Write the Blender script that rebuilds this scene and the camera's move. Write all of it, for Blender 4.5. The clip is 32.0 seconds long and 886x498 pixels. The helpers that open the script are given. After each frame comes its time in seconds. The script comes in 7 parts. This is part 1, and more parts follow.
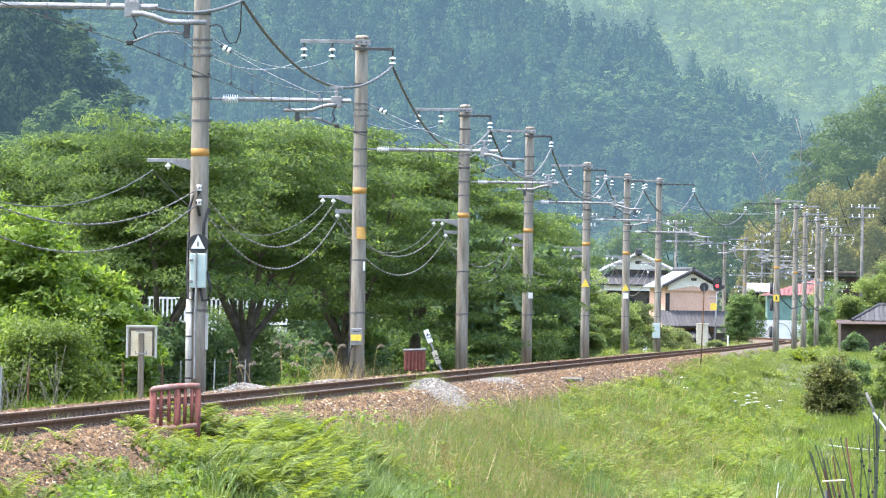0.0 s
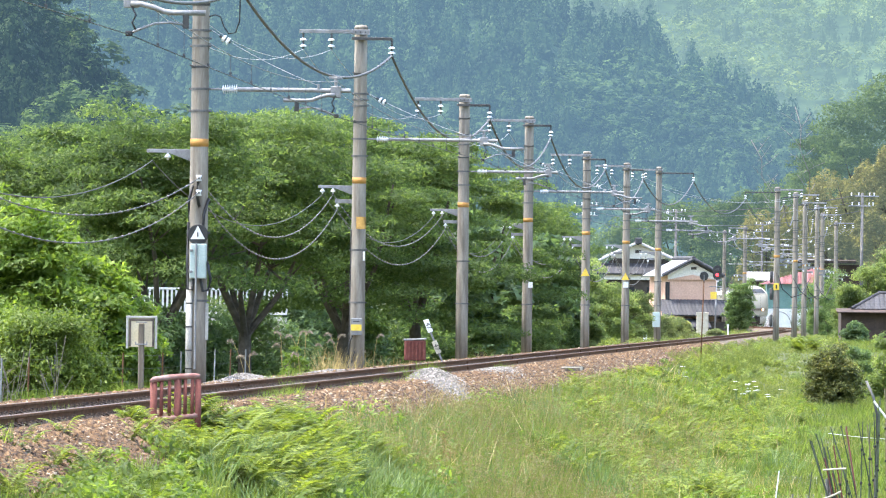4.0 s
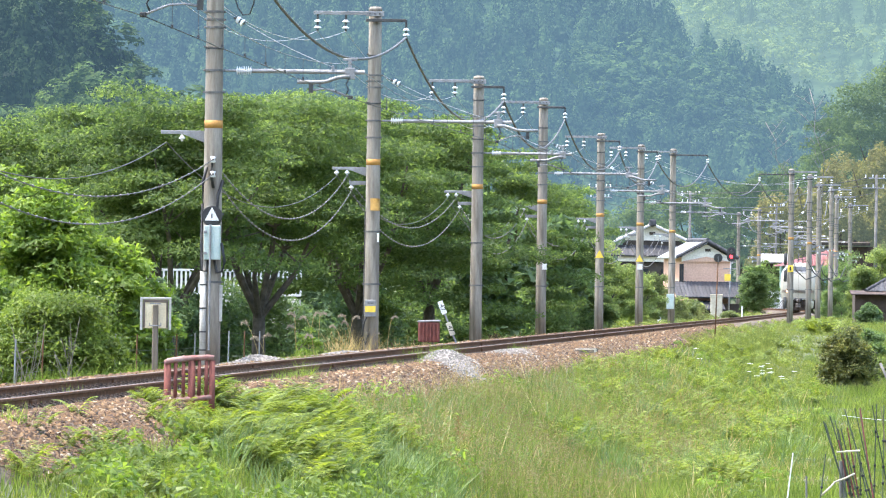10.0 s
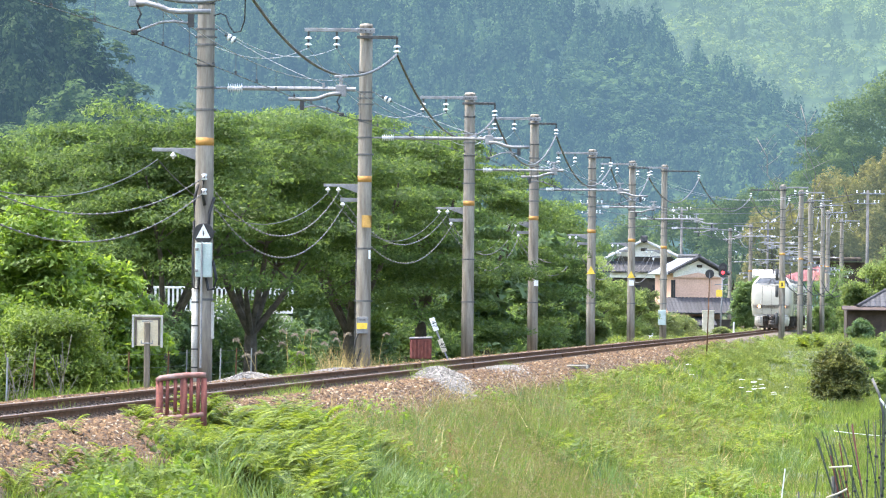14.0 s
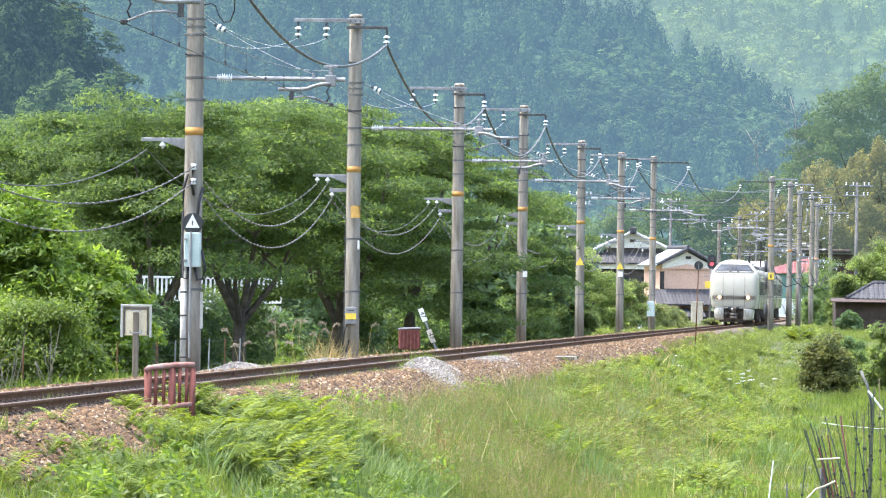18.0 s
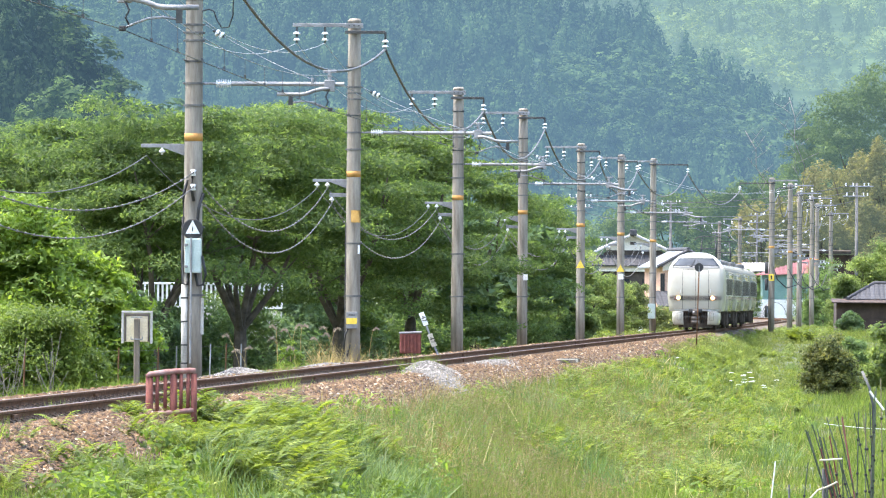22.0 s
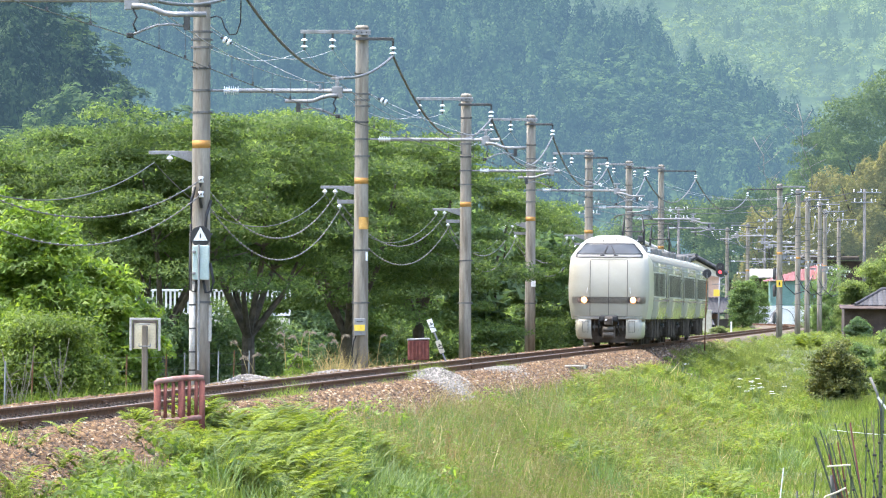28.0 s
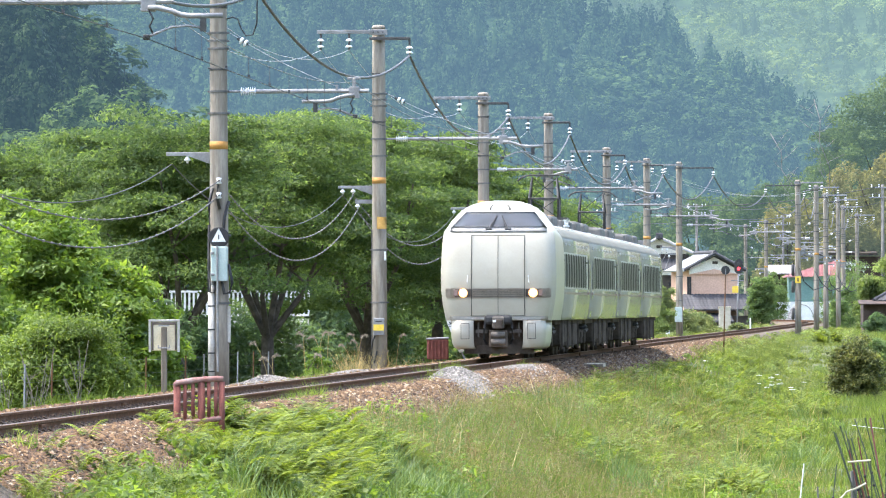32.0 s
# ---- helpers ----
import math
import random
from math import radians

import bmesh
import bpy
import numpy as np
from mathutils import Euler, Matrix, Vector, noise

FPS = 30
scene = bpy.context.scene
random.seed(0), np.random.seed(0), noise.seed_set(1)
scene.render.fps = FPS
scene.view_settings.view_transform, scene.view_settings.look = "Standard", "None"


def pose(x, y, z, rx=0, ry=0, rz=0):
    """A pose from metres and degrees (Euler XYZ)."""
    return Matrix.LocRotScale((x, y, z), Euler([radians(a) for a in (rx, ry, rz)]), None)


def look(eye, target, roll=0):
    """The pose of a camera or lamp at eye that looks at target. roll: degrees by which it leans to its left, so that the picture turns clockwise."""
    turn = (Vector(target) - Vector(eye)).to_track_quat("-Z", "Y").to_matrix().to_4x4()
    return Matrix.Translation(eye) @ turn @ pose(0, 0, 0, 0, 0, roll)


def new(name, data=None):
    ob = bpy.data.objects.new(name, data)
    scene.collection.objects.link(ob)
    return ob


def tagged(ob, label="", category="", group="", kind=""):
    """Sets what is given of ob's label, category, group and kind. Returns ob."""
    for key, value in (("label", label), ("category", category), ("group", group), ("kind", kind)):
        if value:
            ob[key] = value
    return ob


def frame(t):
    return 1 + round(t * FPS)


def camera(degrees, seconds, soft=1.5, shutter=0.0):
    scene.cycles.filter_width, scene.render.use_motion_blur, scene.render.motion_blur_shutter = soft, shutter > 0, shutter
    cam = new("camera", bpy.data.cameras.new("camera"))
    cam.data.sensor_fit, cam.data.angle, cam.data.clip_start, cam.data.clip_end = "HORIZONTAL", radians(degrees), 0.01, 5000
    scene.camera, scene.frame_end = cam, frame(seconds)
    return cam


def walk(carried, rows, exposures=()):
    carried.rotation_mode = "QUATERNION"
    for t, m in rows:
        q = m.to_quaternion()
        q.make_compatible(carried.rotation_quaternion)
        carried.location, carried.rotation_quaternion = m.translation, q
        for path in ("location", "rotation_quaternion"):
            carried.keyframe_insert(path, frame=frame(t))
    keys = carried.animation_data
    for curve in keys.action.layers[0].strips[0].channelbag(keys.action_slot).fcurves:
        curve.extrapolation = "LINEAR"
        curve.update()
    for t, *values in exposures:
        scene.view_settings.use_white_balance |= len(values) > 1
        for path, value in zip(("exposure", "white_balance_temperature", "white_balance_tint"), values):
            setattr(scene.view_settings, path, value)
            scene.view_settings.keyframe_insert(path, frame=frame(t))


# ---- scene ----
# The eye stands 1.43 m above the rails, 10 m beside the line, behind a long lens.
EYE = 1.43
cam = camera(5.944, 32.0, soft=1.15)
SIGHT = [  # seconds, tilt, turn, lean
    (0.0, 90.4278, -0.1393, 0.943),
    (0.5, 90.4152, -0.1522, 0.917),
    (1.0, 90.4223, -0.1806, 0.967),
    (1.5, 90.4445, -0.1825, 0.923),
    (2.0, 90.4543, -0.1789, 0.883),
    (2.5, 90.4222, -0.1770, 0.854),
    (3.0, 90.3922, -0.1741, 0.858),
    (3.5, 90.3761, -0.1573, 0.834),
    (5.5, 90.3186, -0.1451, 0.550),
    (6.0, 90.3192, -0.1339, 0.643),
    (6.5, 90.3506, -0.1129, 0.688),
    (7.0, 90.3709, -0.1122, 0.827),
    (7.5, 90.3603, -0.1094, 0.875),
    (8.0, 90.3287, -0.0987, 0.780),
    (8.5, 90.2758, -0.0766, 0.713),
    (9.0, 90.2398, -0.0734, 0.740),
    (9.5, 90.2374, -0.0661, 0.781),
    (10.0, 90.2340, -0.0486, 0.825),
    (10.5, 90.2478, -0.0186, 0.855),
    (11.0, 90.2530, -0.0057, 0.900),
    (11.5, 90.2460, -0.0255, 0.829),
    (12.0, 90.2456, -0.0768, 0.881),
    (12.5, 90.2564, -0.1165, 0.943),
    (13.0, 90.2829, -0.1261, 0.867),
    (13.5, 90.3200, -0.1060, 0.883),
    (14.0, 90.3468, -0.1040, 0.653),
    (14.5, 90.3491, -0.1191, 0.483),
    (16.5, 90.2756, -0.1879, 0.733),
    (17.0, 90.2641, -0.1633, 0.736),
    (17.5, 90.2722, -0.1569, 0.805),
    (18.0, 90.2850, -0.1787, 0.848),
    (18.5, 90.2945, -0.2025, 0.814),
    (19.0, 90.2919, -0.2106, 0.780),
    (19.5, 90.2708, -0.2104, 0.719),
    (20.0, 90.2579, -0.1965, 0.476),
    (20.5, 90.2646, -0.1874, 0.285),
    (21.0, 90.2919, -0.1927, 0.299),
    (21.5, 90.3038, -0.1821, 0.386),
    (22.0, 90.3113, -0.1763, 0.387),
    (22.5, 90.3311, -0.1637, 0.278),
    (23.0, 90.3373, -0.1643, 0.133),
    (23.5, 90.3422, -0.1580, 0.079),
    (24.0, 90.3425, -0.1530, 0.101),
    (24.5, 90.3220, -0.1516, 0.010),
    (25.0, 90.3227, -0.1390, 0.028),
    (25.5, 90.3367, -0.1154, -0.016),
    (27.5, 90.3669, -0.1115, 0.314),
    (28.0, 90.3553, -0.1232, 0.314),
    (28.5, 90.3496, -0.1348, 0.316),
    (29.0, 90.3510, -0.1252, 0.198),
    (29.5, 90.3714, -0.1085, 0.116),
    (30.0, 90.3632, -0.1067, 0.135),
    (30.5, 90.3433, -0.0927, 0.089),
    (31.0, 90.3261, -0.0600, 0.021),
    (31.5, 90.3330, -0.0381, -0.042),
    (32.0, 90.3491, -0.0000, -0.200),
]
walk(cam, [(t, pose(0, 0, EYE, rx, 0, rz) @ pose(0, 0, 0, 0, 0, lean)) for t, rx, rz, lean in SIGHT], exposures=[(0.0, 2.53), (26.0, 2.53), (32.0, 2.44)])

# ---- daylight ----
SUN_UP, SUN_AZ = 70.0, -95.0      # degrees: height; bearing from straight ahead, negative to the left
world = bpy.data.worlds.new("daylight")
scene.world = world
world.use_nodes = True
_n = world.node_tree.nodes
sky = _n.new("ShaderNodeTexSky")
sky.sky_type, sky.sun_disc = "NISHITA", False
sky.sun_elevation, sky.sun_rotation = radians(SUN_UP), radians(SUN_AZ)
sky.dust_density, sky.air_density = 3.0, 1.0
_n["Background"].inputs["Strength"].default_value = 0.15
world.node_tree.links.new(sky.outputs[0], _n["Background"].inputs["Color"])
sun = new("sun", bpy.data.lights.new("sun", "SUN"))
sun.data.energy, sun.data.angle, sun.data.color = 1.28, radians(1.2), (1.0, 0.955, 0.88)
_s = Vector((math.sin(radians(SUN_AZ)) * math.cos(radians(SUN_UP)), math.cos(radians(SUN_AZ)) * math.cos(radians(SUN_UP)), math.sin(radians(SUN_UP))))
sun.matrix_world = look(_s * 400, (0, 0, 0))


# ---- the line in plan ----
def line_x(y):
    """Track centre, metres to the right, at y metres ahead."""
    if y < 600:
        return 6.33e-6 * y * y + 0.05374 * y - 10.214
    a, b, c = min(y, 640) - 600, min(max(y, 640), 730) - 640, min(max(y, 730), 1000) - 730
    return 24.309 + 0.0613 * a - 0.00006625 * a * a + 0.056 * b + 0.056 * c - 0.00055 * c * c - max(0, y - 1000) * 0.241


def line_h(y):
    """Heading of the track: metres to the right per metre ahead."""
    if y < 600:
        return 0.05374 + 1.266e-5 * y
    return 0.0613 - 0.0001325 * (min(y, 640) - 600) - 0.0011 * (min(max(y, 730), 1000) - 730)


def track_z(y):
    """Rail level: the line falls gently as it runs away."""
    return -0.00106 * (min(max(y, 0.0), 450.0) - 207.0) - 0.0006 * (min(max(y, 450.0), 1000.0) - 450.0)


def on_line(d, y, z=0.0):
    """A place d metres to the right of the track centre."""
    h = line_h(y)
    return Vector((line_x(y) + d / math.sqrt(1 + h * h), y - d * h / math.sqrt(1 + h * h), z))


def ease(a, b, v):
    q = min(1.0, max(0.0, (v - a) / (b - a)))
    return q * q * (3 - 2 * q)


def ground_z(x, y):
    d = x - line_x(max(y, -60))
    n = noise.noise(Vector((x * 0.11, y * 0.05, 3.0)))
    if d >= 0:
        field = -2.3 + 1.8 * ease(335, 490, y) + 1.6 * ease(60, 200, d)
        z = -0.27 if d < 1.25 else max(field, -0.27 - 0.47 * (d - 1.25))
        z += (0.14 * n + 0.20 * noise.noise(Vector((x * 0.8, y * 0.16, 9.0)))) * ease(1.8, 3.5, d) * (1 - 0.6 * ease(8, 12, d))
    else:
        z = -0.27 - 0.26 * ease(1.2, 2.0, -d) - 0.70 * ease(4.6, 8.0, -d) + 0.5 * ease(12, 60, -d)
        z += 0.10 * n * ease(3.2, 4.5, -d)
    z += track_z(y) * (1 - ease(6.0, 14.0, abs(d)))
    z += 9.0 * ease(880, 940, y) * ease(38, 49, x)
    z += (-0.2 - z) * (1 - ease(18, 55, y)) * ease(-14, -9.0, -abs(d - 10.0) + 0.0)
    return z


# ---- materials ----
def mat(name, rough=0.8, metal=0.0):
    m = bpy.data.materials.new(name)
    m.use_nodes = True
    b = m.node_tree.nodes["Principled BSDF"]
    b.inputs["Roughness"].default_value, b.inputs["Metallic"].default_value = rough, metal
    return m, m.node_tree.nodes, m.node_tree.links, b


def ramp(nodes, links, source, stops):
    r = nodes.new("ShaderNodeValToRGB")
    while len(r.color_ramp.elements) < len(stops):
        r.color_ramp.elements.new(0.5)
    for e, (p, c) in zip(r.color_ramp.elements, stops):
        e.position, e.color = p, (*c, 1)
    links.new(source, r.inputs[0])
    return r.outputs[0]


def grain(nodes, links, scale, detail=4.0, coords="Object", stretch=(1, 1, 1)):
    c = nodes.new("ShaderNodeTexCoord")
    m = nodes.new("ShaderNodeMapping")
    m.inputs["Scale"].default_value = stretch
    t = nodes.new("ShaderNodeTexNoise")
    t.inputs["Scale"].default_value, t.inputs["Detail"].default_value = scale, detail
    links.new(c.outputs[coords], m.inputs[0])
    links.new(m.outputs[0], t.inputs["Vector"])
    return t.outputs["Fac"]


def mixed(nodes, links, a, b, fac, how="MIX"):
    m = nodes.new("ShaderNodeMix")
    m.data_type, m.blend_type = "RGBA", how
    for socket, v in ((m.inputs[0], fac), (m.inputs[6], a), (m.inputs[7], b)):
        if isinstance(v, (int, float)):
            socket.default_value = v
        elif isinstance(v, tuple):
            socket.default_value = (*v, 1)
        else:
            links.new(v, socket)
    return m.outputs[2]


def bumped(nodes, links, b, height, strength, distance):
    k = nodes.new("ShaderNodeBump")
    k.inputs["Strength"].default_value, k.inputs["Distance"].default_value = strength, distance
    links.new(height, k.inputs["Height"])
    links.new(k.outputs[0], b.inputs["Normal"])


def plain(name, stops, scale, rough=0.8, metal=0.0, bump=0.2, depth=0.01, fine=None, coords="Object", stretch=(1, 1, 1), each=0.0):
    """A surface with two scales of variation between the colours of stops."""
    m, n, l, b = mat(name, rough, metal)
    g = grain(n, l, scale, 5, coords, stretch)
    c = ramp(n, l, g, stops)
    f = grain(n, l, fine or scale * 9, 3, coords, stretch)
    c = mixed(n, l, c, ramp(n, l, f, [(0.3, (0.72, 0.72, 0.72)), (0.7, (1.15, 1.15, 1.15))]), 0.6, "MULTIPLY")
    if each:
        o = n.new("ShaderNodeObjectInfo")
        c = mixed(n, l, c, ramp(n, l, o.outputs["Random"], [(0, (1 - each,) * 3), (1, (1 + each,) * 3)]), 1.0, "MULTIPLY")
    l.new(c, b.inputs["Base Color"])
    if bump:
        bumped(n, l, b, f, bump, depth)
    return m


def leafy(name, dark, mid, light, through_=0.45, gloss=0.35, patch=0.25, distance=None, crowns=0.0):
    """Leaves: each one differs, light passes through them. distance: aerial haze mixed into the leaves as emission,
    colour and share; crowns: how fine the colour varies from tree to tree.
    """
    m, n, l, b = mat(name, 0.5)
    g = n.new("ShaderNodeNewGeometry")
    c = ramp(n, l, g.outputs["Random Per Island"], [(0.0, dark), (0.5, mid), (1.0, light)])
    p = ramp(n, l, grain(n, l, patch, 2), [(0.35, (0.62, 0.66, 0.6)), (0.65, (1.25, 1.2, 1.1))])
    c = mixed(n, l, c, p, 1.0, "MULTIPLY")
    if crowns:
        c = mixed(n, l, c, ramp(n, l, grain(n, l, crowns, 3), [(0.36, (0.50, 0.56, 0.66)), (0.5, (0.95, 0.95, 0.95)), (0.64, (1.55, 1.48, 1.25))]), 1.0, "MULTIPLY")
    l.new(c, b.inputs["Base Color"])
    b.inputs["Specular IOR Level"].default_value = gloss
    t = n.new("ShaderNodeBsdfTranslucent")
    l.new(mixed(n, l, c, (1.24, 1.2, 0.6), 1.0, "MULTIPLY"), t.inputs["Color"])
    k = n.new("ShaderNodeMixShader")
    k.inputs[0].default_value = through_
    l.new(b.outputs[0], k.inputs[1])
    l.new(t.outputs[0], k.inputs[2])
    top = k.outputs[0]
    # haze is painted on: the leaves themselves glow in its colour
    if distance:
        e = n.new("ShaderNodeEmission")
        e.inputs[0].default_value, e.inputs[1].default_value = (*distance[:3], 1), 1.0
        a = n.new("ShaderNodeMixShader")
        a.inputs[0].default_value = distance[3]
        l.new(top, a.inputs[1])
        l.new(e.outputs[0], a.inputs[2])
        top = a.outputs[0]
    l.new(top, n["Material Output"].inputs[0])
    return m


CONCRETE = plain("weathered concrete", [(0.25, (0.085, 0.071, 0.056)), (0.5, (0.225, 0.196, 0.158)), (0.75, (0.36, 0.325, 0.272))], 2.2, 0.9, 0, 0.3, 0.004, 22, stretch=(3, 3, 0.35))
CONCRETE_FLAT = plain("pale concrete", [(0.3, (0.36, 0.34, 0.30)), (0.7, (0.52, 0.50, 0.45))], 3.0, 0.9, 0, 0.3, 0.003, 30)
STEEL = plain("galvanised steel", [(0.3, (0.17, 0.17, 0.172)), (0.7, (0.31, 0.31, 0.312))], 4.0, 0.6, 0.3, 0.1, 0.002, 40)
AGED_STEEL = plain("aged band steel", [(0.3, (0.075, 0.073, 0.07)), (0.7, (0.15, 0.145, 0.138))], 5.0, 0.7, 0.2, 0.1, 0.002, 40)
DARK_STEEL = plain("dark painted steel", [(0.3, (0.03, 0.03, 0.032)), (0.7, (0.07, 0.068, 0.065))], 5.0, 0.55, 0.2, 0.1, 0.002, 40)
BLACK = plain("black rubber", [(0.3, (0.012, 0.012, 0.013)), (0.7, (0.03, 0.03, 0.03))], 6.0, 0.6, 0, 0.1, 0.002, 50)
PORCELAIN = plain("white porcelain", [(0.3, (0.70, 0.71, 0.72)), (0.7, (0.82, 0.82, 0.82))], 8.0, 0.18, 0, 0, 0.001, 60)
WIRE_BRIGHT = plain("bright aluminium wire", [(0.3, (0.30, 0.305, 0.31)), (0.7, (0.42, 0.42, 0.42))], 9.0, 0.6, 0.15, 0, 0.001, 60)
WRAP = plain("dull spiral wrap", [(0.3, (0.12, 0.112, 0.102)), (0.7, (0.18, 0.168, 0.15))], 9.0, 0.7, 0, 0, 0.001, 60)
CABLE = plain("grey cable sheath", [(0.3, (0.05, 0.05, 0.05)), (0.7, (0.09, 0.088, 0.085))], 9.0, 0.7, 0, 0, 0.001, 60)
OLD_CONCRETE = plain("old dark concrete", [(0.3, (0.10, 0.095, 0.09)), (0.7, (0.20, 0.19, 0.18))], 1.6, 0.9, 0, 0.2, 0.004, 22)
FEEDER = plain("dull grey feeder strands", [(0.3, (0.09, 0.09, 0.094)), (0.7, (0.14, 0.14, 0.144))], 9.0, 0.6, 0.0, 0, 0.001, 60)
FEEDER.node_tree.nodes["Principled BSDF"].inputs["Specular IOR Level"].default_value = 0.12
WIRE_DARK = plain("dark wire", [(0.3, (0.04, 0.042, 0.045)), (0.7, (0.09, 0.09, 0.09))], 9.0, 0.6, 0.3, 0, 0.001, 60)
ORANGE = plain("orange band paint", [(0.3, (0.34, 0.165, 0.035)), (0.7, (0.46, 0.24, 0.055))], 9.0, 0.7, 0, 0.2, 0.002, 30)
OCHRE = plain("faded ochre paint", [(0.3, (0.27, 0.17, 0.04)), (0.7, (0.36, 0.23, 0.06))], 9.0, 0.8, 0, 0.2, 0.002, 30)
YELLOW = plain("yellow sign paint", [(0.3, (0.70, 0.48, 0.04)), (0.7, (0.80, 0.58, 0.08))], 9.0, 0.6, 0, 0.1, 0.002, 30)
WHITE_PAINT = plain("white paint", [(0.3, (0.70, 0.70, 0.68)), (0.7, (0.82, 0.82, 0.80))], 6.0, 0.6, 0, 0.1, 0.002, 40)
BOX_PAINT = plain("pale green-grey paint", [(0.3, (0.34, 0.43, 0.40)), (0.7, (0.45, 0.53, 0.50))], 3.0, 0.5, 0, 0.1, 0.002, 40)
RAIL_RUST = plain("rusty rail", [(0.3, (0.085, 0.044, 0.024)), (0.7, (0.165, 0.09, 0.05))], 6.0, 0.9, 0.0, 0.3, 0.003, 60)
RAIL_RUST.node_tree.nodes["Principled BSDF"].inputs["Specular IOR Level"].default_value = 0.08
RAIL_TOP = plain("worn rail head", [(0.3, (0.10, 0.066, 0.044)), (0.7, (0.18, 0.13, 0.092))], 4.0, 0.65, 0.2, 0.05, 0.001, 60)
RED_RUST = plain("red-brown rust paint", [(0.3, (0.105, 0.03, 0.022)), (0.6, (0.17, 0.048, 0.035)), (0.8, (0.23, 0.09, 0.07))], 7.0, 0.8, 0, 0.4, 0.004, 60)
SLEEPER = plain("old sleeper", [(0.3, (0.07, 0.055, 0.045)), (0.7, (0.17, 0.14, 0.115))], 8.0, 0.95, 0, 0.5, 0.006, 50, each=0.25)
PALE_BARK = plain("bleached bark", [(0.3, (0.14, 0.13, 0.12)), (0.7, (0.24, 0.225, 0.21))], 3.0, 0.9, 0, 0.2, 0.01, 20)
BARK = plain("bark", [(0.3, (0.05, 0.04, 0.03)), (0.7, (0.13, 0.105, 0.08))], 5.0, 0.95, 0, 0.6, 0.02, 30)


# ---- mesh helpers ----
def mesh_of(name, verts, faces, material, smooth=False):
    me = bpy.data.meshes.new(name)
    me.from_pydata([tuple(v) for v in verts], [], faces)
    me.materials.append(material)
    if smooth:
        me.polygons.foreach_set("use_smooth", [True] * len(me.polygons))
    me.update()
    return me


def quick(name, verts, quads, material):
    """A large mesh from arrays of corners and of four-cornered faces."""
    verts, quads = np.asarray(verts, np.float32), np.asarray(quads, np.int32)
    me = bpy.data.meshes.new(name)
    me.vertices.add(len(verts))
    me.vertices.foreach_set("co", verts.ravel())
    me.loops.add(quads.size)
    me.loops.foreach_set("vertex_index", quads.ravel())
    me.polygons.add(len(quads))
    me.polygons.foreach_set("loop_start", np.arange(len(quads), dtype=np.int32) * quads.shape[1])
    me.materials.append(material)
    me.update(calc_edges=True)
    me.validate()
    return me


def part(name, bm, material, parent=None, label="", smooth=False):
    """Links a bmesh as one mesh object, under parent if there is one."""
    me = bpy.data.meshes.new(name)
    bm.to_mesh(me)
    bm.free()
    me.materials.append(material)
    if smooth:
        me.polygons.foreach_set("use_smooth", [True] * len(me.polygons))
    ob = new(name, me)
    if parent:
        ob.parent = parent
    return tagged(ob, label)


def thing(name, m, label, category, group="", kind=""):
    ob = new(name)
    ob.empty_display_size = 0.2
    ob.matrix_basis = m
    return tagged(ob, label, category, group, kind)


def add_box(bm, sx, sy, sz, at=(0, 0, 0), turn=None, bevel=0.0):
    m = Matrix.Translation(at) @ (turn.to_4x4() if turn else Matrix()) @ Matrix.Diagonal((sx, sy, sz, 1))
    made = bmesh.ops.create_cube(bm, size=1, matrix=m)["verts"]
    if bevel:
        edges = {e for v in made for e in v.link_edges}
        bmesh.ops.bevel(bm, geom=list(edges), offset=bevel, segments=2, affect="EDGES", profile=0.5)
    return bm


def box(*a, **k):
    return add_box(bmesh.new(), *a, **k)


def add_rod(bm, a, b, r1, r2=None, n=8):
    a, b = Vector(a), Vector(b)
    w = b - a
    m = Matrix.Translation((a + b) / 2) @ w.to_track_quat("Z", "Y").to_matrix().to_4x4()
    bmesh.ops.create_cone(bm, cap_ends=True, segments=n, radius1=r1, radius2=r1 if r2 is None else r2, depth=w.length, matrix=m)
    return bm


def rod(*a, **k):
    return add_rod(bmesh.new(), *a, **k)


def add_lathe(bm, profile, at=(0, 0, 0), turn=None, n=12):
    """A body of revolution about z: profile of (radius, height)."""
    m = Matrix.Translation(at) @ (turn.to_4x4() if turn else Matrix())
    rings = []
    for r, z in profile:
        rings.append([bm.verts.new(m @ Vector((r * math.cos(2 * math.pi * i / n), r * math.sin(2 * math.pi * i / n), z))) for i in range(n)])
    for a, b in zip(rings, rings[1:]):
        for i in range(n):
            bm.faces.new((a[i], a[(i + 1) % n], b[(i + 1) % n], b[i]))
    bm.faces.new(rings[0][::-1])
    bm.faces.new(rings[-1])
    return bm


def add_tube(bm, pts, r, n=5):
    """A round tube along points."""
    pts = [Vector(p) for p in pts]
    rings = []
    for i, p in enumerate(pts):
        w = (pts[min(i + 1, len(pts) - 1)] - pts[max(i - 1, 0)]).normalized()
        q = w.to_track_quat("Z", "Y")
        rings.append([bm.verts.new(p + q @ Vector((r * math.cos(2 * math.pi * k / n), r * math.sin(2 * math.pi * k / n), 0))) for k in range(n)])
    for a, b in zip(rings, rings[1:]):
        for k in range(n):
            bm.faces.new((a[k], a[(k + 1) % n], b[(k + 1) % n], b[k]))
    bm.faces.new(rings[0][::-1])
    bm.faces.new(rings[-1])
    return bm


def sagging(a, b, sag, n=14):
    a, b = Vector(a), Vector(b)
    return [a.lerp(b, i / n) - Vector((0, 0, sag * 4 * (i / n) * (1 - i / n))) for i in range(n + 1)]


def leaves(rng, centres, normals, size, tilt=0.6, long=1.6):
    """Small pointed leaves: corners and faces for quick()."""
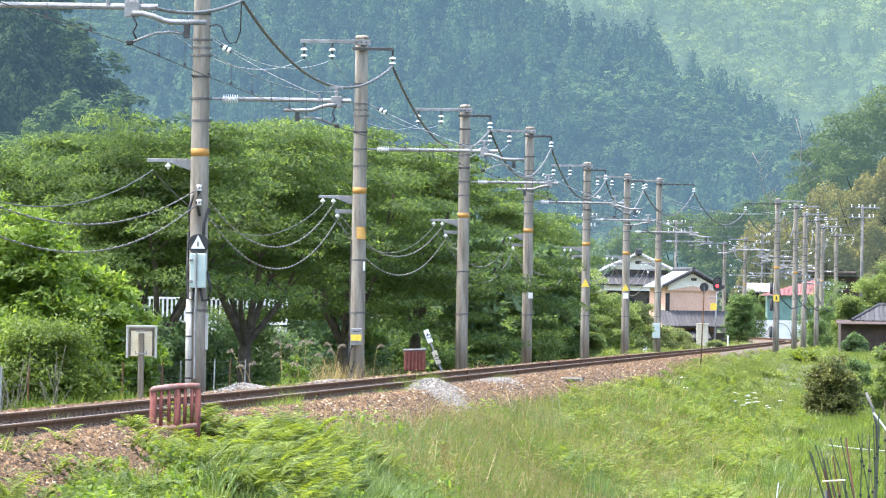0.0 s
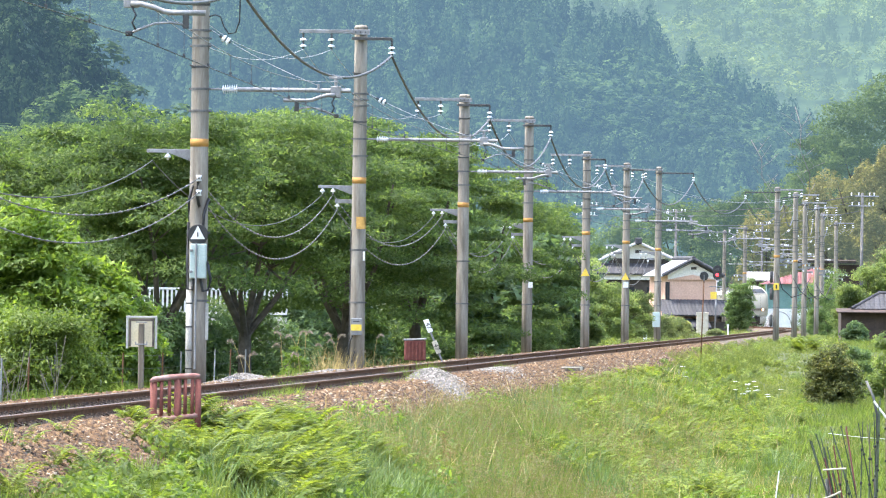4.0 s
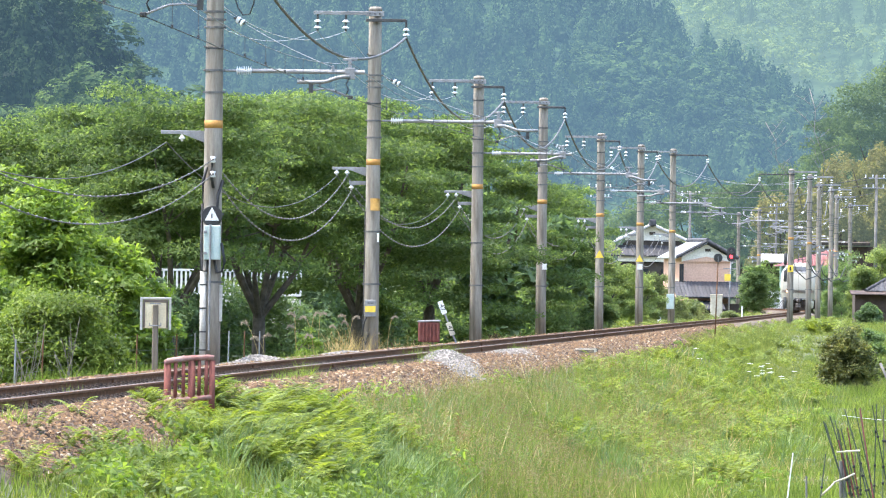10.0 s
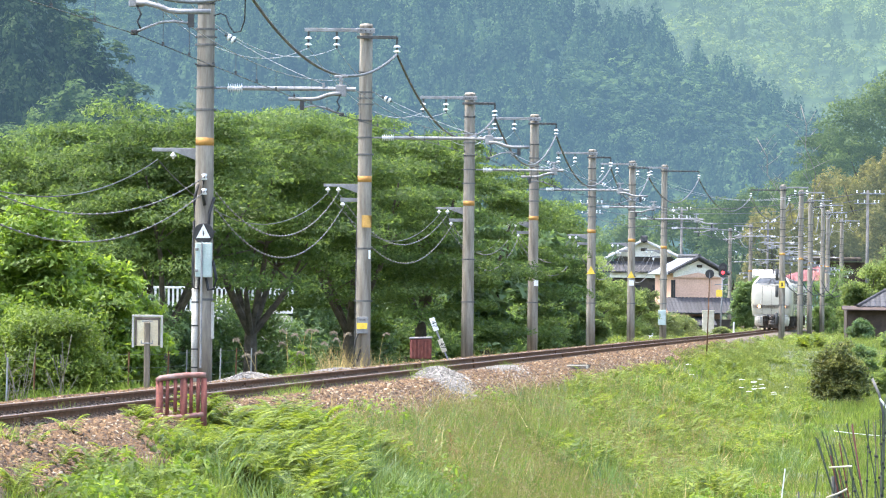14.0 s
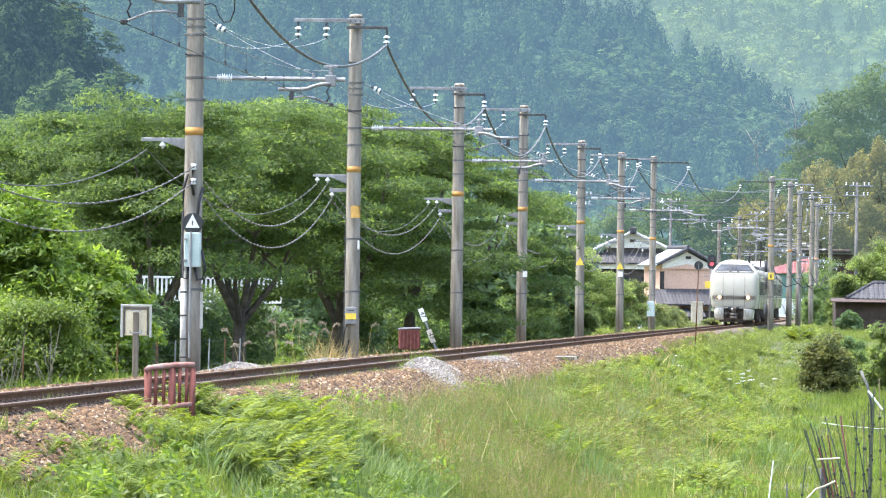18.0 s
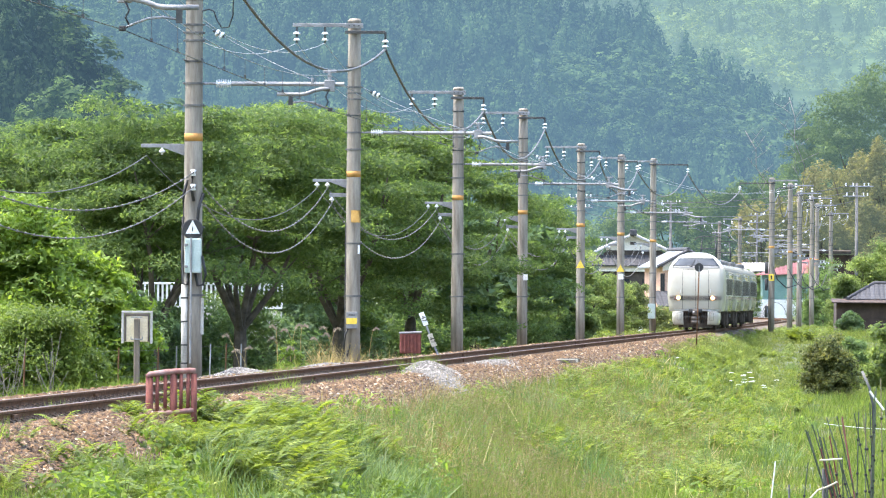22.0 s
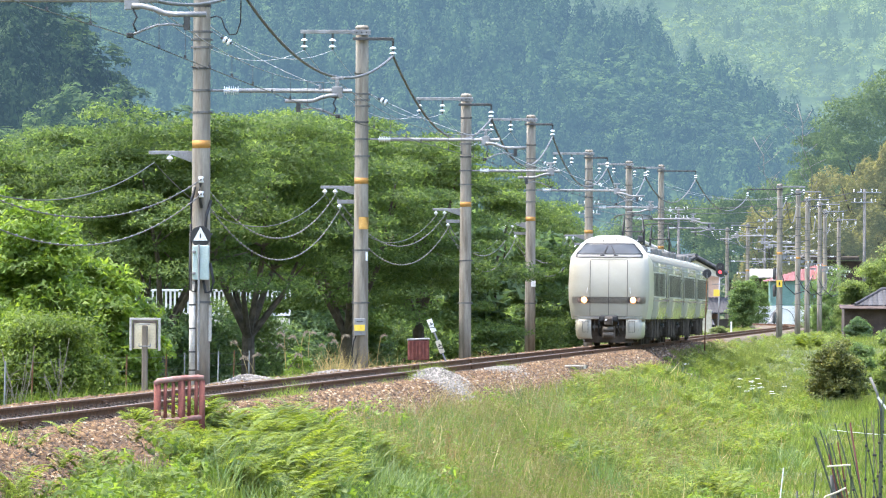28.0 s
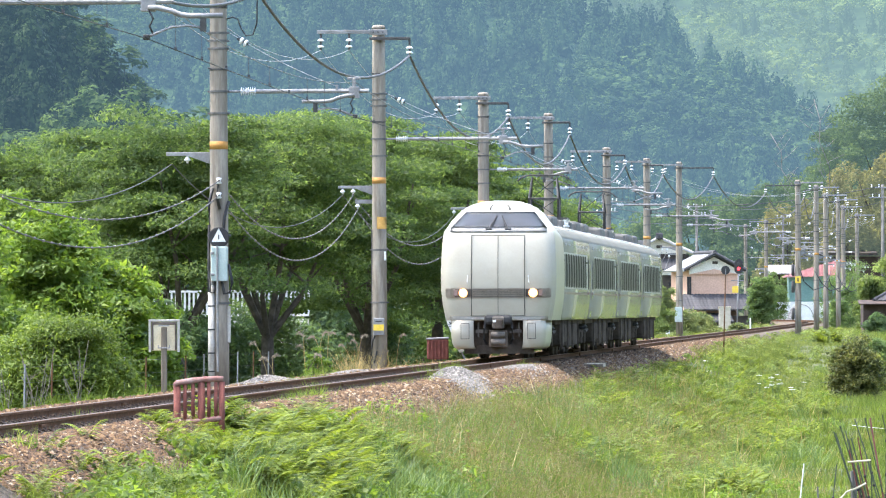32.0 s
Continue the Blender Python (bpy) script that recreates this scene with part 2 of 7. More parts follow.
    k = len(centres)
    nrm = normals + rng.normal(0, tilt, (k, 3))
    nrm /= np.linalg.norm(nrm, axis=1)[:, None] + 1e-9
    a = np.cross(nrm, rng.normal(0, 1, (k, 3)))
    a /= np.linalg.norm(a, axis=1)[:, None] + 1e-9
    b = np.cross(nrm, a)
    s = (size * rng.uniform(0.6, 1.4, k))[:, None]
    v = np.stack([centres - a * s * long * 0.4 + b * s * 0.5, centres - a * s * long * 0.4 - b * s * 0.5, centres + a * s * long * 0.75], 1)
    return v.reshape(-1, 3), np.arange(3 * k).reshape(-1, 3)


def blob_points(rng, k, radii, shell=0.55):
    """Points in the outer part of a lump, with the way outward at each."""
    d = rng.normal(0, 1, (k, 3))
    d /= np.linalg.norm(d, axis=1)[:, None]
    return d * np.asarray(radii) * (shell + (1 - shell) * rng.random(k)[:, None] ** 0.5), d


# ---- ground ----
def ground_material():
    m, n, l, b = mat("grassy earth", 0.95)
    c = ramp(n, l, grain(n, l, 0.6, 5), [(0.3, (0.045, 0.05, 0.018)), (0.55, (0.08, 0.10, 0.03)), (0.75, (0.13, 0.12, 0.055))])
    f = ramp(n, l, grain(n, l, 9, 3), [(0.3, (0.6, 0.6, 0.6)), (0.7, (1.2, 1.2, 1.2))])
    l.new(mixed(n, l, c, f, 0.8, "MULTIPLY"), b.inputs["Base Color"])
    bumped(n, l, b, grain(n, l, 14, 4), 0.6, 0.05)
    return m


def build_ground():
    ds = [-2500, -1200, -600, -300, -160, -90, -60, -40, -30, -24, -20, -16, -13, -11, -9.5, -8, -7, -6, -5, -4.3, -3.6, -3, -2.5, -2, -1.6, -1.25, 0,
          1.25, 1.5, 1.8, 2.2, 2.6, 3, 3.5, 4, 4.5, 5, 5.6, 6.2, 7, 8, 9, 10, 12, 14, 17, 20, 25, 32, 45, 60, 90, 130, 200, 330, 600, 1200, 2500]
    ys = [-400, -150, -60, -20, 0, 10, 20, 30, 40, 50, 60] + [60 + 4 * i for i in range(1, 135)] + [610, 630, 650, 680, 710, 740, 780, 830, 900, 920, 950, 1000, 1200, 1600, 2200, 3000, 4200]
    verts, faces = [], []
    for y in ys:
        for d in ds:
            x = line_x(max(y, -60)) + d
            verts.append((x, y, ground_z(x, y)))
    w = len(ds)
    for i in range(len(ys) - 1):
        for j in range(w - 1):
            k = i * w + j
            faces.append((k, k + 1, k + w + 1, k + w))
    return tagged(new("ground", mesh_of("ground", verts, faces, ground_material(), True)), "grassy embankment and low fields beside the railway", "ground", kind="structure")


build_ground()

# ---- unseen slopes beside and behind the line, added to shape the light ----
VALLEY = plain("wooded valley side", [(0.3, (0.03, 0.05, 0.022)), (0.55, (0.055, 0.085, 0.032)), (0.75, (0.09, 0.115, 0.045))], 0.02, 0.95, 0, 0.8, 4.0, 0.3)


def build_valley():
    """Unseen wooded slopes, added to darken reflections and cut sky light: on both sides of the valley and behind the
    eye, open towards the far hills.
    """
    verts, faces = [], []
    arc = [math.radians(a) for a in range(14, 347, 3)]
    ring = [(0.0, -6.0), (0.25, 34.0), (0.55, 78.0), (0.8, 112.0), (1.0, 128.0), (1.25, 90.0)]
    for a in arc:
        n = noise.noise(Vector((math.sin(a) * 3, math.cos(a) * 3, 5.0)))
        for q, h in ring:
            r = 330 + 260 * q + 40 * n
            verts.append((r * math.sin(a), 120 + 1.5 * r * math.cos(a), h * (1 + 0.35 * n) + 5 * noise.noise(Vector((a * 9, q * 4, 1.0)))))
    w = len(ring)
    for i in range(len(arc) - 1):
        for j in range(w - 1):
            k = i * w + j
            faces.append((k, k + 1, k + w + 1, k + w))
    return tagged(new("backdrop_valley", mesh_of("backdrop_valley", verts, faces, VALLEY, True)), "unseen wooded slopes added around the valley for reflections", "hill", kind="structure")


build_valley()

# ---- ballast, sleepers, rails ----
NEAR, FAR = 70.0, 1000.0


def sweep(name, section, y0, y1, step, material, closed=True):
    """A bar of constant section (offset, height) along the line."""
    ys = list(np.arange(y0, y1 + 0.01, step))
    verts, faces = [], []
    k = len(section)
    for y in ys:
        verts += [on_line(d, y, z + track_z(y)) for d, z in section]
    for i in range(len(ys) - 1):
        for j in range(k if closed else k - 1):
            a, b = i * k + j, i * k + (j + 1) % k
            faces.append((a, b, b + k, a + k))
    return mesh_of(name, verts, faces, material)


BALLAST = plain("brown ballast", [(0.25, (0.058, 0.041, 0.026)), (0.5, (0.115, 0.084, 0.054)), (0.75, (0.18, 0.14, 0.094))], 16, 0.95, 0, 0.9, 0.04, 50)
bed = new("ballast_bed", sweep("ballast_bed", [(-3.9, -0.60), (-3.3, -0.40), (-2.6, -0.21), (-1.75, -0.15), (-1.2, -0.15), (-0.35, -0.20), (0, -0.21), (0.35, -0.20), (0.66, -0.185), (0.82, -0.14), (1.2, -0.15), (1.45, -0.24), (1.95, -0.56), (2.1, -0.75)], NEAR - 60, FAR, 4, BALLAST, False))
tagged(bed, "brown crushed-stone ballast bed under the track", "ballast", kind="structure")

track = thing("railway_track", pose(0, 0, 0), "single rusty railway track on brown ballast", "railway track", kind="structure")
for side in (-1, 1):
    o = side * 0.566
    web = new("rail", sweep("rail", [(o - 0.062, -0.153), (o + 0.062, -0.153), (o + 0.062, -0.140), (o + 0.010, -0.118), (o + 0.010, -0.040), (o + 0.032, -0.032), (o + 0.032, -0.006), (o + 0.026, -0.002), (o - 0.026, -0.002), (o - 0.032, -0.006), (o - 0.032, -0.032), (o - 0.010, -0.040), (o - 0.010, -0.118), (o - 0.062, -0.140)], NEAR - 60, FAR, 2.5, RAIL_RUST))
    web.parent = track
    head = new("rail_head", sweep("rail_head", [(o - 0.025, -0.003), (o + 0.025, -0.003), (o + 0.021, 0.0015), (o - 0.021, 0.0015)], NEAR - 60, FAR, 2.5, RAIL_TOP))
    head.parent = web
    tagged(head, "worn running surface of the rail")

# ---- hills ----
def sprays_on(rng, p, out, size):
    """Small leafy triangles at the points p, leaning the way out, as an (n, 3, 3) array."""
    e = out + rng.normal(0, 0.24, out.shape)
    e /= np.linalg.norm(e, axis=1)[:, None] + 1e-9
    a = np.cross(e, rng.normal(0, 1, out.shape))
    a /= np.linalg.norm(a, axis=1)[:, None] + 1e-9
    b = np.cross(e, a)
    k = (size * rng.uniform(0.6, 1.4, len(p)))[:, None]
    return np.stack([p + a * k, p + (b * 0.8 - a * 0.5) * k, p - (b * 0.8 + a * 0.5) * k], 1)


def cedar_shape(rng, count):
    """A plump conifer one unit tall: sprays in uneven tiers over a dark core."""
    core = [((0.19 * math.cos(a), 0.19 * math.sin(a), 0.0), (0.19 * math.cos(a + 1.05), 0.19 * math.sin(a + 1.05), 0.0), (0, 0, 0.88)) for a in [1.0472 * k for k in range(6)]]
    u = 1 - rng.random(count) ** 0.8
    tier = np.sin(u * 34 + rng.uniform(0, 6)) * 0.02
    a = rng.uniform(0, 6.28, count)
    bulge = 1 + 0.22 * np.sin(a * 3 + u * 9 + rng.uniform(0, 6))
    r = (0.26 * (1 - u) ** 0.6 * bulge + tier * (1 - u)) * rng.uniform(0.8, 1.1, count) + 0.01
    p = np.stack([r * np.cos(a), r * np.sin(a), u * 1.02], 1)
    out = np.stack([np.cos(a), np.sin(a), np.full(count, 0.45)], 1)
    return np.concatenate([np.array(core, float), sprays_on(rng, p, out, 0.05 * (0.55 + 0.7 * (1 - u)))])


def round_shape(rng, count):
    """A broadleaf crown one unit tall: leafy lumps over a rounded core."""
    core, faces = lump_shape(1)
    tri = [core[f] * np.array((0.22, 0.22, 0.28)) + np.array((0, 0, 0.48)) for f in faces[::3]]
    d = rng.normal(0, 1, (11, 3))
    d[:, 2] = np.abs(d[:, 2]) - 0.3
    d /= np.linalg.norm(d, axis=1)[:, None]
    k = rng.integers(0, 11, count)
    e = d[k] * 0.8 + rng.normal(0, 0.6, (count, 3))
    e /= np.linalg.norm(e, axis=1)[:, None]
    p = d[k] * np.array((0.30, 0.30, 0.34)) + np.array((0, 0, 0.5)) + e * rng.uniform(0.12, 0.17, (count, 1))
    return np.concatenate([np.array(tri), sprays_on(rng, p, e + np.array((0, 0, 0.4)), np.full(count, 0.043))])


def lump_shape(k):
    b = bmesh.new()
    bmesh.ops.create_icosphere(b, subdivisions=k, radius=1)
    made = np.array([v.co[:] for v in b.verts]), np.array([[v.index for v in f.verts] for f in b.faces])
    b.free()
    return made


def far_forest(name, label, y, crest, depth, step, tall, seed, cedar, broad, slope, base=0.0, x0=-260, x1=330, low=0.1, share=0.0, count=100, apart=0.85):
    """A wooded ridge: crest(x) gives its height; cedars and rounder broadleaf trees stand in stands on the slope that faces the line.
    share: how far broadleaf stands go, from -1 to 1; apart: how far the rows stand apart up the slope."""
    rng = np.random.default_rng(seed)
    xs = np.arange(x0, x1 + step, step)
    verts, faces = [], []
    rows_ = 14
    for i in range(rows_ + 1):
        q = i / rows_
        for x in xs:
            verts.append((x, y + depth * q, base + (crest(x) - base) * q ** 0.8 + 2.0 * noise.noise(Vector((x * 0.02, q * 3, seed)))))
    w = len(xs)
    for i in range(rows_):
        for j in range(w - 1):
            k = i * w + j
            faces.append((k, k + 1, k + w + 1, k + w))
    for x in xs:
        verts.append((x, y + depth * 1.6, base - 5))
    for j in range(w - 1):
        k = rows_ * w + j
        faces.append((k, k + 1, k + w + 1, k + w))
    tagged(new(name, mesh_of(name, verts, faces, slope)), label, "hill", kind="structure")
    cedars = [cedar_shape(rng, count) for k in range(6)]
    rounds = [round_shape(rng, int(count * 1.35)) for k in range(6)]
    made = ([], [])
    rowsn = int(depth * (1 - low) / (step * apart))
    for i in range(rowsn):
        q = low + (1 - low) * (i + 0.5) / rowsn
        for x in np.arange(x0, x1, step * 0.66):
            xx = x + rng.uniform(-0.45, 0.45) * step
            qq = min(1, max(low, q + rng.uniform(-0.6, 0.6) / rowsn))
            stand = noise.noise(Vector((xx / (step * 7), qq * depth / (step * 9), seed * 1.7))) + 0.45 * noise.noise(Vector((xx / (step * 2), qq * depth / (step * 2.5), seed * 3.1)))
            leaf = stand < share
            h = tall * rng.uniform(0.7, 1.3) * (0.72 if leaf else 1.0)
            wide = h * rng.uniform(0.85, 1.25) * (1.35 if leaf else 1.0)
            a = rng.uniform(0, 6.28)
            t = (rounds if leaf else cedars)[rng.integers(6)]
            turned = np.stack([(t[..., 0] * math.cos(a) - t[..., 1] * math.sin(a)) * wide, (t[..., 0] * math.sin(a) + t[..., 1] * math.cos(a)) * wide, t[..., 2] * h], -1)
            made[leaf].append(turned + np.array((xx, y + depth * qq, base + (crest(xx) - base) * qq ** 0.8 - 0.15 * h)))
    for group, material, kinds in zip(made, (cedar, broad), ("conifers", "broadleaf trees")):
        v = np.concatenate(group).reshape(-1, 3)
        tagged(new("far_woods", quick("far_woods", v, np.arange(len(v)).reshape(-1, 3), material)), label + ", " + kinds, "trees", kind="stuff")


# haze put into the far foliage as emission: colour, then share
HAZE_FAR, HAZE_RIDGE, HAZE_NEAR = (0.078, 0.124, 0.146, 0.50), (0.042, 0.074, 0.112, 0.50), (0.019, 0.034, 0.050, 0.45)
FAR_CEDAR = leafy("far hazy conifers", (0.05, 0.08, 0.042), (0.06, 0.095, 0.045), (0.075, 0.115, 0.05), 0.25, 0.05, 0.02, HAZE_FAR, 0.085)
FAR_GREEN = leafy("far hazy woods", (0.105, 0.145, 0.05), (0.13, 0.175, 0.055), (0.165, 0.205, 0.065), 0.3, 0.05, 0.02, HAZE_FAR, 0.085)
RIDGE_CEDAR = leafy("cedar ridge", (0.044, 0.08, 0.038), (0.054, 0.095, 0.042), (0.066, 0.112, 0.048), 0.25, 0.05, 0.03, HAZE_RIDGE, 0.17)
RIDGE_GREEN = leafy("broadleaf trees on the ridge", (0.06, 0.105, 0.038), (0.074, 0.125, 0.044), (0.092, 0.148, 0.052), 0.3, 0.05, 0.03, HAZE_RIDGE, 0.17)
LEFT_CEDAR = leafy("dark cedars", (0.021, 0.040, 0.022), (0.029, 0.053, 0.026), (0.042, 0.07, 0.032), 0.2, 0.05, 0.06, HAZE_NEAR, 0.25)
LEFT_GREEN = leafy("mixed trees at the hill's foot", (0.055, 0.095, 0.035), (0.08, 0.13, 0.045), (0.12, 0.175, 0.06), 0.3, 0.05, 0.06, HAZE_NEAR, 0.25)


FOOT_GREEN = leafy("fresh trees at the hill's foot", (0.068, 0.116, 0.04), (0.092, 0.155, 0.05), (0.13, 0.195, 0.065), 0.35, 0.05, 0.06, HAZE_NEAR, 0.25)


def crest_of(points):
    xs, zs = [p[0] for p in points], [p[1] for p in points]
    return lambda x: float(np.interp(x, xs, zs)) + 2.2 * noise.noise(Vector((x * 0.09, 7.7, 0)))


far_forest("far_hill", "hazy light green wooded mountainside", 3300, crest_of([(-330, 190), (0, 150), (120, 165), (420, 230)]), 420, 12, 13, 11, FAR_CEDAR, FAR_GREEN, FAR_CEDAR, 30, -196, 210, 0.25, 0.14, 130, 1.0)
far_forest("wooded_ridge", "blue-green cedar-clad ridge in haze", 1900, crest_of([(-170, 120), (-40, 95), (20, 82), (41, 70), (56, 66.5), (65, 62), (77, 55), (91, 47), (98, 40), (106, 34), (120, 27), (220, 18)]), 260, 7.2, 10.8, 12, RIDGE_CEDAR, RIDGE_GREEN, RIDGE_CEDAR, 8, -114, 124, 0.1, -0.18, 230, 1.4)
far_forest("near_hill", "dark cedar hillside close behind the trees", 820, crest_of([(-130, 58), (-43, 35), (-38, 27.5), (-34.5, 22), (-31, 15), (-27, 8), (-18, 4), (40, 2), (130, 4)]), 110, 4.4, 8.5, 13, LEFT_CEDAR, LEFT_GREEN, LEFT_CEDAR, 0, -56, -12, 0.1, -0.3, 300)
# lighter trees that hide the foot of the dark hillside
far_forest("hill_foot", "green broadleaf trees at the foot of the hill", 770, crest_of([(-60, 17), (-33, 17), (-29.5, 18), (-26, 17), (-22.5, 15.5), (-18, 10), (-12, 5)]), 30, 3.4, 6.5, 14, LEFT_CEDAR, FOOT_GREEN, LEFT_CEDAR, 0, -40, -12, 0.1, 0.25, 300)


# ---- catenary poles ----
# along the line, offset from the track, top height, right arm, bracket: all metres
POLES = [(62, -3.2, 8.4), (114, -3.1, 8.4), (163, -3.0, 8.05), (211.2, -3.0, 8.23), (261, -3.0, 7.77), (305.3, -3.0, 8.10), (359, -3.0, 7.83), (407.7, -3.0, 8.18), (456.5, -3.0, 8.80),
         (506, 2.45, 8.50), (556, 2.7, 8.87), (600, 2.6, 8.90), (645, 2.93, 9.1), (676, 3.04, 8.9), (722, 3.79, 8.7), (768, -3.95, 8.6), (812, -3.8, 8.6)]
BAND_Z = 4.42


def pin_insulator(parent, at, skirts=3, r=0.075, h=0.34, hang=True):
    s = -1 if hang else 1
    prof = [(0.02, 0)]
    for i in range(skirts):
        z = h * (0.15 + 0.7 * i / max(1, skirts - 1)) if skirts > 1 else h * 0.5
        prof += [(0.028, z - 0.045), (r, z), (r * 0.9, z + 0.02), (0.028, z + 0.03)]
    prof += [(0.02, h)]
    turn = Euler((math.pi, 0, 0)).to_matrix() if hang else None
    part("insulator", add_lathe(bmesh.new(), prof, at, turn, 10), PORCELAIN, parent, "white ribbed porcelain insulator", True)


def rod_insulator(parent, a, b, ribs=7, r=0.092):
    a, b = Vector(a), Vector(b)
    h = (b - a).length
    prof = [(0.03, 0)]
    for i in range(ribs):
        z = h * (i + 0.5) / ribs
        prof += [(0.034, z - h * 0.3 / ribs), (r, z), (0.034, z + h * 0.25 / ribs)]
    prof += [(0.03, h)]
    part("insulator", add_lathe(bmesh.new(), prof, a, (b - a).to_track_quat("Z", "Y").to_matrix(), 10), PORCELAIN, parent, "white ribbed rod insulator", True)


def collar(parent, z, r, sx=1.0):
    bm = add_lathe(bmesh.new(), [(r + 0.003, z - 0.022), (r + 0.012, z - 0.02), (r + 0.012, z + 0.02), (r + 0.003, z + 0.022)], n=16)
    for s in (-1, 1):
        add_box(bm, 0.045, 0.05, 0.04, (s * (r + 0.02), 0, z), bevel=0.008)
    part("collar", bm, AGED_STEEL, parent)


def disc_insulator(parent, a, b, r=0.088):
    """Two thin white porcelain discs on a dark steel pin."""
    a, b = Vector(a), Vector(b)
    pin = part("insulator_pin", rod(a, b, 0.026, n=8), DARK_STEEL, parent)
    turn = (b - a).to_track_quat("Z", "Y").to_matrix()
    for q in (0.42, 0.80):
        part("insulator", add_lathe(bmesh.new(), [(0.035, -0.045), (0.06, -0.03), (r, 0.0), (r * 0.97, 0.016), (0.03, 0.02)], a.lerp(b, q), turn, 12), PORCELAIN, pin, "white porcelain disc", True)


def hook_band(parent, z, r):
    """A strap band with hooked ends."""
    bm = add_lathe(bmesh.new(), [(r + 0.003, z - 0.02), (r + 0.010, z - 0.018), (r + 0.010, z + 0.018), (r + 0.003, z + 0.02)], n=14)
    for s in (-1, 1):
        add_rod(bm, (s * r * 0.6, -r - 0.02, z), (s * r * 1.15, -r - 0.05, z + 0.03), 0.014, n=5)
    part("hook_band", bm, DARK_STEEL, parent)


reach_of = lambda i: {8: 1.85, 9: 1.9}.get(i, 0.78)


def build_pole(i, y, d, top):
    side = 1 if d < 0 else -1        # towards the track
    base = on_line(d, y)
    gz = ground_z(base.x, base.y) - 0.25
    yaw = -math.degrees(math.atan(line_h(y)))
    p = thing("catenary_pole", pose(base.x, base.y, 0, 0, 0, yaw), "weathered concrete railway pole with orange band and steel arms", "utility pole", "railway poles")
    r0, r1 = 0.19, 0.155
    rad = lambda z: r0 + (r1 - r0) * z / 9.0
    part("shaft", add_lathe(bmesh.new(), [(rad(0), gz)] + [(rad(top * q / 6), top * q / 6) for q in range(1, 6)] + [(rad(top), top - 0.02), (rad(top) * 0.92, top)], n=20), CONCRETE, p, smooth=True)
    part("cap", add_lathe(bmesh.new(), [(rad(top) + 0.008, top - 0.06), (rad(top) + 0.012, top - 0.01), (rad(top) * 0.85, top + 0.035), (0.05, top + 0.045)], n=16), CONCRETE, p, smooth=True)
    part("orange_band", add_lathe(bmesh.new(), [(rad(BAND_Z) + 0.003, BAND_Z - 0.075), (rad(BAND_Z) + 0.004, BAND_Z + 0.075)], n=20), ORANGE, p, "faded orange painted band", True)
    for z in (1.4, 2.7, 5.03, 6.27, 6.42):
        if z < top - 0.6:
            collar(p, z, rad(z))
    for z in (5.87, 7.06):
        if z < top - 0.6:
            hook_band(p, z, rad(z))
    # steel clamp at the head with the line arm on one side and the feeder arm on the other
    r = rad(top)
    part("head_clamp", box(2 * r + 0.14, 0.05, 0.13, (0, -r - 0.03, top - 0.14), bevel=0.008), STEEL, p, "bolted steel head clamp")
    for x in (-r * 0.75, 0.0, r * 0.75):
        part("bolt", rod((x, -r - 0.08, top - 0.14), (x, -r - 0.04, top - 0.14), 0.02, n=6), DARK_STEEL, p)
    part("cross_arm", box(1.32, 0.075, 0.09, (-side * (r + 0.70), -r - 0.03, top - 0.13), bevel=0.008), STEEL, p, "galvanised steel cross arm")
    reach = reach_of(i)
    part("feeder_arm", box(reach + r + 0.06, 0.09, 0.075, (side * (reach - r - 0.06) / 2, -r - 0.05, top - 0.30), bevel=0.008), DARK_STEEL, p, "dark steel arm carrying the feeder")
    part("hanger", box(0.05, 0.05, 0.14, (side * reach, -r - 0.05, top - 0.36), bevel=0.006), DARK_STEEL, p)
    disc_insulator(p, (side * reach, -r - 0.05, top - 0.40), (side * reach, -r - 0.05, top - 0.72))
    for x in (-1.42, -0.72):
        disc_insulator(p, (side * x, -r - 0.03, top - 0.17), (side * x, -r - 0.03, top - 0.58))
    # cantilever over the track, stayed from a collar above
    bz = 5.45
    out = abs(d)
    way, hold, end = (1, out + 0.08, out + 0.42) if i % 2 else (-1, out - 0.40, out - 0.12)
    collar(p, bz, rad(bz))
    part("stay_rod", rod((side * 0.2, 0, bz), (side * 0.42, 0, bz), 0.022), STEEL, p)
    rod_insulator(p, (side * 0.42, 0, bz), (side * 0.72, 0, bz))
    part("cantilever", rod((side * 0.72, 0, bz), (side * end, 0, bz), 0.042), STEEL, p, "grey steel cantilever tube")
    collar(p, bz + 1.12, rad(bz + 1.12))
    a_, b_ = Vector((side * 0.22, 0, bz + 1.12)), Vector((side * (hold - 0.33), 0, bz + 0.09))
    part("stay_wire", add_tube(bmesh.new(), sagging(a_, b_, 0.07, 8), 0.0075, 5), WIRE_BRIGHT, p, "thin stay wire", True)
    disc_insulator(p, a_.lerp(b_, 0.07) - Vector((0, 0, 0.03)), a_.lerp(b_, 0.17) - Vector((0, 0, 0.05)), r=0.075)
    part("stay_clamp", box(0.05, 0.08, 0.12, (side * (hold - 0.33), 0, bz + 0.06), bevel=0.01), STEEL, p)
    # bracket, pull-off tube, plate and curved steady arm
    part("bracket", box(0.20, 0.11, 0.22, (side * hold, -0.01, bz - 0.03), bevel=0.012), STEEL, p, "folded steel bracket")
    part("messenger_clamp", add_box(box(0.07, 0.09, 0.20, (side * hold, 0, bz + 0.15), bevel=0.01), 0.26, 0.05, 0.05, (side * hold, 0, bz + 0.24), bevel=0.008), STEEL, p)
    out_at = lambda x, z: (side * (hold + way * x), -0.07, bz + z)
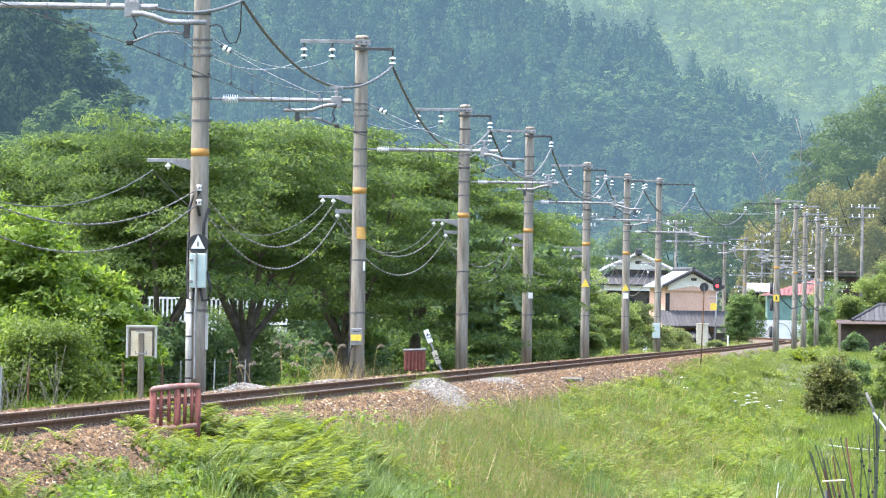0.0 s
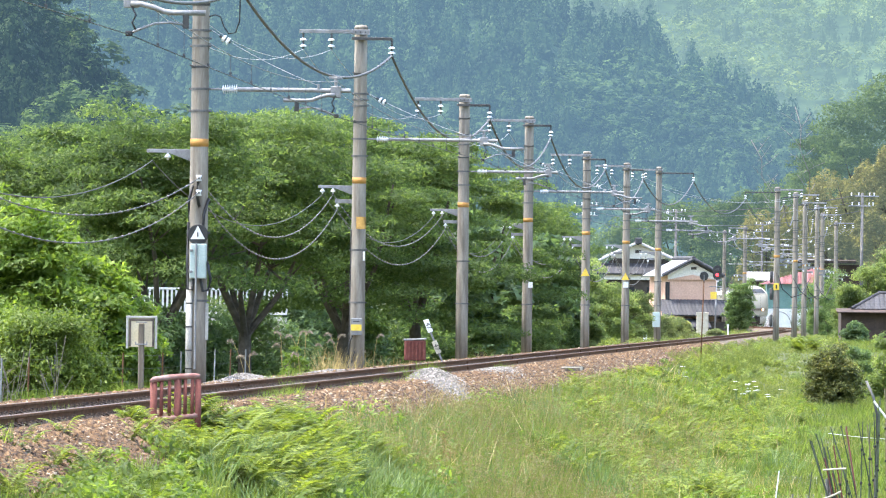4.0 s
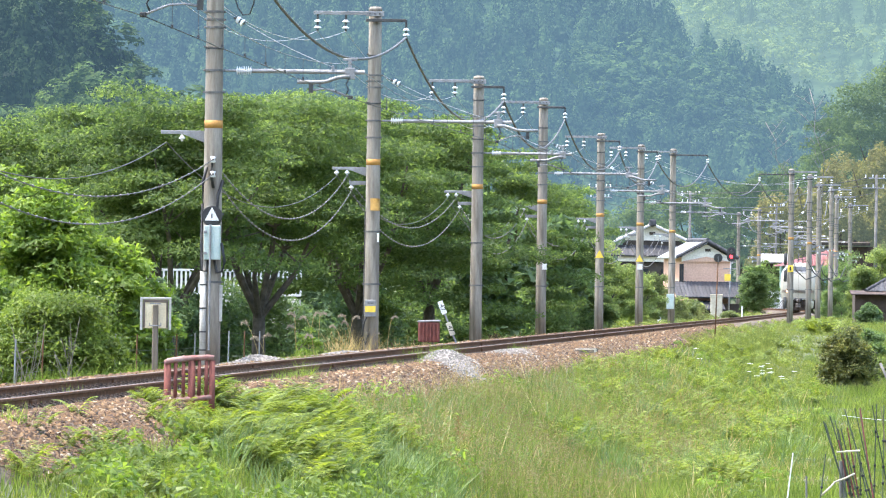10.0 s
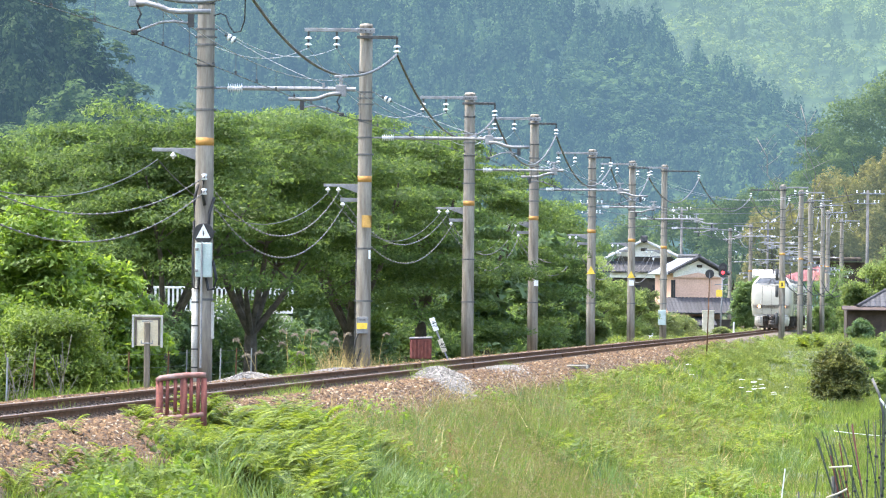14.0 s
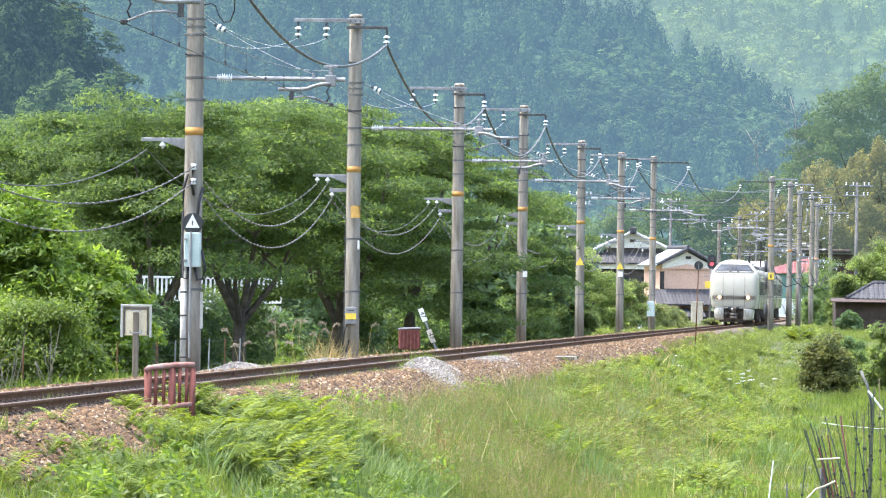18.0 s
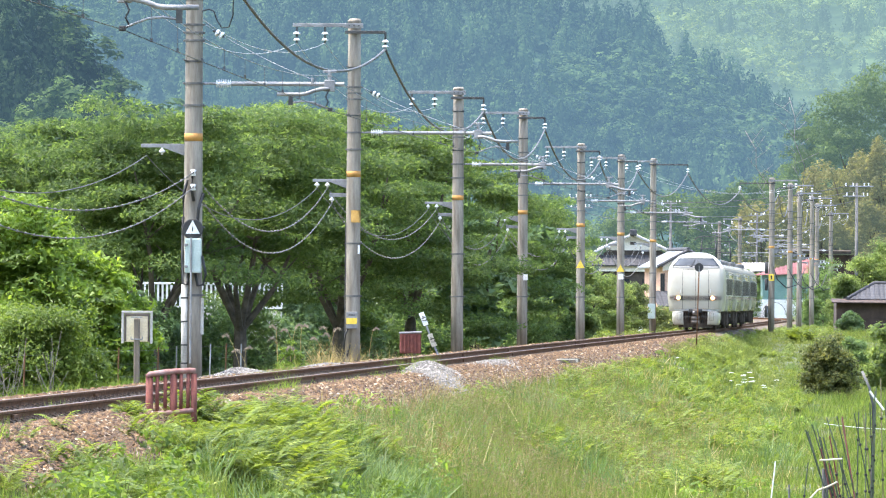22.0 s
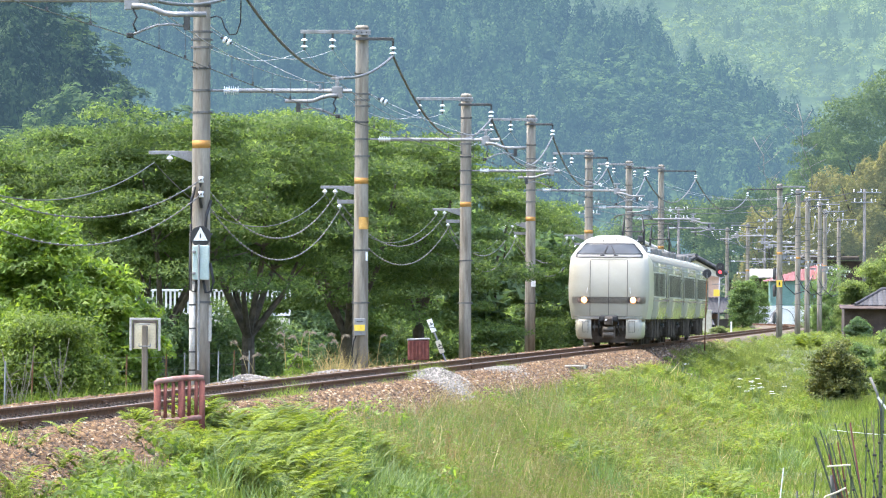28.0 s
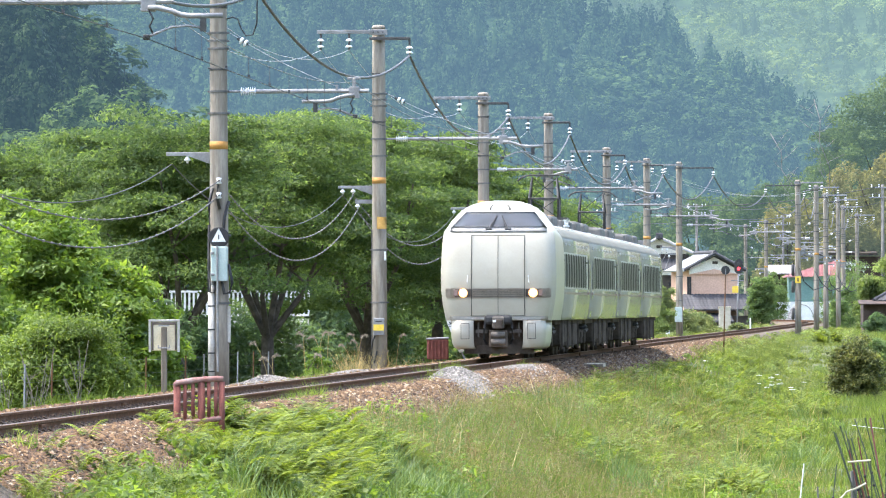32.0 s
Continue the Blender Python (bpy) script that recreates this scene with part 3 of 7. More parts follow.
    part("pull_off_tube", add_tube(bmesh.new(), [out_at(0.0, -0.09), out_at(0.14, -0.09), out_at(0.30, -0.13), out_at(0.44, -0.185), out_at(0.56, -0.20), out_at(1.0, -0.20)], 0.037, 8), STEEL, p, "bent grey pull-off tube", True)
    part("plate", box(0.085, 0.05, 0.24, out_at(0.74, -0.29), bevel=0.006), DARK_STEEL, p)
    part("steady_arm", add_tube(bmesh.new(), [out_at(0.72, -0.36), out_at(0.52, -0.33), out_at(0.32, -0.35), out_at(0.16, -0.41), out_at(0.0, -0.48)], 0.019, 6), STEEL, p, "curved steady arm", True)
    part("contact_clamp", box(0.09, 0.10, 0.07, out_at(-0.02, -0.485), bevel=0.012), BLACK, p)
    part("jumper", add_tube(bmesh.new(), [out_at(0.0, -0.10), out_at(0.07, -0.24), out_at(0.02, -0.34), out_at(0.08, -0.46)], 0.014, 5), BLACK, p, "", True)
    # telecom arms on the far side
    az = BAND_Z - 0.16
    bm = add_box(bmesh.new(), 0.95, 0.07, 0.07, (-side * 0.55, 0.2, az), bevel=0.008)
    bm2 = bmesh.new()
    v = [bm2.verts.new(q) for q in ((-side * 0.16, 0.16, az - 0.03), (-side * 0.62, 0.16, az - 0.03), (-side * 0.16, 0.16, az - 0.20), (-side * 0.16, 0.24, az - 0.03), (-side * 0.62, 0.24, az - 0.03), (-side * 0.16, 0.24, az - 0.20))]
    for f in ((0, 1, 2), (5, 4, 3), (0, 3, 4, 1), (1, 4, 5, 2), (2, 5, 3, 0)):
        bm2.faces.new([v[k] for k in f])
    part("telecom_arm", bm, STEEL, p, "grey steel arm carrying cables")
    part("arm_bracket", bm2, STEEL, p)
    if i == 2:
        for z in (3.74, 3.46):
            part("spool_bolt", rod((0.02, -0.14, z), (0.02, -0.30, z), 0.02, n=6), DARK_STEEL, p)
            part("spool", add_lathe(bmesh.new(), [(0.03, -0.06), (0.06, -0.05), (0.035, 0.0), (0.06, 0.05), (0.03, 0.06)], (0.02, -0.25, z), n=12), PORCELAIN, p, "white porcelain spool insulator", True)
        pin_insulator(p, (-side * 0.62, 0.2, az - 0.035), 1, 0.065, 0.14)
        return p
    part("arm_lower", add_box(bmesh.new(), 0.5, 0.06, 0.10, (-side * 0.36, 0.2, az - 0.36), bevel=0.01), STEEL, p)
    for x, z in ((-0.92, az - 0.035), (-0.66, az - 0.035), (-0.55, az - 0.40)):
        pin_insulator(p, (side * x, 0.2, z), 1, 0.065, 0.14)
    return p


pole_things = [build_pole(i, *row) for i, row in enumerate(POLES)]


# ---- wires ----
def pole_point(i, x, dy, z):
    y, d, top = POLES[i]
    return pole_matrix(i) @ Vector((x * (1 if d < 0 else -1), dy, z))


def pole_matrix(i):
    y, d, top = POLES[i]
    base = on_line(d, y)
    return pose(base.x, base.y, 0, 0, 0, -math.degrees(math.atan(line_h(y))))


def wire(name, label, runs, r, material, n=14, sides=5):
    """A line of spans, each a part of its own."""
    w = thing(name, pose(0, 0, 0), label, "wire")
    for a, b, sag in runs:
        part("span", add_tube(bmesh.new(), sagging(a, b, sag, n), r, sides), material, w, "", True)
    return w


LAST = len(POLES)
wire("feeder_wire", "thick pale aluminium feeder wire sagging from pole to pole", [(pole_point(i, reach_of(i), -0.2, POLES[i][2] - 0.72), pole_point(i + 1, reach_of(i + 1), -0.2, POLES[i + 1][2] - 0.72), 1.02 if i < 3 else 1.25) for i in range(LAST - 1)], 0.031, FEEDER, 24, 8)
for x, sag in ((-1.42, 0.75), (-0.72, 0.7)):
    wire("line_wire", "thin power line wire between pole tops", [(pole_point(i, x, -0.19, POLES[i][2] - 0.58), pole_point(i + 1, x, -0.19, POLES[i + 1][2] - 0.58), sag) for i in range(LAST - 1)], 0.008, WIRE_BRIGHT, 14, 4)
for x, z, sag, r, label in ((-0.92, BAND_Z - 0.35, 1.0, 0.0100, "pale telecom cable sagging between poles"), (-0.66, BAND_Z - 0.35, 1.1, 0.0103, "spiral-wrapped telecom cable sagging between poles"), (-0.55, BAND_Z - 0.72, 1.25, 0.0103, "spiral-wrapped telecom cable sagging between poles")):
    at_pole = lambda i: pole_point(i, x, 0.2, z) if i != 2 or x < -0.9 else pole_point(i, 0.02, -0.25, 3.74 if x < -0.6 else 3.46)
    ends = [(at_pole(i), at_pole(i + 1), sag) for i in range(8)]
    cable = wire("telecom_cable", label, ends, r, CABLE, 26, 5)
    if r > 0.0102:
        for a, b, s in ends:
            bm = bmesh.new()
            k = int((b - a).length / 1.15)
            for q in sagging(a, b, s, k):
                bmesh.ops.create_icosphere(bm, subdivisions=1, radius=0.026, matrix=Matrix.Translation(q) @ Matrix.Diagonal((1.0, 5.0, 1.0, 1)))
            tagged(part("spiral_wrap", bm, WRAP, cable, "pale spiral wrapping"), kind="stuff")
stag = lambda i: (0.06 if i % 2 else -0.38) * (1 if POLES[i][1] < 0 else -1)
wire("contact_wire", "copper contact wire over the track", [(on_line(stag(i), POLES[i][0], 4.95), on_line(stag(i + 1), POLES[i + 1][0], 4.95), 0.02) for i in range(LAST - 1)], 0.0075, WIRE_DARK, 4, 5)
mess = wire("messenger_wire", "messenger wire with droppers over the track", [(on_line(stag(i), POLES[i][0], 5.62), on_line(stag(i + 1), POLES[i + 1][0], 5.62), 0.38) for i in range(LAST - 1)], 0.007, STEEL, 12, 5)
for i in range(LAST - 1):
    a, b = on_line(stag(i), POLES[i][0], 0), on_line(stag(i + 1), POLES[i + 1][0], 0)
    for k in range(1, 10):
        q = k / 10
        w = a.lerp(b, q)
        bm = add_rod(bmesh.new(), (w.x, w.y, 4.95), (w.x, w.y, 5.62 - 0.38 * 4 * q * (1 - q)), 0.004, n=4)
        add_box(bm, 0.035, 0.05, 0.055, (w.x, w.y, 4.96))
        part("dropper", bm, WIRE_DARK, mess)


# ---- the express train ----
def paint(name, base, rough, coat):
    m, n, l, b = mat(name, rough)
    dirt = ramp(n, l, grain(n, l, 1.2, 5, stretch=(1, 0.5, 1.6)), [(0.3, (0.90, 0.885, 0.85)), (0.7, (1.02, 1.02, 1.02))])
    fine = ramp(n, l, grain(n, l, 28, 3), [(0.3, (0.96, 0.96, 0.95)), (0.7, (1.02, 1.02, 1.02))])
    l.new(mixed(n, l, mixed(n, l, base, dirt, 1.0, "MULTIPLY"), fine, 1.0, "MULTIPLY"), b.inputs["Base Color"])
    b.inputs["Coat Weight"].default_value, b.inputs["Coat Roughness"].default_value = coat, 0.08
    return m


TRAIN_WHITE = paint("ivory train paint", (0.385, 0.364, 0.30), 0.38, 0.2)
# nose ivory again, its colour darkened for the shaded, grass-reflecting side
SIDE_IVORY_SHADED = paint("glossy ivory paint darkened for shade", (0.30, 0.29, 0.243), 0.26, 0.75)
# base kept low to offset the stronger light on the upturned roof
ROOF_GREY = paint("roof paint", (0.21, 0.21, 0.185), 0.7, 0.0)
ROOF_GREY.node_tree.nodes["Principled BSDF"].inputs["IOR"].default_value = 1.1
ROOF_GEAR = plain("dull roof equipment grey", [(0.3, (0.09, 0.088, 0.085)), (0.7, (0.17, 0.165, 0.155))], 3, 0.8, 0, 0.2, 0.01)
SEAM = plain("dark seam", [(0.3, (0.05, 0.05, 0.05)), (0.7, (0.10, 0.10, 0.095))], 8, 0.8, 0, 0, 0.001)
BAND_BROWN = plain("grey-brown lamp band", [(0.3, (0.29, 0.255, 0.21)), (0.7, (0.37, 0.33, 0.28))], 6, 0.4, 0, 0, 0.001)
STRIPE = plain("brown stripe", [(0.3, (0.20, 0.13, 0.11)), (0.7, (0.27, 0.19, 0.16))], 6, 0.4, 0, 0, 0.001)
UNDER = plain("underfloor grime", [(0.3, (0.05, 0.041, 0.033)), (0.7, (0.135, 0.11, 0.09))], 3, 0.85, 0, 0.3, 0.01)
UNDER_PALE = plain("dusty underfloor box", [(0.3, (0.09, 0.08, 0.07)), (0.7, (0.19, 0.17, 0.15))], 3, 0.8, 0, 0.2, 0.01)
for _m in (UNDER, UNDER_PALE, SEAM):
    _m.node_tree.nodes["Principled BSDF"].inputs["IOR"].default_value = 1.0
PILLAR = plain("window pillar", [(0.3, (0.34, 0.34, 0.33)), (0.7, (0.44, 0.44, 0.43))], 4, 0.3, 0, 0, 0.001)


def dark_glass(name, tint, rough):
    m, n, l, b = mat(name, rough)
    c = ramp(n, l, grain(n, l, 0.9, 2), [(0.3, tuple(v * 0.7 for v in tint)), (0.7, tuple(v * 1.4 for v in tint))])
    l.new(c, b.inputs["Base Color"])
    b.inputs["Specular IOR Level"].default_value = 0.9
    return m


GLASS = dark_glass("tinted side glass", (0.03, 0.033, 0.035), 0.3)
GLASS.node_tree.nodes["Principled BSDF"].inputs["Specular IOR Level"].default_value = 0.1
WINDSCREEN = dark_glass("windscreen glass", (0.095, 0.102, 0.108), 0.08)


def glow(name, color, power):
    m, n, l, b = mat(name, 0.3)
    b.inputs["Base Color"].default_value = (*color, 1)
    b.inputs["Emission Color"].default_value, b.inputs["Emission Strength"].default_value = (*color, 1), power
    return m


HEADLIGHT = glow("lit headlamp", (1.0, 0.45, 0.16), 0.9)
HEADLIGHT_CORE = glow("headlamp core", (1.0, 0.80, 0.56), 5.0)

# levels up the nose: height, half width, how far forward; and the body's half width and height there
NOSE_RINGS = [(0.95, 1.235, -1.12, 1.35, 0.95), (1.05, 1.26, -1.145, 1.37, 1.05), (1.35, 1.325, -1.18, 1.42, 1.35), (1.7, 1.375, -1.20, 1.45, 1.7), (2.1, 1.385, -1.19, 1.455, 2.1), (2.5, 1.36, -1.14, 1.45, 2.45),
              (2.85, 1.335, -1.06, 1.435, 2.75), (3.08, 1.295, -0.98, 1.41, 2.95), (3.17, 1.26, -0.92, 1.385, 3.03), (3.21, 1.225, -0.84, 1.36, 3.08), (3.42, 1.05, -0.45, 1.26, 3.20), (3.63, 0.86, -0.05, 1.10, 3.31),
              (3.74, 0.76, 0.16, 0.95, 3.37), (3.83, 0.62, 0.42, 0.75, 3.43), (3.90, 0.44, 0.72, 0.5, 3.47), (3.925, 0.23, 1.0, 0.25, 3.485)]


def face_at(z, x, lift=0.0):
    """A point of the nose's front at height z and offset x."""
    for a, b in zip(NOSE_RINGS, NOSE_RINGS[1:]):
        if z <= b[0]:
            break
    q = (z - a[0]) / (b[0] - a[0])
    hw, y = a[1] + (b[1] - a[1]) * q, a[2] + (b[2] - a[2]) * q
    f = min(1.0, abs(x) / hw)
    return Vector((x, y + 0.08 * f ** 2 + 0.17 * f ** 14 - lift, z + lift * 0.35))


def face_patch(zs, x_of, lift, nx=12):
    """A skin over part of the front: at each height from x_of(z)[0] to x_of(z)[1]."""
    bm = bmesh.new()
    rows_ = [[bm.verts.new(face_at(z, x_of(z)[0] + (x_of(z)[1] - x_of(z)[0]) * k / nx, lift)) for k in range(nx + 1)] for z in zs]
    for a, b in zip(rows_, rows_[1:]):
        for k in range(nx):
            bm.faces.new((a[k], a[k + 1], b[k + 1], b[k]))
    geom = bmesh.ops.solidify(bm, geom=bm.faces[:], thickness=-0.004)
    return bm


def nose_shell():
    bm = bmesh.new()
    half = [0.2, 0.4, 0.58, 0.74, 0.85, 0.92, 0.96, 0.985, 1.0]
    fr = [-f for f in reversed(half)] + [0.0] + half
    nx = len(fr) - 1
    face = [[bm.verts.new(face_at(z, f * hw * 0.9999)) for f in fr] for z, hw, *_ in NOSE_RINGS]
    for a, b in zip(face, face[1:]):
        for k in range(nx):
            bm.faces.new((a[k], a[k + 1], b[k + 1], b[k]))
    steps = [0.008, 0.025, 0.06, 0.15, 0.4, 0.7, 1.0]
    for s, col in ((1, nx), (-1, 0)):
        prev = [row[col] for row in face]
        for q in steps:
            ring = []
            for (z, hw, y, bw, bz), row in zip(NOSE_RINGS, face):
                e = row[col].co
                w = q ** 0.13
                up = q * q * (3 - 2 * q)
                ring.append(bm.verts.new((s * (hw + (bw - hw) * w), e.y + (3.2 - e.y) * q, z + (bz - z) * up)))
            for k in range(len(ring) - 1):
                f = (prev[k], ring[k], ring[k + 1], prev[k + 1])
                bm.faces.new(f if s > 0 else f[::-1])
            prev = ring
        if s > 0:
            right = prev
    # close the crown behind the dome
    top = face[-1]
    back = [bm.verts.new((f * 0.25, 3.2, 3.485)) for f in fr]
    midr = [bm.verts.new((f * 0.235, 2.0, 3.78)) for f in fr]
    for a, b in ((top, midr), (midr, back)):
        for k in range(nx):
            bm.faces.new((a[k], a[k + 1], b[k + 1], b[k]))
    bmesh.ops.remove_doubles(bm, verts=bm.verts, dist=0.03)
    bmesh.ops.recalc_face_normals(bm, faces=bm.faces)
    return bm


def body_tube(y0, y1, caps=True):
    bm = bmesh.new()
    sec = [(r[3], r[4]) for r in NOSE_RINGS]
    sec = sec + [(-x, z) for x, z in reversed(sec)]
    rings = [[bm.verts.new((x, y, z)) for x, z in sec] for y in (y0, y1)]
    k = len(sec)
    for i in range(k):
        bm.faces.new((rings[0][i], rings[1][i], rings[1][(i + 1) % k], rings[0][(i + 1) % k]))
    if caps:
        bm.faces.new(rings[0][::-1])
        bm.faces.new(rings[1])
    bmesh.ops.recalc_face_normals(bm, faces=bm.faces)
    return bm


def side_x(z):
    for a, b in zip(NOSE_RINGS, NOSE_RINGS[1:]):
        if z <= b[4]:
            return a[3] + (b[3] - a[3]) * (z - a[4]) / (b[4] - a[4])
    return 0


def side_panel(y0, y1, z0, z1, lift, s, thick=0.01):
    """A thin panel that follows the curve of the side."""
    bm = bmesh.new()
    zs = [z0 + (z1 - z0) * k / 3 for k in range(4)]
    out, inn = [], []
    for z in zs:
        x = side_x(z) + lift
        out.append([bm.verts.new((s * x, y, z)) for y in (y0, y1)])
        inn.append([bm.verts.new((s * (x - thick), y, z)) for y in (y0, y1)])
    for k in range(3):
        bm.faces.new((out[k][0], out[k][1], out[k + 1][1], out[k + 1][0]))
        for e in (0, 1):
            bm.faces.new((out[k][e], out[k + 1][e], inn[k + 1][e], inn[k][e]))
    bm.faces.new((out[0][0], out[0][1], inn[0][1], inn[0][0]))
    bm.faces.new((out[3][0], out[3][1], inn[3][1], inn[3][0]))
    bmesh.ops.recalc_face_normals(bm, faces=bm.faces)
    return bm


def add_bogie(car, y):
    bg = part("bogie", add_box(add_box(add_box(bmesh.new(), 0.16, 3.0, 0.22, (-0.98, y, 0.56), bevel=0.03), 0.16, 3.0, 0.22, (0.98, y, 0.56), bevel=0.03), 2.0, 0.5, 0.24, (0, y, 0.6), bevel=0.03), UNDER, car, "grimy dark bogie frame")
    for yy in (y - 1.05, y + 1.05):
        for s in (-1, 1):
            prof = [(0.10, -0.07), (0.40, -0.065), (0.43, -0.04), (0.43, 0.04), (0.455, 0.06), (0.10, 0.07)]
            part("wheel", add_lathe(bmesh.new(), prof, (s * 0.56, yy, 0.43), Euler((0, -s * math.pi / 2, 0)).to_matrix(), 20), UNDER, bg, "steel wheel")
            part("axle_box", box(0.18, 0.34, 0.34, (s * 1.02, yy, 0.45), bevel=0.04), UNDER, bg)
        part("axle", rod((-0.6, yy, 0.43), (0.6, yy, 0.43), 0.08), UNDER, bg)
    for s in (-1, 1):
        part("spring", add_lathe(bmesh.new(), [(0.22, 0.68), (0.27, 0.74), (0.22, 0.80), (0.27, 0.86), (0.22, 0.92)], (s * 0.95, y, 0), n=12), BLACK, bg)
        part("yaw_damper", rod((s * 1.18, y - 0.9, 0.62), (s * 1.18, y + 0.3, 0.66), 0.045), UNDER_PALE, bg)


def add_pantograph(car, y, out=1.0):
    base = part("pantograph", add_box(add_box(add_box(add_box(bmesh.new(), 1.3, 0.06, 0.06, (0, y - 0.75, 3.72)), 1.3, 0.06, 0.06, (0, y + 0.75, 3.72)), 0.06, 1.5, 0.06, (-0.62, y, 3.72)), 0.06, 1.5, 0.06, (0.62, y, 3.72)), DARK_STEEL, car, "raised dark steel diamond pantograph")
    for s in (-1, 1):
        for e in (-1, 1):
            pin_insulator(base, (s * 0.6, y + e * 0.7, 3.48), 2, 0.07, 0.24, False)
            part("lower_arm", rod((s * 0.40, y + e * 0.45, 3.75), (s * 0.40, y + e * 0.62, 4.28), 0.036, 0.032, n=6), BLACK, base)
            part("upper_arm", rod((s * 0.40, y + e * 0.62, 4.28), (s * 0.34, y + e * 0.12, 4.86), 0.03, 0.026, n=6), BLACK, base)
        part("cross_brace", rod((s * 0.40, y + 0.62, 4.28), (-s * 0.34, y + 0.12, 4.86), 0.011, n=5), BLACK, base)
        part("cross_brace", rod((s * 0.40, y - 0.45, 3.75), (-s * 0.40, y - 0.62, 4.28), 0.011, n=5), BLACK, base)
    for e in (-1, 1):
        part("cross_tube", rod((-0.42, y + e * 0.62, 4.28), (0.42, y + e * 0.62, 4.28), 0.022, n=6), DARK_STEEL, base)
        pts = [(-0.74, y + e * 0.14, 4.76), (-0.66, y + e * 0.14, 4.85), (-0.52, y + e * 0.14, 4.91), (-0.36, y + e * 0.14, 4.925), (0.36, y + e * 0.14, 4.925), (0.52, y + e * 0.14, 4.91), (0.66, y + e * 0.14, 4.85), (0.74, y + e * 0.14, 4.76)]
        part("collector_head", add_tube(bmesh.new(), pts, 0.024, 6), BLACK, base)


def build_car(i):
    car = thing("railcar", pose(0, 0, 0), ["ivory express train leading car with flat split-door nose and lit headlamps", "ivory express coach with dark windows and raised pantograph on its roof", "ivory express coach with dark windows and raised pantograph on its roof", "ivory express rear coach with dark windows"][i], "train", "cars of the express train")
    lead = i == 0
    y0, y1 = (3.2, 19.9) if lead else (-0.45, 19.9)
    part("body", body_tube(y0, y1), SIDE_IVORY_SHADED, car, "glossy ivory car body, tone darkened for its shaded side", True)
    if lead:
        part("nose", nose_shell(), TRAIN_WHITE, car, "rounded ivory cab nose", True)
        zs = [3.225 + (3.63 - 3.225) * k / 6 for k in range(7)]
        hw_ = lambda z: 1.195 + (0.85 - 1.195) * (z - 3.225) / 0.405
        ws = part("windscreen", face_patch(zs, lambda z: (-hw_(z) * 1.0, hw_(z) * 1.0), 0.012, 20), WINDSCREEN, car, "wide raked dark windscreen", True)
        for s in (-1, 1):
            part("wiper", add_tube(bmesh.new(), [face_at(3.20, s * 0.23, 0.03), face_at(3.28, s * 0.20, 0.05), face_at(3.52, s * 0.07, 0.05)], 0.022, 5), BLACK, ws)
            part("wiper", add_tube(bmesh.new(), [face_at(3.20, s * 0.20, 0.03), face_at(3.30, s * 0.15, 0.05), face_at(3.46, s * 0.09, 0.05)], 0.014, 5), BLACK, ws)
            part("wiper_base", box(0.16, 0.06, 0.05, face_at(3.19, s * 0.24, 0.02), bevel=0.01), DARK_STEEL, ws)
            part("side_window", side_nose_window(s), WINDSCREEN, ws, "dark quarter window")
        part("screen_sill", face_patch([3.12, 3.16, 3.20, 3.24], lambda z: (-1.19, 1.19), 0.02, 20), PILLAR, car, "grey sill under the windscreen", True)
        # doors in the nose
        for s in (-1, 1):
            d = part("nose_door", face_patch([1.05, 1.2, 1.35, 1.5, 1.7, 1.9, 2.1, 2.3, 2.5, 2.7, 2.85, 3.04], lambda z: (s * 0.655 - 0.009, s * 0.655 + 0.009), 0.024, 1), SEAM, car, "edge of the ivory nose door")
            for z in (1.055, 3.04):
                part("seam", face_patch([z - 0.008, z + 0.008], lambda z: (min(0, s * 0.655), max(0, s * 0.655)), 0.022, 4), SEAM, d)
        part("seam", face_patch([1.05, 1.2, 1.35, 1.5, 1.7, 1.9, 2.1, 2.3, 2.5, 2.7, 2.85, 3.04], lambda z: (-0.007, 0.007), 0.024, 1), SEAM, car)
        lb = part("lamp_band", face_patch([1.50, 1.54, 1.62, 1.70, 1.735], lambda z: (-1.30 + 0.6 * max(0, abs(z - 1.62) - 0.08), 1.30 - 0.6 * max(0, abs(z - 1.62) - 0.08)), 0.018, 24), BAND_BROWN, car, "grey-brown band across the nose with headlamps")
        for k in range(5):
            z = 1.525 + 0.045 * k
            part("grille_slat", face_patch([z, z + 0.007], lambda z: (-0.65, 0.65), 0.026, 10), SEAM, lb)
        for s in (-1, 1):
            c = face_at(1.62, s * 0.86, 0.02)
            turn = Euler((math.pi / 2, 0, 0)).to_matrix()
            part("lamp_housing", face_patch([1.525, 1.62, 1.715], lambda z: (s * 0.87 - 0.19, s * 0.87 + 0.20), 0.024, 4), UNDER_PALE, lb, "dark lamp housing")
            part("headlight", add_lathe(bmesh.new(), [(0.03, -0.03), (0.112, -0.02), (0.105, 0.03), (0.06, 0.045)], c, turn, 16), HEADLIGHT, lb, "lit warm orange headlamp")
            part("headlight_core", add_lathe(bmesh.new(), [(0.03, 0.02), (0.066, 0.03), (0.06, 0.05), (0.03, 0.06)], c, turn, 16), HEADLIGHT_CORE, lb, "glowing lamp core")
            part("marker_lamp", box(0.10, 0.02, 0.15, face_at(1.62, s * 1.05, 0.032), bevel=0.008), STRIPE, lb, "unlit red-brown tail lamp")
            part("hand_grip", add_tube(bmesh.new(), [face_at(1.86, s * 0.76, 0.005), face_at(1.88, s * 0.76, 0.06), face_at(2.03, s * 0.745, 0.06), face_at(2.05, s * 0.745, 0.005)], 0.012, 5), PORCELAIN, car, "small white grab handle")
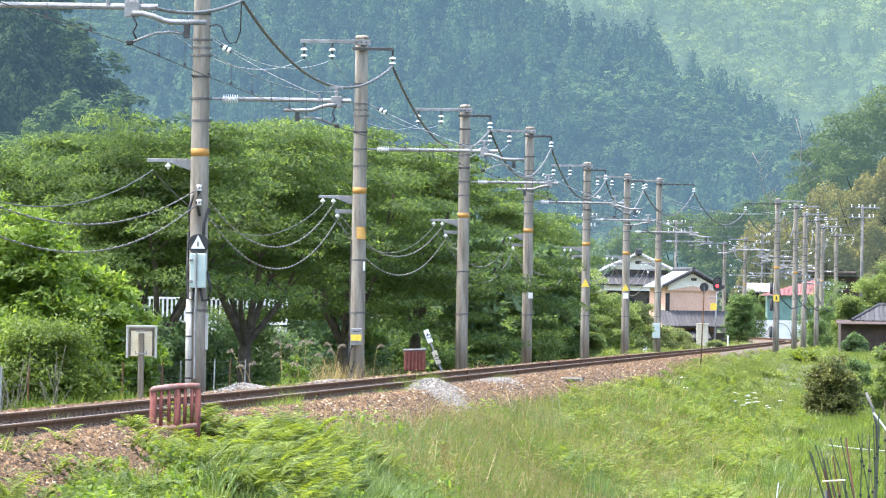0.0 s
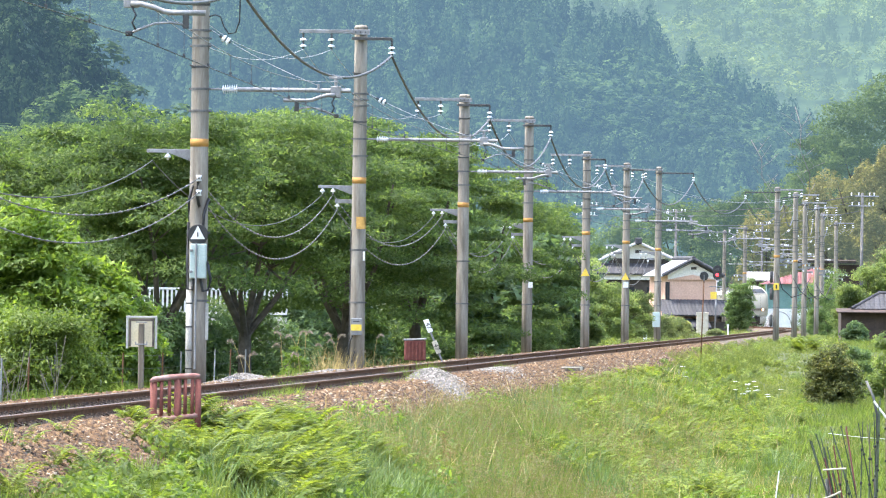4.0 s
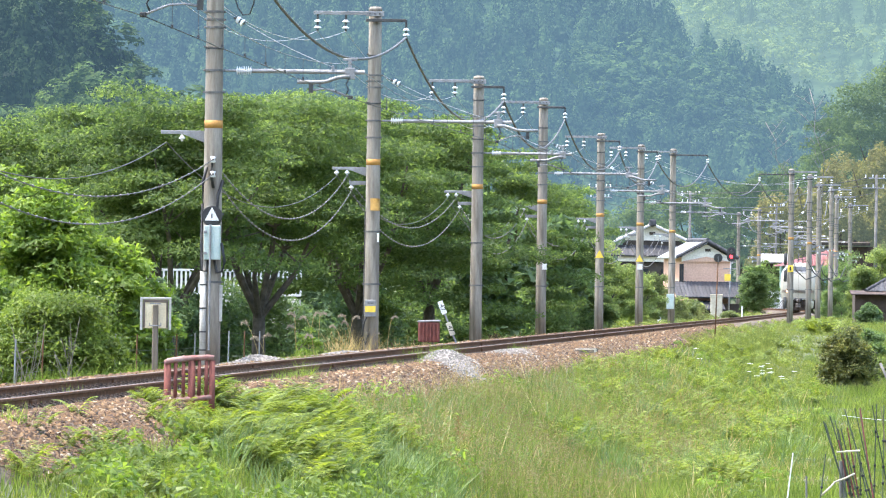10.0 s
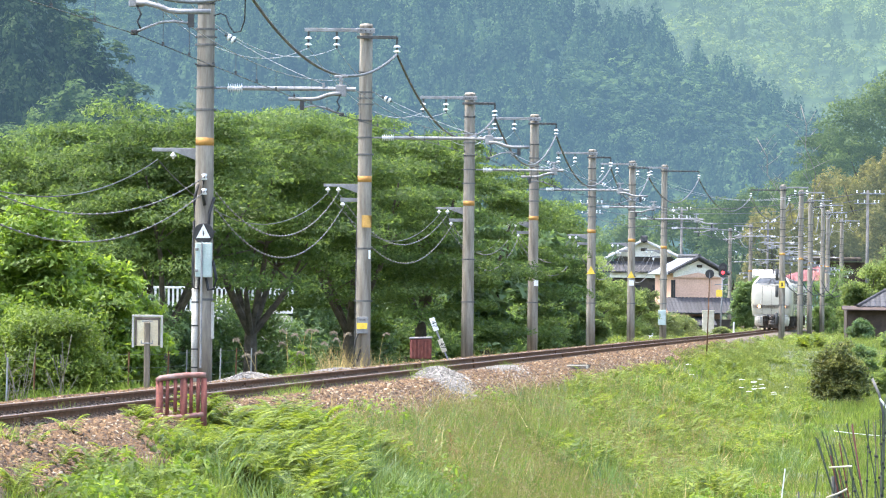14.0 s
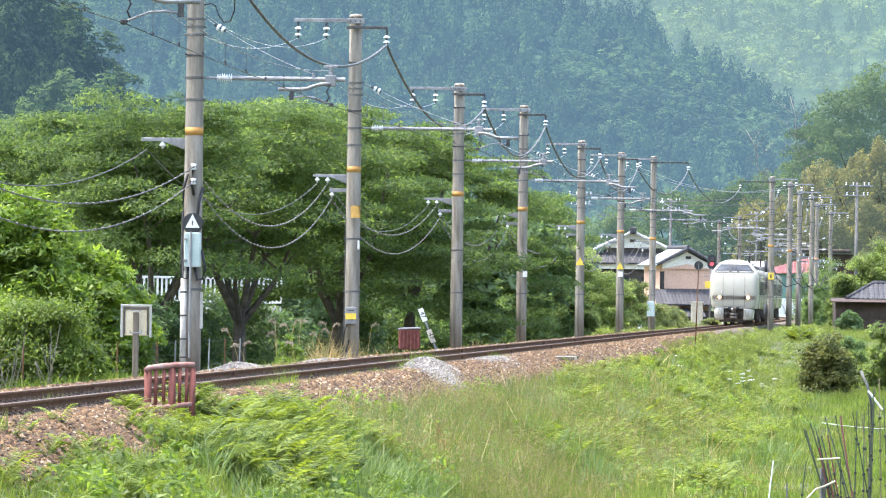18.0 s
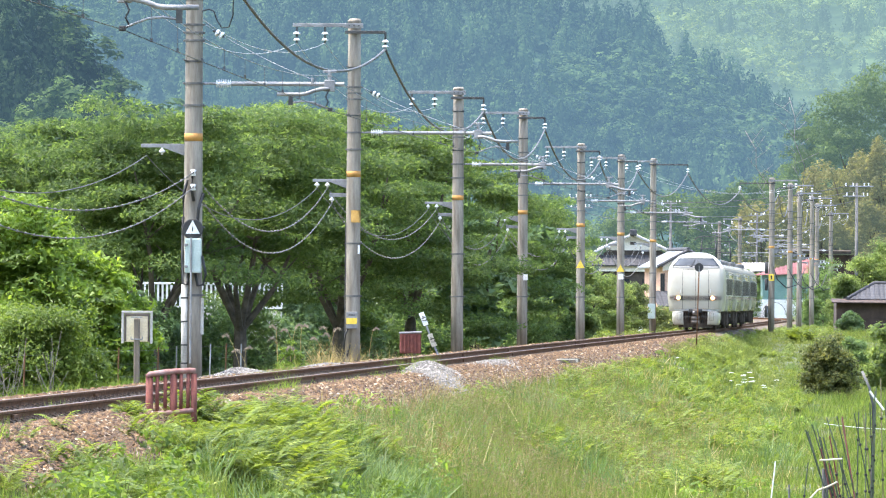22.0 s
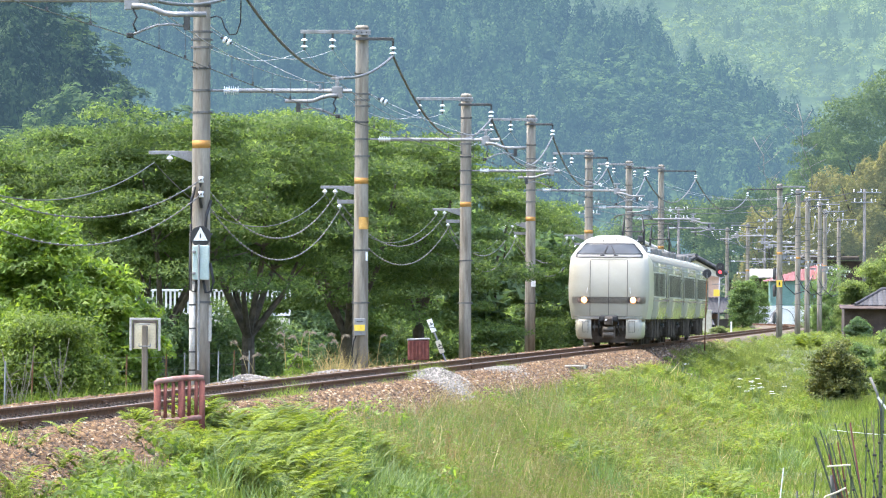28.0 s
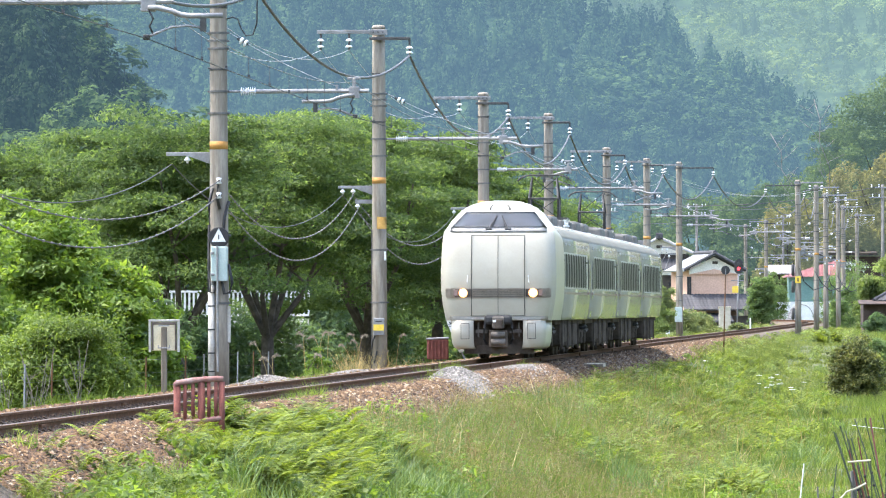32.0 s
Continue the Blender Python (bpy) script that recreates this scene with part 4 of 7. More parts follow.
        # skirt and coupler
        lip = face_patch([0.955, 1.0, 1.045], lambda z: (-1.215, 1.215), 0.025, 24)
        part("nose_lip", lip, PORCELAIN, car, "white lip under the nose", True)
        for s in (-1, 1):
            bm = bmesh.new()
            pts = [(0.61, -1.10), (0.80, -1.095), (1.02, -1.07), (1.14, -0.99), (1.18, -0.8), (1.20, -0.2), (1.215, 0.6), (1.225, 1.1)]
            zr = [0.97, 0.62, 0.42, 0.30, 0.25]
            ins = [0, 0.0, 0.02, 0.06, 0.13]
            g = [[bm.verts.new((s * (x - (n_ if x > 0.9 else n_ * 0.3)), y + n_ * 0.8, z)) for x, y in pts] for z, n_ in zip(zr, ins)]
            for a, b in zip(g, g[1:]):
                for k in range(len(pts) - 1):
                    bm.faces.new((a[k], a[k + 1], b[k + 1], b[k]))
            bmesh.ops.recalc_face_normals(bm, faces=bm.faces)
            bmesh.ops.solidify(bm, geom=bm.faces[:], thickness=0.03)
            sk = part("skirt", bm, TRAIN_WHITE, car, "ivory skirt panel beside the coupler", True)
            for x0, x1, z0, z1 in ((0.72, 0.92, 0.50, 0.88), (0.95, 1.06, 0.56, 0.86)):
                yy = -1.135 if x0 < 0.9 else -1.03
                for bar in ((x0, x1, z0, z0 + 0.012), (x0, x1, z1, z1 + 0.012)):
                    part("seam", box(bar[1] - bar[0], 0.02, 0.012, (s * (x0 + x1) / 2, yy, bar[2])), SEAM, sk)
                for x in (x0, x1):
                    part("seam", box(0.012, 0.02, z1 - z0, (s * x, yy + (0.03 if x > 1.05 else 0), (z0 + z1) / 2)), SEAM, sk)
            part("step_bar", box(0.04, 0.05, 0.36, (s * 0.50, -0.95, 0.72), bevel=0.01), UNDER_PALE, car)
            part("guard_rail", box(0.30, 0.05, 0.09, (s * 0.42, -0.95, 0.68), bevel=0.01), UNDER_PALE, car)
            part("air_hose", add_tube(bmesh.new(), [(s * 0.33, -1.0, 0.92), (s * 0.34, -1.12, 0.75), (s * 0.36, -1.05, 0.5), (s * 0.30, -0.9, 0.38)], 0.03, 6), BLACK, car)
        cp = part("coupler", box(0.30, 0.5, 0.30, (0, -1.0, 0.90), bevel=0.04), UNDER_PALE, car, "grey knuckle coupler in a dark recess")
        part("coupler_face", box(0.20, 0.10, 0.24, (0.02, -1.30, 0.86), bevel=0.03), UNDER, cp)
        part("coupler_mark", box(0.09, 0.02, 0.05, (-0.08, -1.34, 0.93), bevel=0.008), PORCELAIN, cp)
        jb = part("jumper_box", box(0.46, 0.30, 0.42, (0, -1.05, 0.50), bevel=0.03), UNDER, car, "grimy electrical coupler box")
        hood = Vector(face_at(0.97, 0.0, 0.0))
        part("coupler_hood", box(0.68, 0.16, 0.24, hood + Vector((0, -0.02, 0)), bevel=0.07), BLACK, car, "black rubber hood over the coupler")
        for z in (0.42, 0.60):
            part("jumper_lid", add_lathe(bmesh.new(), [(0.04, -0.18), (0.075, -0.17), (0.075, 0.17), (0.04, 0.18)], (0, -1.21, z), Euler((0, math.pi / 2, 0)).to_matrix(), 12), UNDER_PALE, jb, "", True)
        part("nose_recess", box(1.5, 0.9, 0.75, (0, -0.3, 0.65), bevel=0.05), UNDER, car)
        part("snow_plough", add_box(add_box(bmesh.new(), 0.9, 0.05, 0.22, (0.42, -0.75, 0.24), Euler((0, 0, 0.25)).to_matrix()), 0.9, 0.05, 0.22, (-0.42, -0.75, 0.24), Euler((0, 0, -0.25)).to_matrix()), UNDER, car)
        for s in (-1, 1):
            part("horn_cover", add_tube(bmesh.new(), [(s * 0.24, 0.08, 3.68), (s * 0.24, 0.0, 3.74), (s * 0.19, 0.05, 3.80)], 0.02, 5), ROOF_GREY, car)
    # sides
    for s in (-1, 1):
        wy = 3.4 if lead else 1.9
        part("window_band", side_panel(wy - 0.12, 17.9, 1.74, 2.66, 0.002, s), PILLAR, car, "grey band between the windows")
        while wy + 1.30 < 17.9:
            w = part("window", side_panel(wy, wy + 0.72, 1.80, 2.60, 0.006, s, 0.02), GLASS, car, "dark tinted window")
            part("window_frame", side_panel(wy + 0.72, wy + 1.34, 1.78, 2.62, 0.009, s, 0.02), SEAM, w, "black panel between the panes")
            wy += 1.52
        part("stripe", side_panel(4.0 if lead else 0.0, 19.7, 1.60, 1.655, 0.005, s), STRIPE, car, "thin brown stripe")
        for dy in ((18.2,) if lead else (0.5, 18.2)):
            d = part("door", side_panel(dy, dy + 0.95, 1.02, 2.88, 0.006, s), SIDE_IVORY_SHADED, car, "ivory passenger door")
            for e in (dy - 0.03, dy + 0.96):
                part("seam", side_panel(e, e + 0.02, 0.98, 2.92, 0.008, s, 0.02), SEAM, d)
            part("pane", side_panel(dy + 0.25, dy + 0.70, 1.75, 2.55, 0.014, s), GLASS, d)
            part("side_lamp", box(0.04, 0.10, 0.07, (s * (side_x(1.65) + 0.02), dy - 0.2, 1.64), bevel=0.008), STRIPE, d)
        # skin darker than the side, so the top light doesn't show on it
        for za, zb in ((3.0, 3.20), (3.20, 3.44)):
            part("roof_skin", side_panel(y0, 19.85, za, zb, 0.006, s), ROOF_GREY, car, "roof shoulder toned down against the light from above")
        for k in range(7):
            part("vent_peg", box(0.05, 0.07, 0.05, (s * (side_x(2.86) + 0.01), (4.5 if lead else 1.5) + 2.2 * k, 2.86), bevel=0.01), PILLAR, car)
    # gangway
    if i < 3:
        part("gangway", box(1.3, 0.9, 2.2, (0, 20.1, 2.0), bevel=0.08), BLACK, car, "black rubber gangway bellows")
    # underfloor
    add_bogie(car, 3.0)
    add_bogie(car, 17.0)
    part("underframe", box(2.5, 18.6 if not lead else 16.8, 0.14, (0, 9.9 if not lead else 10.8, 0.90), bevel=0.02), UNDER, car)
    for k, (ya, yb, h) in enumerate(((5.2, 7.0, 0.56), (7.2, 8.4, 0.48), (8.7, 11.2, 0.60), (11.5, 12.6, 0.45), (12.9, 14.8, 0.58))):
        for s in (-1, 1):
            part("underfloor_box", box(0.85, yb - ya, h, (s * 0.86, (ya + yb) / 2, 0.85 - h / 2), bevel=0.04), UNDER, car, "dark equipment case under the floor")
    for yy in (5.05, 8.55, 11.35, 14.9):
        for s in (-1, 1):
            part("step", add_box(add_box(bmesh.new(), 0.05, 0.05, 0.75, (s * 1.3, yy, 0.58)), 0.05, 0.4, 0.05, (s * 1.3, yy + 0.15, 0.25)), UNDER, car)
    # roof
    for ya in ((7.5, 13.0) if i != 2 else (5.0, 11.0)):
        ac = part("air_conditioner", box(1.6, 3.0, 0.30, (0, ya, 3.52), bevel=0.08), ROOF_GEAR, car, "grey roof air conditioner")
        part("grille", box(1.1, 2.2, 0.03, (0, ya, 3.68), bevel=0.01), UNDER_PALE, ac)
    for ya in (5.2, 10.3, 15.6):
        part("roof_cover", box(1.2, 1.0, 0.24, (0.1, ya, 3.52), bevel=0.05), ROOF_GEAR, car)
    if i == 0:
        for ya in (3.4, 4.6):
            part("horn_box", box(0.6, 0.5, 0.14, (0.3, ya, 3.50), bevel=0.04), ROOF_GEAR, car)
    if i == 1:
        add_pantograph(car, 4.0)
        for ya in (1.2, 6.4):
            part("roof_gear", box(0.35, 0.6, 0.22, (0.45, ya, 3.55), bevel=0.03), ROOF_GEAR, car, "dark roof switchgear")
            part("roof_gear", box(0.22, 0.3, 0.3, (-0.3, ya + 0.2, 3.62), bevel=0.03), ROOF_GEAR, car, "dark roof switchgear")
    if i == 2:
        add_pantograph(car, 16.6)
        for ya in (14.0, 18.9):
            part("roof_gear", box(0.35, 0.6, 0.22, (0.45, ya, 3.55), bevel=0.03), ROOF_GEAR, car, "dark roof switchgear")
            part("roof_gear", box(0.22, 0.3, 0.3, (-0.3, ya + 0.2, 3.62), bevel=0.03), ROOF_GEAR, car, "dark roof switchgear")
    return car


def side_nose_window(s):
    """The quarter window that runs round the corner behind the windscreen."""
    bm = bmesh.new()
    q = [(1.215, -0.47, 3.225), (0.88, 0.33, 3.62), (0.95, 0.75, 3.57), (1.275, 0.55, 3.19)]
    a = [bm.verts.new((s * (x + 0.012), y, z + 0.012)) for x, y, z in q]
    b = [bm.verts.new((s * (x - 0.02), y, z - 0.02)) for x, y, z in q]
    bm.faces.new(a)
    for k in range(4):
        bm.faces.new((a[k], a[(k + 1) % 4], b[(k + 1) % 4], b[k]))
    bmesh.ops.recalc_face_normals(bm, faces=bm.faces)
    return bm


CARS = [build_car(i) for i in range(4)]


# ---- trees and bushes ----
CHERRY = leafy("cherry leaves", (0.082, 0.134, 0.06), (0.11, 0.172, 0.075), (0.15, 0.215, 0.092), 0.7, 0.3, 0.4)
BRIGHT = leafy("bright young leaves", (0.10, 0.168, 0.03), (0.152, 0.245, 0.045), (0.23, 0.325, 0.075), 0.6, 0.45, 0.8)
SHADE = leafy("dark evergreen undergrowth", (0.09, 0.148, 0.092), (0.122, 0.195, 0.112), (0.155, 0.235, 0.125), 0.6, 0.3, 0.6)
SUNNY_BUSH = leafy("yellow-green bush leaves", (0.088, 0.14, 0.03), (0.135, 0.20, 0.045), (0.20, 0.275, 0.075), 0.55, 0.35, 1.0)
# both end in a haze glow mixed into the leaves
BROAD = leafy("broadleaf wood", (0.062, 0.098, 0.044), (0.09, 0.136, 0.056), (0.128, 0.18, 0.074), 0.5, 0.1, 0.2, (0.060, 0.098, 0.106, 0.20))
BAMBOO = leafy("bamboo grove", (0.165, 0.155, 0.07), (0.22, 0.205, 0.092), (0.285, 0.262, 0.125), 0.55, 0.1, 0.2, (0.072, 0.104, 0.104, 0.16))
ROADSIDE = leafy("roadside shrub leaves", (0.16, 0.225, 0.115), (0.215, 0.29, 0.145), (0.28, 0.345, 0.18), 0.75, 0.3, 0.5)
PALE_WEED = leafy("pale roadside weeds", (0.15, 0.195, 0.115), (0.21, 0.26, 0.155), (0.29, 0.33, 0.21), 0.7, 0.2, 0.5)
GARDEN = leafy("garden tree leaves", (0.11, 0.18, 0.10), (0.16, 0.245, 0.13), (0.225, 0.315, 0.17), 0.7, 0.3, 0.5)
BUSH = leafy("evergreen bush", (0.06, 0.078, 0.03), (0.11, 0.132, 0.048), (0.27, 0.28, 0.11), 0.45, 0.35, 1.2)


def limbs(bm, rng, foot, top, spread, r, n=7, split=0.34):
    """A trunk that leans and forks into limbs; returns the limb ends."""
    ends = []
    fork = foot.lerp(top, split)
    add_rod(bm, foot - Vector((0, 0, 0.3)), fork, r, r * 0.8, 9)
    for k in range(n):
        a = 2 * math.pi * k / n + rng.uniform(-0.4, 0.4)
        e = fork.lerp(top, rng.uniform(0.35, 0.95)) + Vector((math.cos(a), math.sin(a), 0)) * spread * rng.uniform(0.45, 0.95)
        m = fork.lerp(e, 0.5) + Vector((rng.uniform(-0.3, 0.3), rng.uniform(-0.3, 0.3), -0.1))
        add_rod(bm, fork - Vector((0, 0, 0.1)), m, r * 0.5, r * 0.33, 6)
        add_rod(bm, m, e, r * 0.33, r * 0.12, 5)
        ends.append(e)
        for q in range(2):
            f = m.lerp(e, 0.3) + Vector((rng.uniform(-1, 1), rng.uniform(-1, 1), rng.uniform(0, 0.8))) * spread * 0.35
            add_rod(bm, m.lerp(e, 0.2), f, r * 0.2, r * 0.07, 5)
            ends.append(f)
    return ends


def tree(name, label, x, y, top, radius, seed, material, leaf=0.16, lumps=56, per=230, foot=None, squash=0.42, lump=0.30, category="tree", group="", low=0.25, deep=1.0, loose=0.12, ragged=0.0, droop=0.35, split=0.34):
    rng = np.random.default_rng(seed)
    g = ground_z(x, y) if foot is None else foot
    t = thing(name, pose(x, y, g), label, category, group)
    h = top - g
    bm = bmesh.new()
    ends = limbs(bm, rng, Vector((0, 0, 0)), Vector((0, 0, h * (0.86 if h < 14 else 0.6))), radius * (0.8 if h < 14 else 0.5), max(0.04, 0.022 * h if h < 14 else 0.012 * h) * (1.25 if split < 0.3 else 1.0), 7, split)
    part("trunk", bm, BARK, t)
    cs, ns, at = [], [], 0
    for k in range(lumps):
        # lumps fill a dome from its skirt to the crest
        a, q = rng.uniform(0, 2 * math.pi), rng.random() ** 0.5
        zq = low + (1 - low) * rng.random() ** 0.8
        rim = radius * math.sqrt(max(0.0, 1 - max(0.0, (zq - 0.45) / 0.62) ** 2)) * (0.75 + 0.25 * min(1, zq / 0.45))
        c = np.array((math.cos(a) * rim * q, math.sin(a) * rim * q * deep, h * zq * (1 + ragged * rng.uniform(-1.0, 0.7)) - h * 0.05))
        rr = radius * lump * rng.uniform(0.65, 1.3)
        p, d = blob_points(rng, per, (rr * 1.25, rr * 1.25, rr * squash), 0.5)
        p = p + rng.normal(0, rr * loose, p.shape) * np.array((1.0, 1.0, 0.6))
        p[:, 2] -= droop * (p[:, 0] ** 2 + p[:, 1] ** 2) / (rr * 2.5)
        cs.append(p + c)
        d = d * 0.5
        d[:, 2] = np.abs(d[:, 2]) + 0.7
        ns.append(d)
    v, f = leaves(rng, np.concatenate(cs), np.concatenate(ns), leaf, 0.65, 1.8)
    crown = new("crown", quick("crown", v, f, material))
    crown.parent = t
    return t


CHERRY_LABEL = "spreading cherry tree in full green leaf beside the track"
for k, (x, y, top, r) in enumerate(((-14.6, 268, 6.75, 3.1), (-10.4, 265, 6.8, 3.5), (-7.85, 255, 7.05, 3.4), (-5.4, 262, 7.35, 3.6), (-2.5, 275, 7.4, 3.5), (-0.2, 296, 7.6, 3.1), (2.3, 338, 6.9, 3.1), (4.8, 383, 6.5, 2.7))):
    tree("tree", CHERRY_LABEL, x, y, top, r * 1.12, 100 + k, CHERRY, 0.066, 92, 680, group="trees along the track", low=0.44 if k < 4 else 0.32 if k < 5 else 0.2, lump=0.25, squash=0.2, loose=0.10, ragged=0.11, droop=0.25, split=0.22)
for k, (x, y, top, r) in enumerate(((7.1, 385, 1.2, 0.95), (7.0, 418, 4.6, 1.9), (6.3, 405, 2.9, 1.6), (9.2, 436, 2.6, 1.7), (10.6, 452, 2.2, 1.4), (7.9, 424, 3.2, 1.6))):
    tree("shrub", "bright green shrub at the end of the tree row", x, y, top, r, 130 + k, ROADSIDE, 0.06, 50, 420, category="shrub", group="shrubs at the tree row", low=0.08)
# second row, added so its canopy keeps the undergrowth in shade
for k, (x, y, top, r) in enumerate(((-15.5, 292, 6.3, 3.6), (-11.0, 296, 6.5, 3.6), (-6.4, 290, 6.6, 3.6), (-2.6, 302, 6.6, 3.4))):
    tree("tree", CHERRY_LABEL, x, y, top, r * 1.12, 110 + k, CHERRY, 0.12, 110, 170, group="trees along the track", low=0.5, lump=0.28, squash=0.14, loose=0.15, ragged=0.11, droop=0.22)
# dim trees behind the row
for k, (x, y, top, r) in enumerate(((-15, 318, 6.6, 4.0), (-9.5, 320, 6.4, 4.0), (-4.5, 325, 6.4, 4.0), (0.0, 335, 5.8, 3.6), (3.4, 372, 5.0, 3.0), (-12, 330, 7.0, 4.2))):
    tree("tree", "shaded green tree behind the cherry row", x, y, top, r, 150 + k, SHADE, 0.2, 50, 150, group="trees behind the row", low=0.22)
# the near leafy tree and bush by the line
for k, (x, y, top, r) in enumerate(((-9.6, 188, 3.55, 1.4), (-8.5, 186, 3.1, 1.2), (-7.4, 190, 2.3, 1.1), (-10.6, 182, 3.3, 1.6), (-6.8, 192, 1.7, 0.8))):
    tree("tree", "young tree with large bright leaves beside the track", x, y, top, r, 170 + k, BRIGHT, 0.075, 60, 340, group="young bright trees", low=0.05, squash=0.34, lump=0.34, loose=0.3, ragged=0.2)
tree("bush", "round leafy green bush beside the ballast", -7.3, 163, 0.98, 1.25, 180, SUNNY_BUSH, 0.038, 130, 420, category="bush", low=0.0, squash=0.4, lump=0.32, ragged=0.3, loose=0.3)
tree("bush", "low leafy bush beside the ballast", -8.9, 166, 0.8, 1.2, 181, SUNNY_BUSH, 0.05, 60, 200, category="bush", low=0.0, squash=0.7, lump=0.34)
tree("bush", "small bright yellow-green bush behind the rails", -3.0, 203, 0.28, 0.27, 182, BRIGHT, 0.04, 18, 70, category="bush", low=0.1, squash=0.5, lump=0.4, ragged=0.25, loose=0.3)
# shade shrubs under the row
for k in range(24):
    rng_ = random.Random(300 + k)
    y = 232 + 7.2 * k + rng_.uniform(-3, 3)
    x = line_x(y) - 7.0 - max(0, 15 - k) * 0.45 if k < 19 else line_x(y) - 5.8
    tree("shrub", "dark shrub in the shade under the trees", x, y, 0.75 + rng_.uniform(0, 0.8), 1.35, 310 + k, SHADE if k < 11 else CHERRY, 0.08, 26, 240, category="shrub", group="shrubs under the trees", low=0.0, squash=0.7, lump=0.4)
# right-hand bush on the slope's foot and its neighbours
tree("bush", "dark glossy evergreen bush at the foot of the slope", 15.65, 322, 0.0, 0.95, 190, BUSH, 0.06, 80, 240, category="bush", low=0.05, squash=0.85, lump=0.30, loose=0.28, ragged=0.2)
tree("bush", "leafy bush at the field's edge", 18.5, 332, 0.45, 0.95, 191, ROADSIDE, 0.09, 36, 200, category="bush", low=0.05, squash=0.75, lump=0.36)
tree("bush", "leafy bush at the field's edge", 17.2, 352, -0.5, 0.8, 192, ROADSIDE, 0.09, 36, 200, category="bush", low=0.05, squash=0.75, lump=0.36)
tree("bush", "dull green bush out in the field", 20.4, 400, -0.5, 0.75, 193, GARDEN, 0.06, 50, 180, category="bush", low=0.05, squash=0.8, lump=0.32, loose=0.28, ragged=0.2)
# right-hand trees near the farm shed
for k, (x, y, top, r) in enumerate(((27.9, 556, 3.0, 1.15), (29.5, 558, 4.5, 1.45), (31.2, 561, 5.4, 1.9), (33.6, 564, 6.5, 2.5))):
    tree("tree", "fresh green tree behind the farm shed", x, y, top, r, 200 + k, ROADSIDE, 0.07, 100, 210, group="trees by the shed", low=0.03, squash=0.7, lump=0.26, loose=0.3)
# round tree beyond the signal
tree("tree", "round dense green garden tree beyond the signal", 25.75, 690, 3.35, 1.22, 210, GARDEN, 0.07, 190, 120, low=0.12, squash=0.7, lump=0.22, loose=0.3)
for k, (x, y, top, r) in enumerate(((19.0, 550, -0.1, 0.5), (12.1, 470, 2.3, 0.9), (13.9, 492, 0.8, 1.0), (10.2, 470, 2.0, 1.4), (15.6, 515, 0.6, 0.9), (33.6, 882, 1.9, 1.1), (34.6, 884, 3.0, 1.1), (34.6, 899, 4.6, 0.9), (36.0, 899, 4.2, 0.8), (30.2, 650, 1.4, 0.9), (31.3, 657, 2.4, 1.1), (31.9, 700, 3.4, 1.4), (33.8, 705, 5.0, 1.7), (32.6, 662, 1.7, 0.9))):
    tree("shrub", "leafy green shrub beside the houses", x, y, top, r, 270 + k, PALE_WEED if y < 560 else GARDEN, 0.055, 70, 150, category="shrub", group="shrubs by the houses", low=0.0, squash=0.8, lump=0.28, loose=0.3)
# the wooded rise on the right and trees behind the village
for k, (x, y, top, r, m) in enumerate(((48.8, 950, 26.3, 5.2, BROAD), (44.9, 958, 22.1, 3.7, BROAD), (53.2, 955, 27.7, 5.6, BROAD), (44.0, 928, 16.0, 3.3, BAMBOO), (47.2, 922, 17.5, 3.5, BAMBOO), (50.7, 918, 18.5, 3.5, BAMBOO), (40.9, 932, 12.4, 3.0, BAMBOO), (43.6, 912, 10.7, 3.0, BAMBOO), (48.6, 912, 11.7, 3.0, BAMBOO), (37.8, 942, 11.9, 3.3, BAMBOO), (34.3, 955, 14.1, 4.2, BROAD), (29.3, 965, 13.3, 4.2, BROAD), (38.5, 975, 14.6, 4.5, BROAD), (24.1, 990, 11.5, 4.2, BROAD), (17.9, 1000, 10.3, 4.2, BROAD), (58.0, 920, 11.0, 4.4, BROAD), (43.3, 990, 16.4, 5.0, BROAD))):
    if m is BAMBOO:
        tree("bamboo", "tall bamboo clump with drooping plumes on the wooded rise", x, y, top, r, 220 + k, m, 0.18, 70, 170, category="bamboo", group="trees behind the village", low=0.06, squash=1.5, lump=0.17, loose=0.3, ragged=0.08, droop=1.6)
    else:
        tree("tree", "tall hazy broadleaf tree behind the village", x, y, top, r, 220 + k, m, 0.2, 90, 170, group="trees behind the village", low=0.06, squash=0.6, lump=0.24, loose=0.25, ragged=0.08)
# bare dead trees standing before the wooded rise
for k, (x, y, h, lean) in enumerate(((41.0, 905, 22.6, -1.6), (37.8, 906, 19.6, -3.0))):
    rng_ = random.Random(860 + k)
    bt = thing("bare_tree", pose(x, y, ground_z(x, y)), "bare pale dead tree before the wooded rise", "tree", "bare trees")
    part("trunk", add_tube(bmesh.new(), [(0, 0, -0.3), (lean * 0.1, 0, h * 0.4), (lean * 0.15 + 0.3, 0, h * 0.68), (lean * 0.55 - 0.15, 0, h * 0.80), (lean * 0.65 + 0.1, 0, h * 0.9), (lean, 0, h)], 0.045, 5), PALE_BARK, bt, "", True)
    for j in range(12):
        q = 0.5 + 0.46 * j / 12
        root = Vector((lean * (0.15 + 0.85 * max(0.0, q - 0.6) / 0.4), 0, h * q))
        e = root + Vector((rng_.choice((-1, 1)) * rng_.uniform(0.6, 2.2), rng_.uniform(-0.6, 0.6), rng_.uniform(0.6, 2.2)))
        m_ = root.lerp(e, 0.5) + Vector((0, 0, rng_.uniform(-0.3, 0.2)))
        branch = part("branch", add_tube(bmesh.new(), [root, m_, e], 0.022, 4), PALE_BARK, bt)
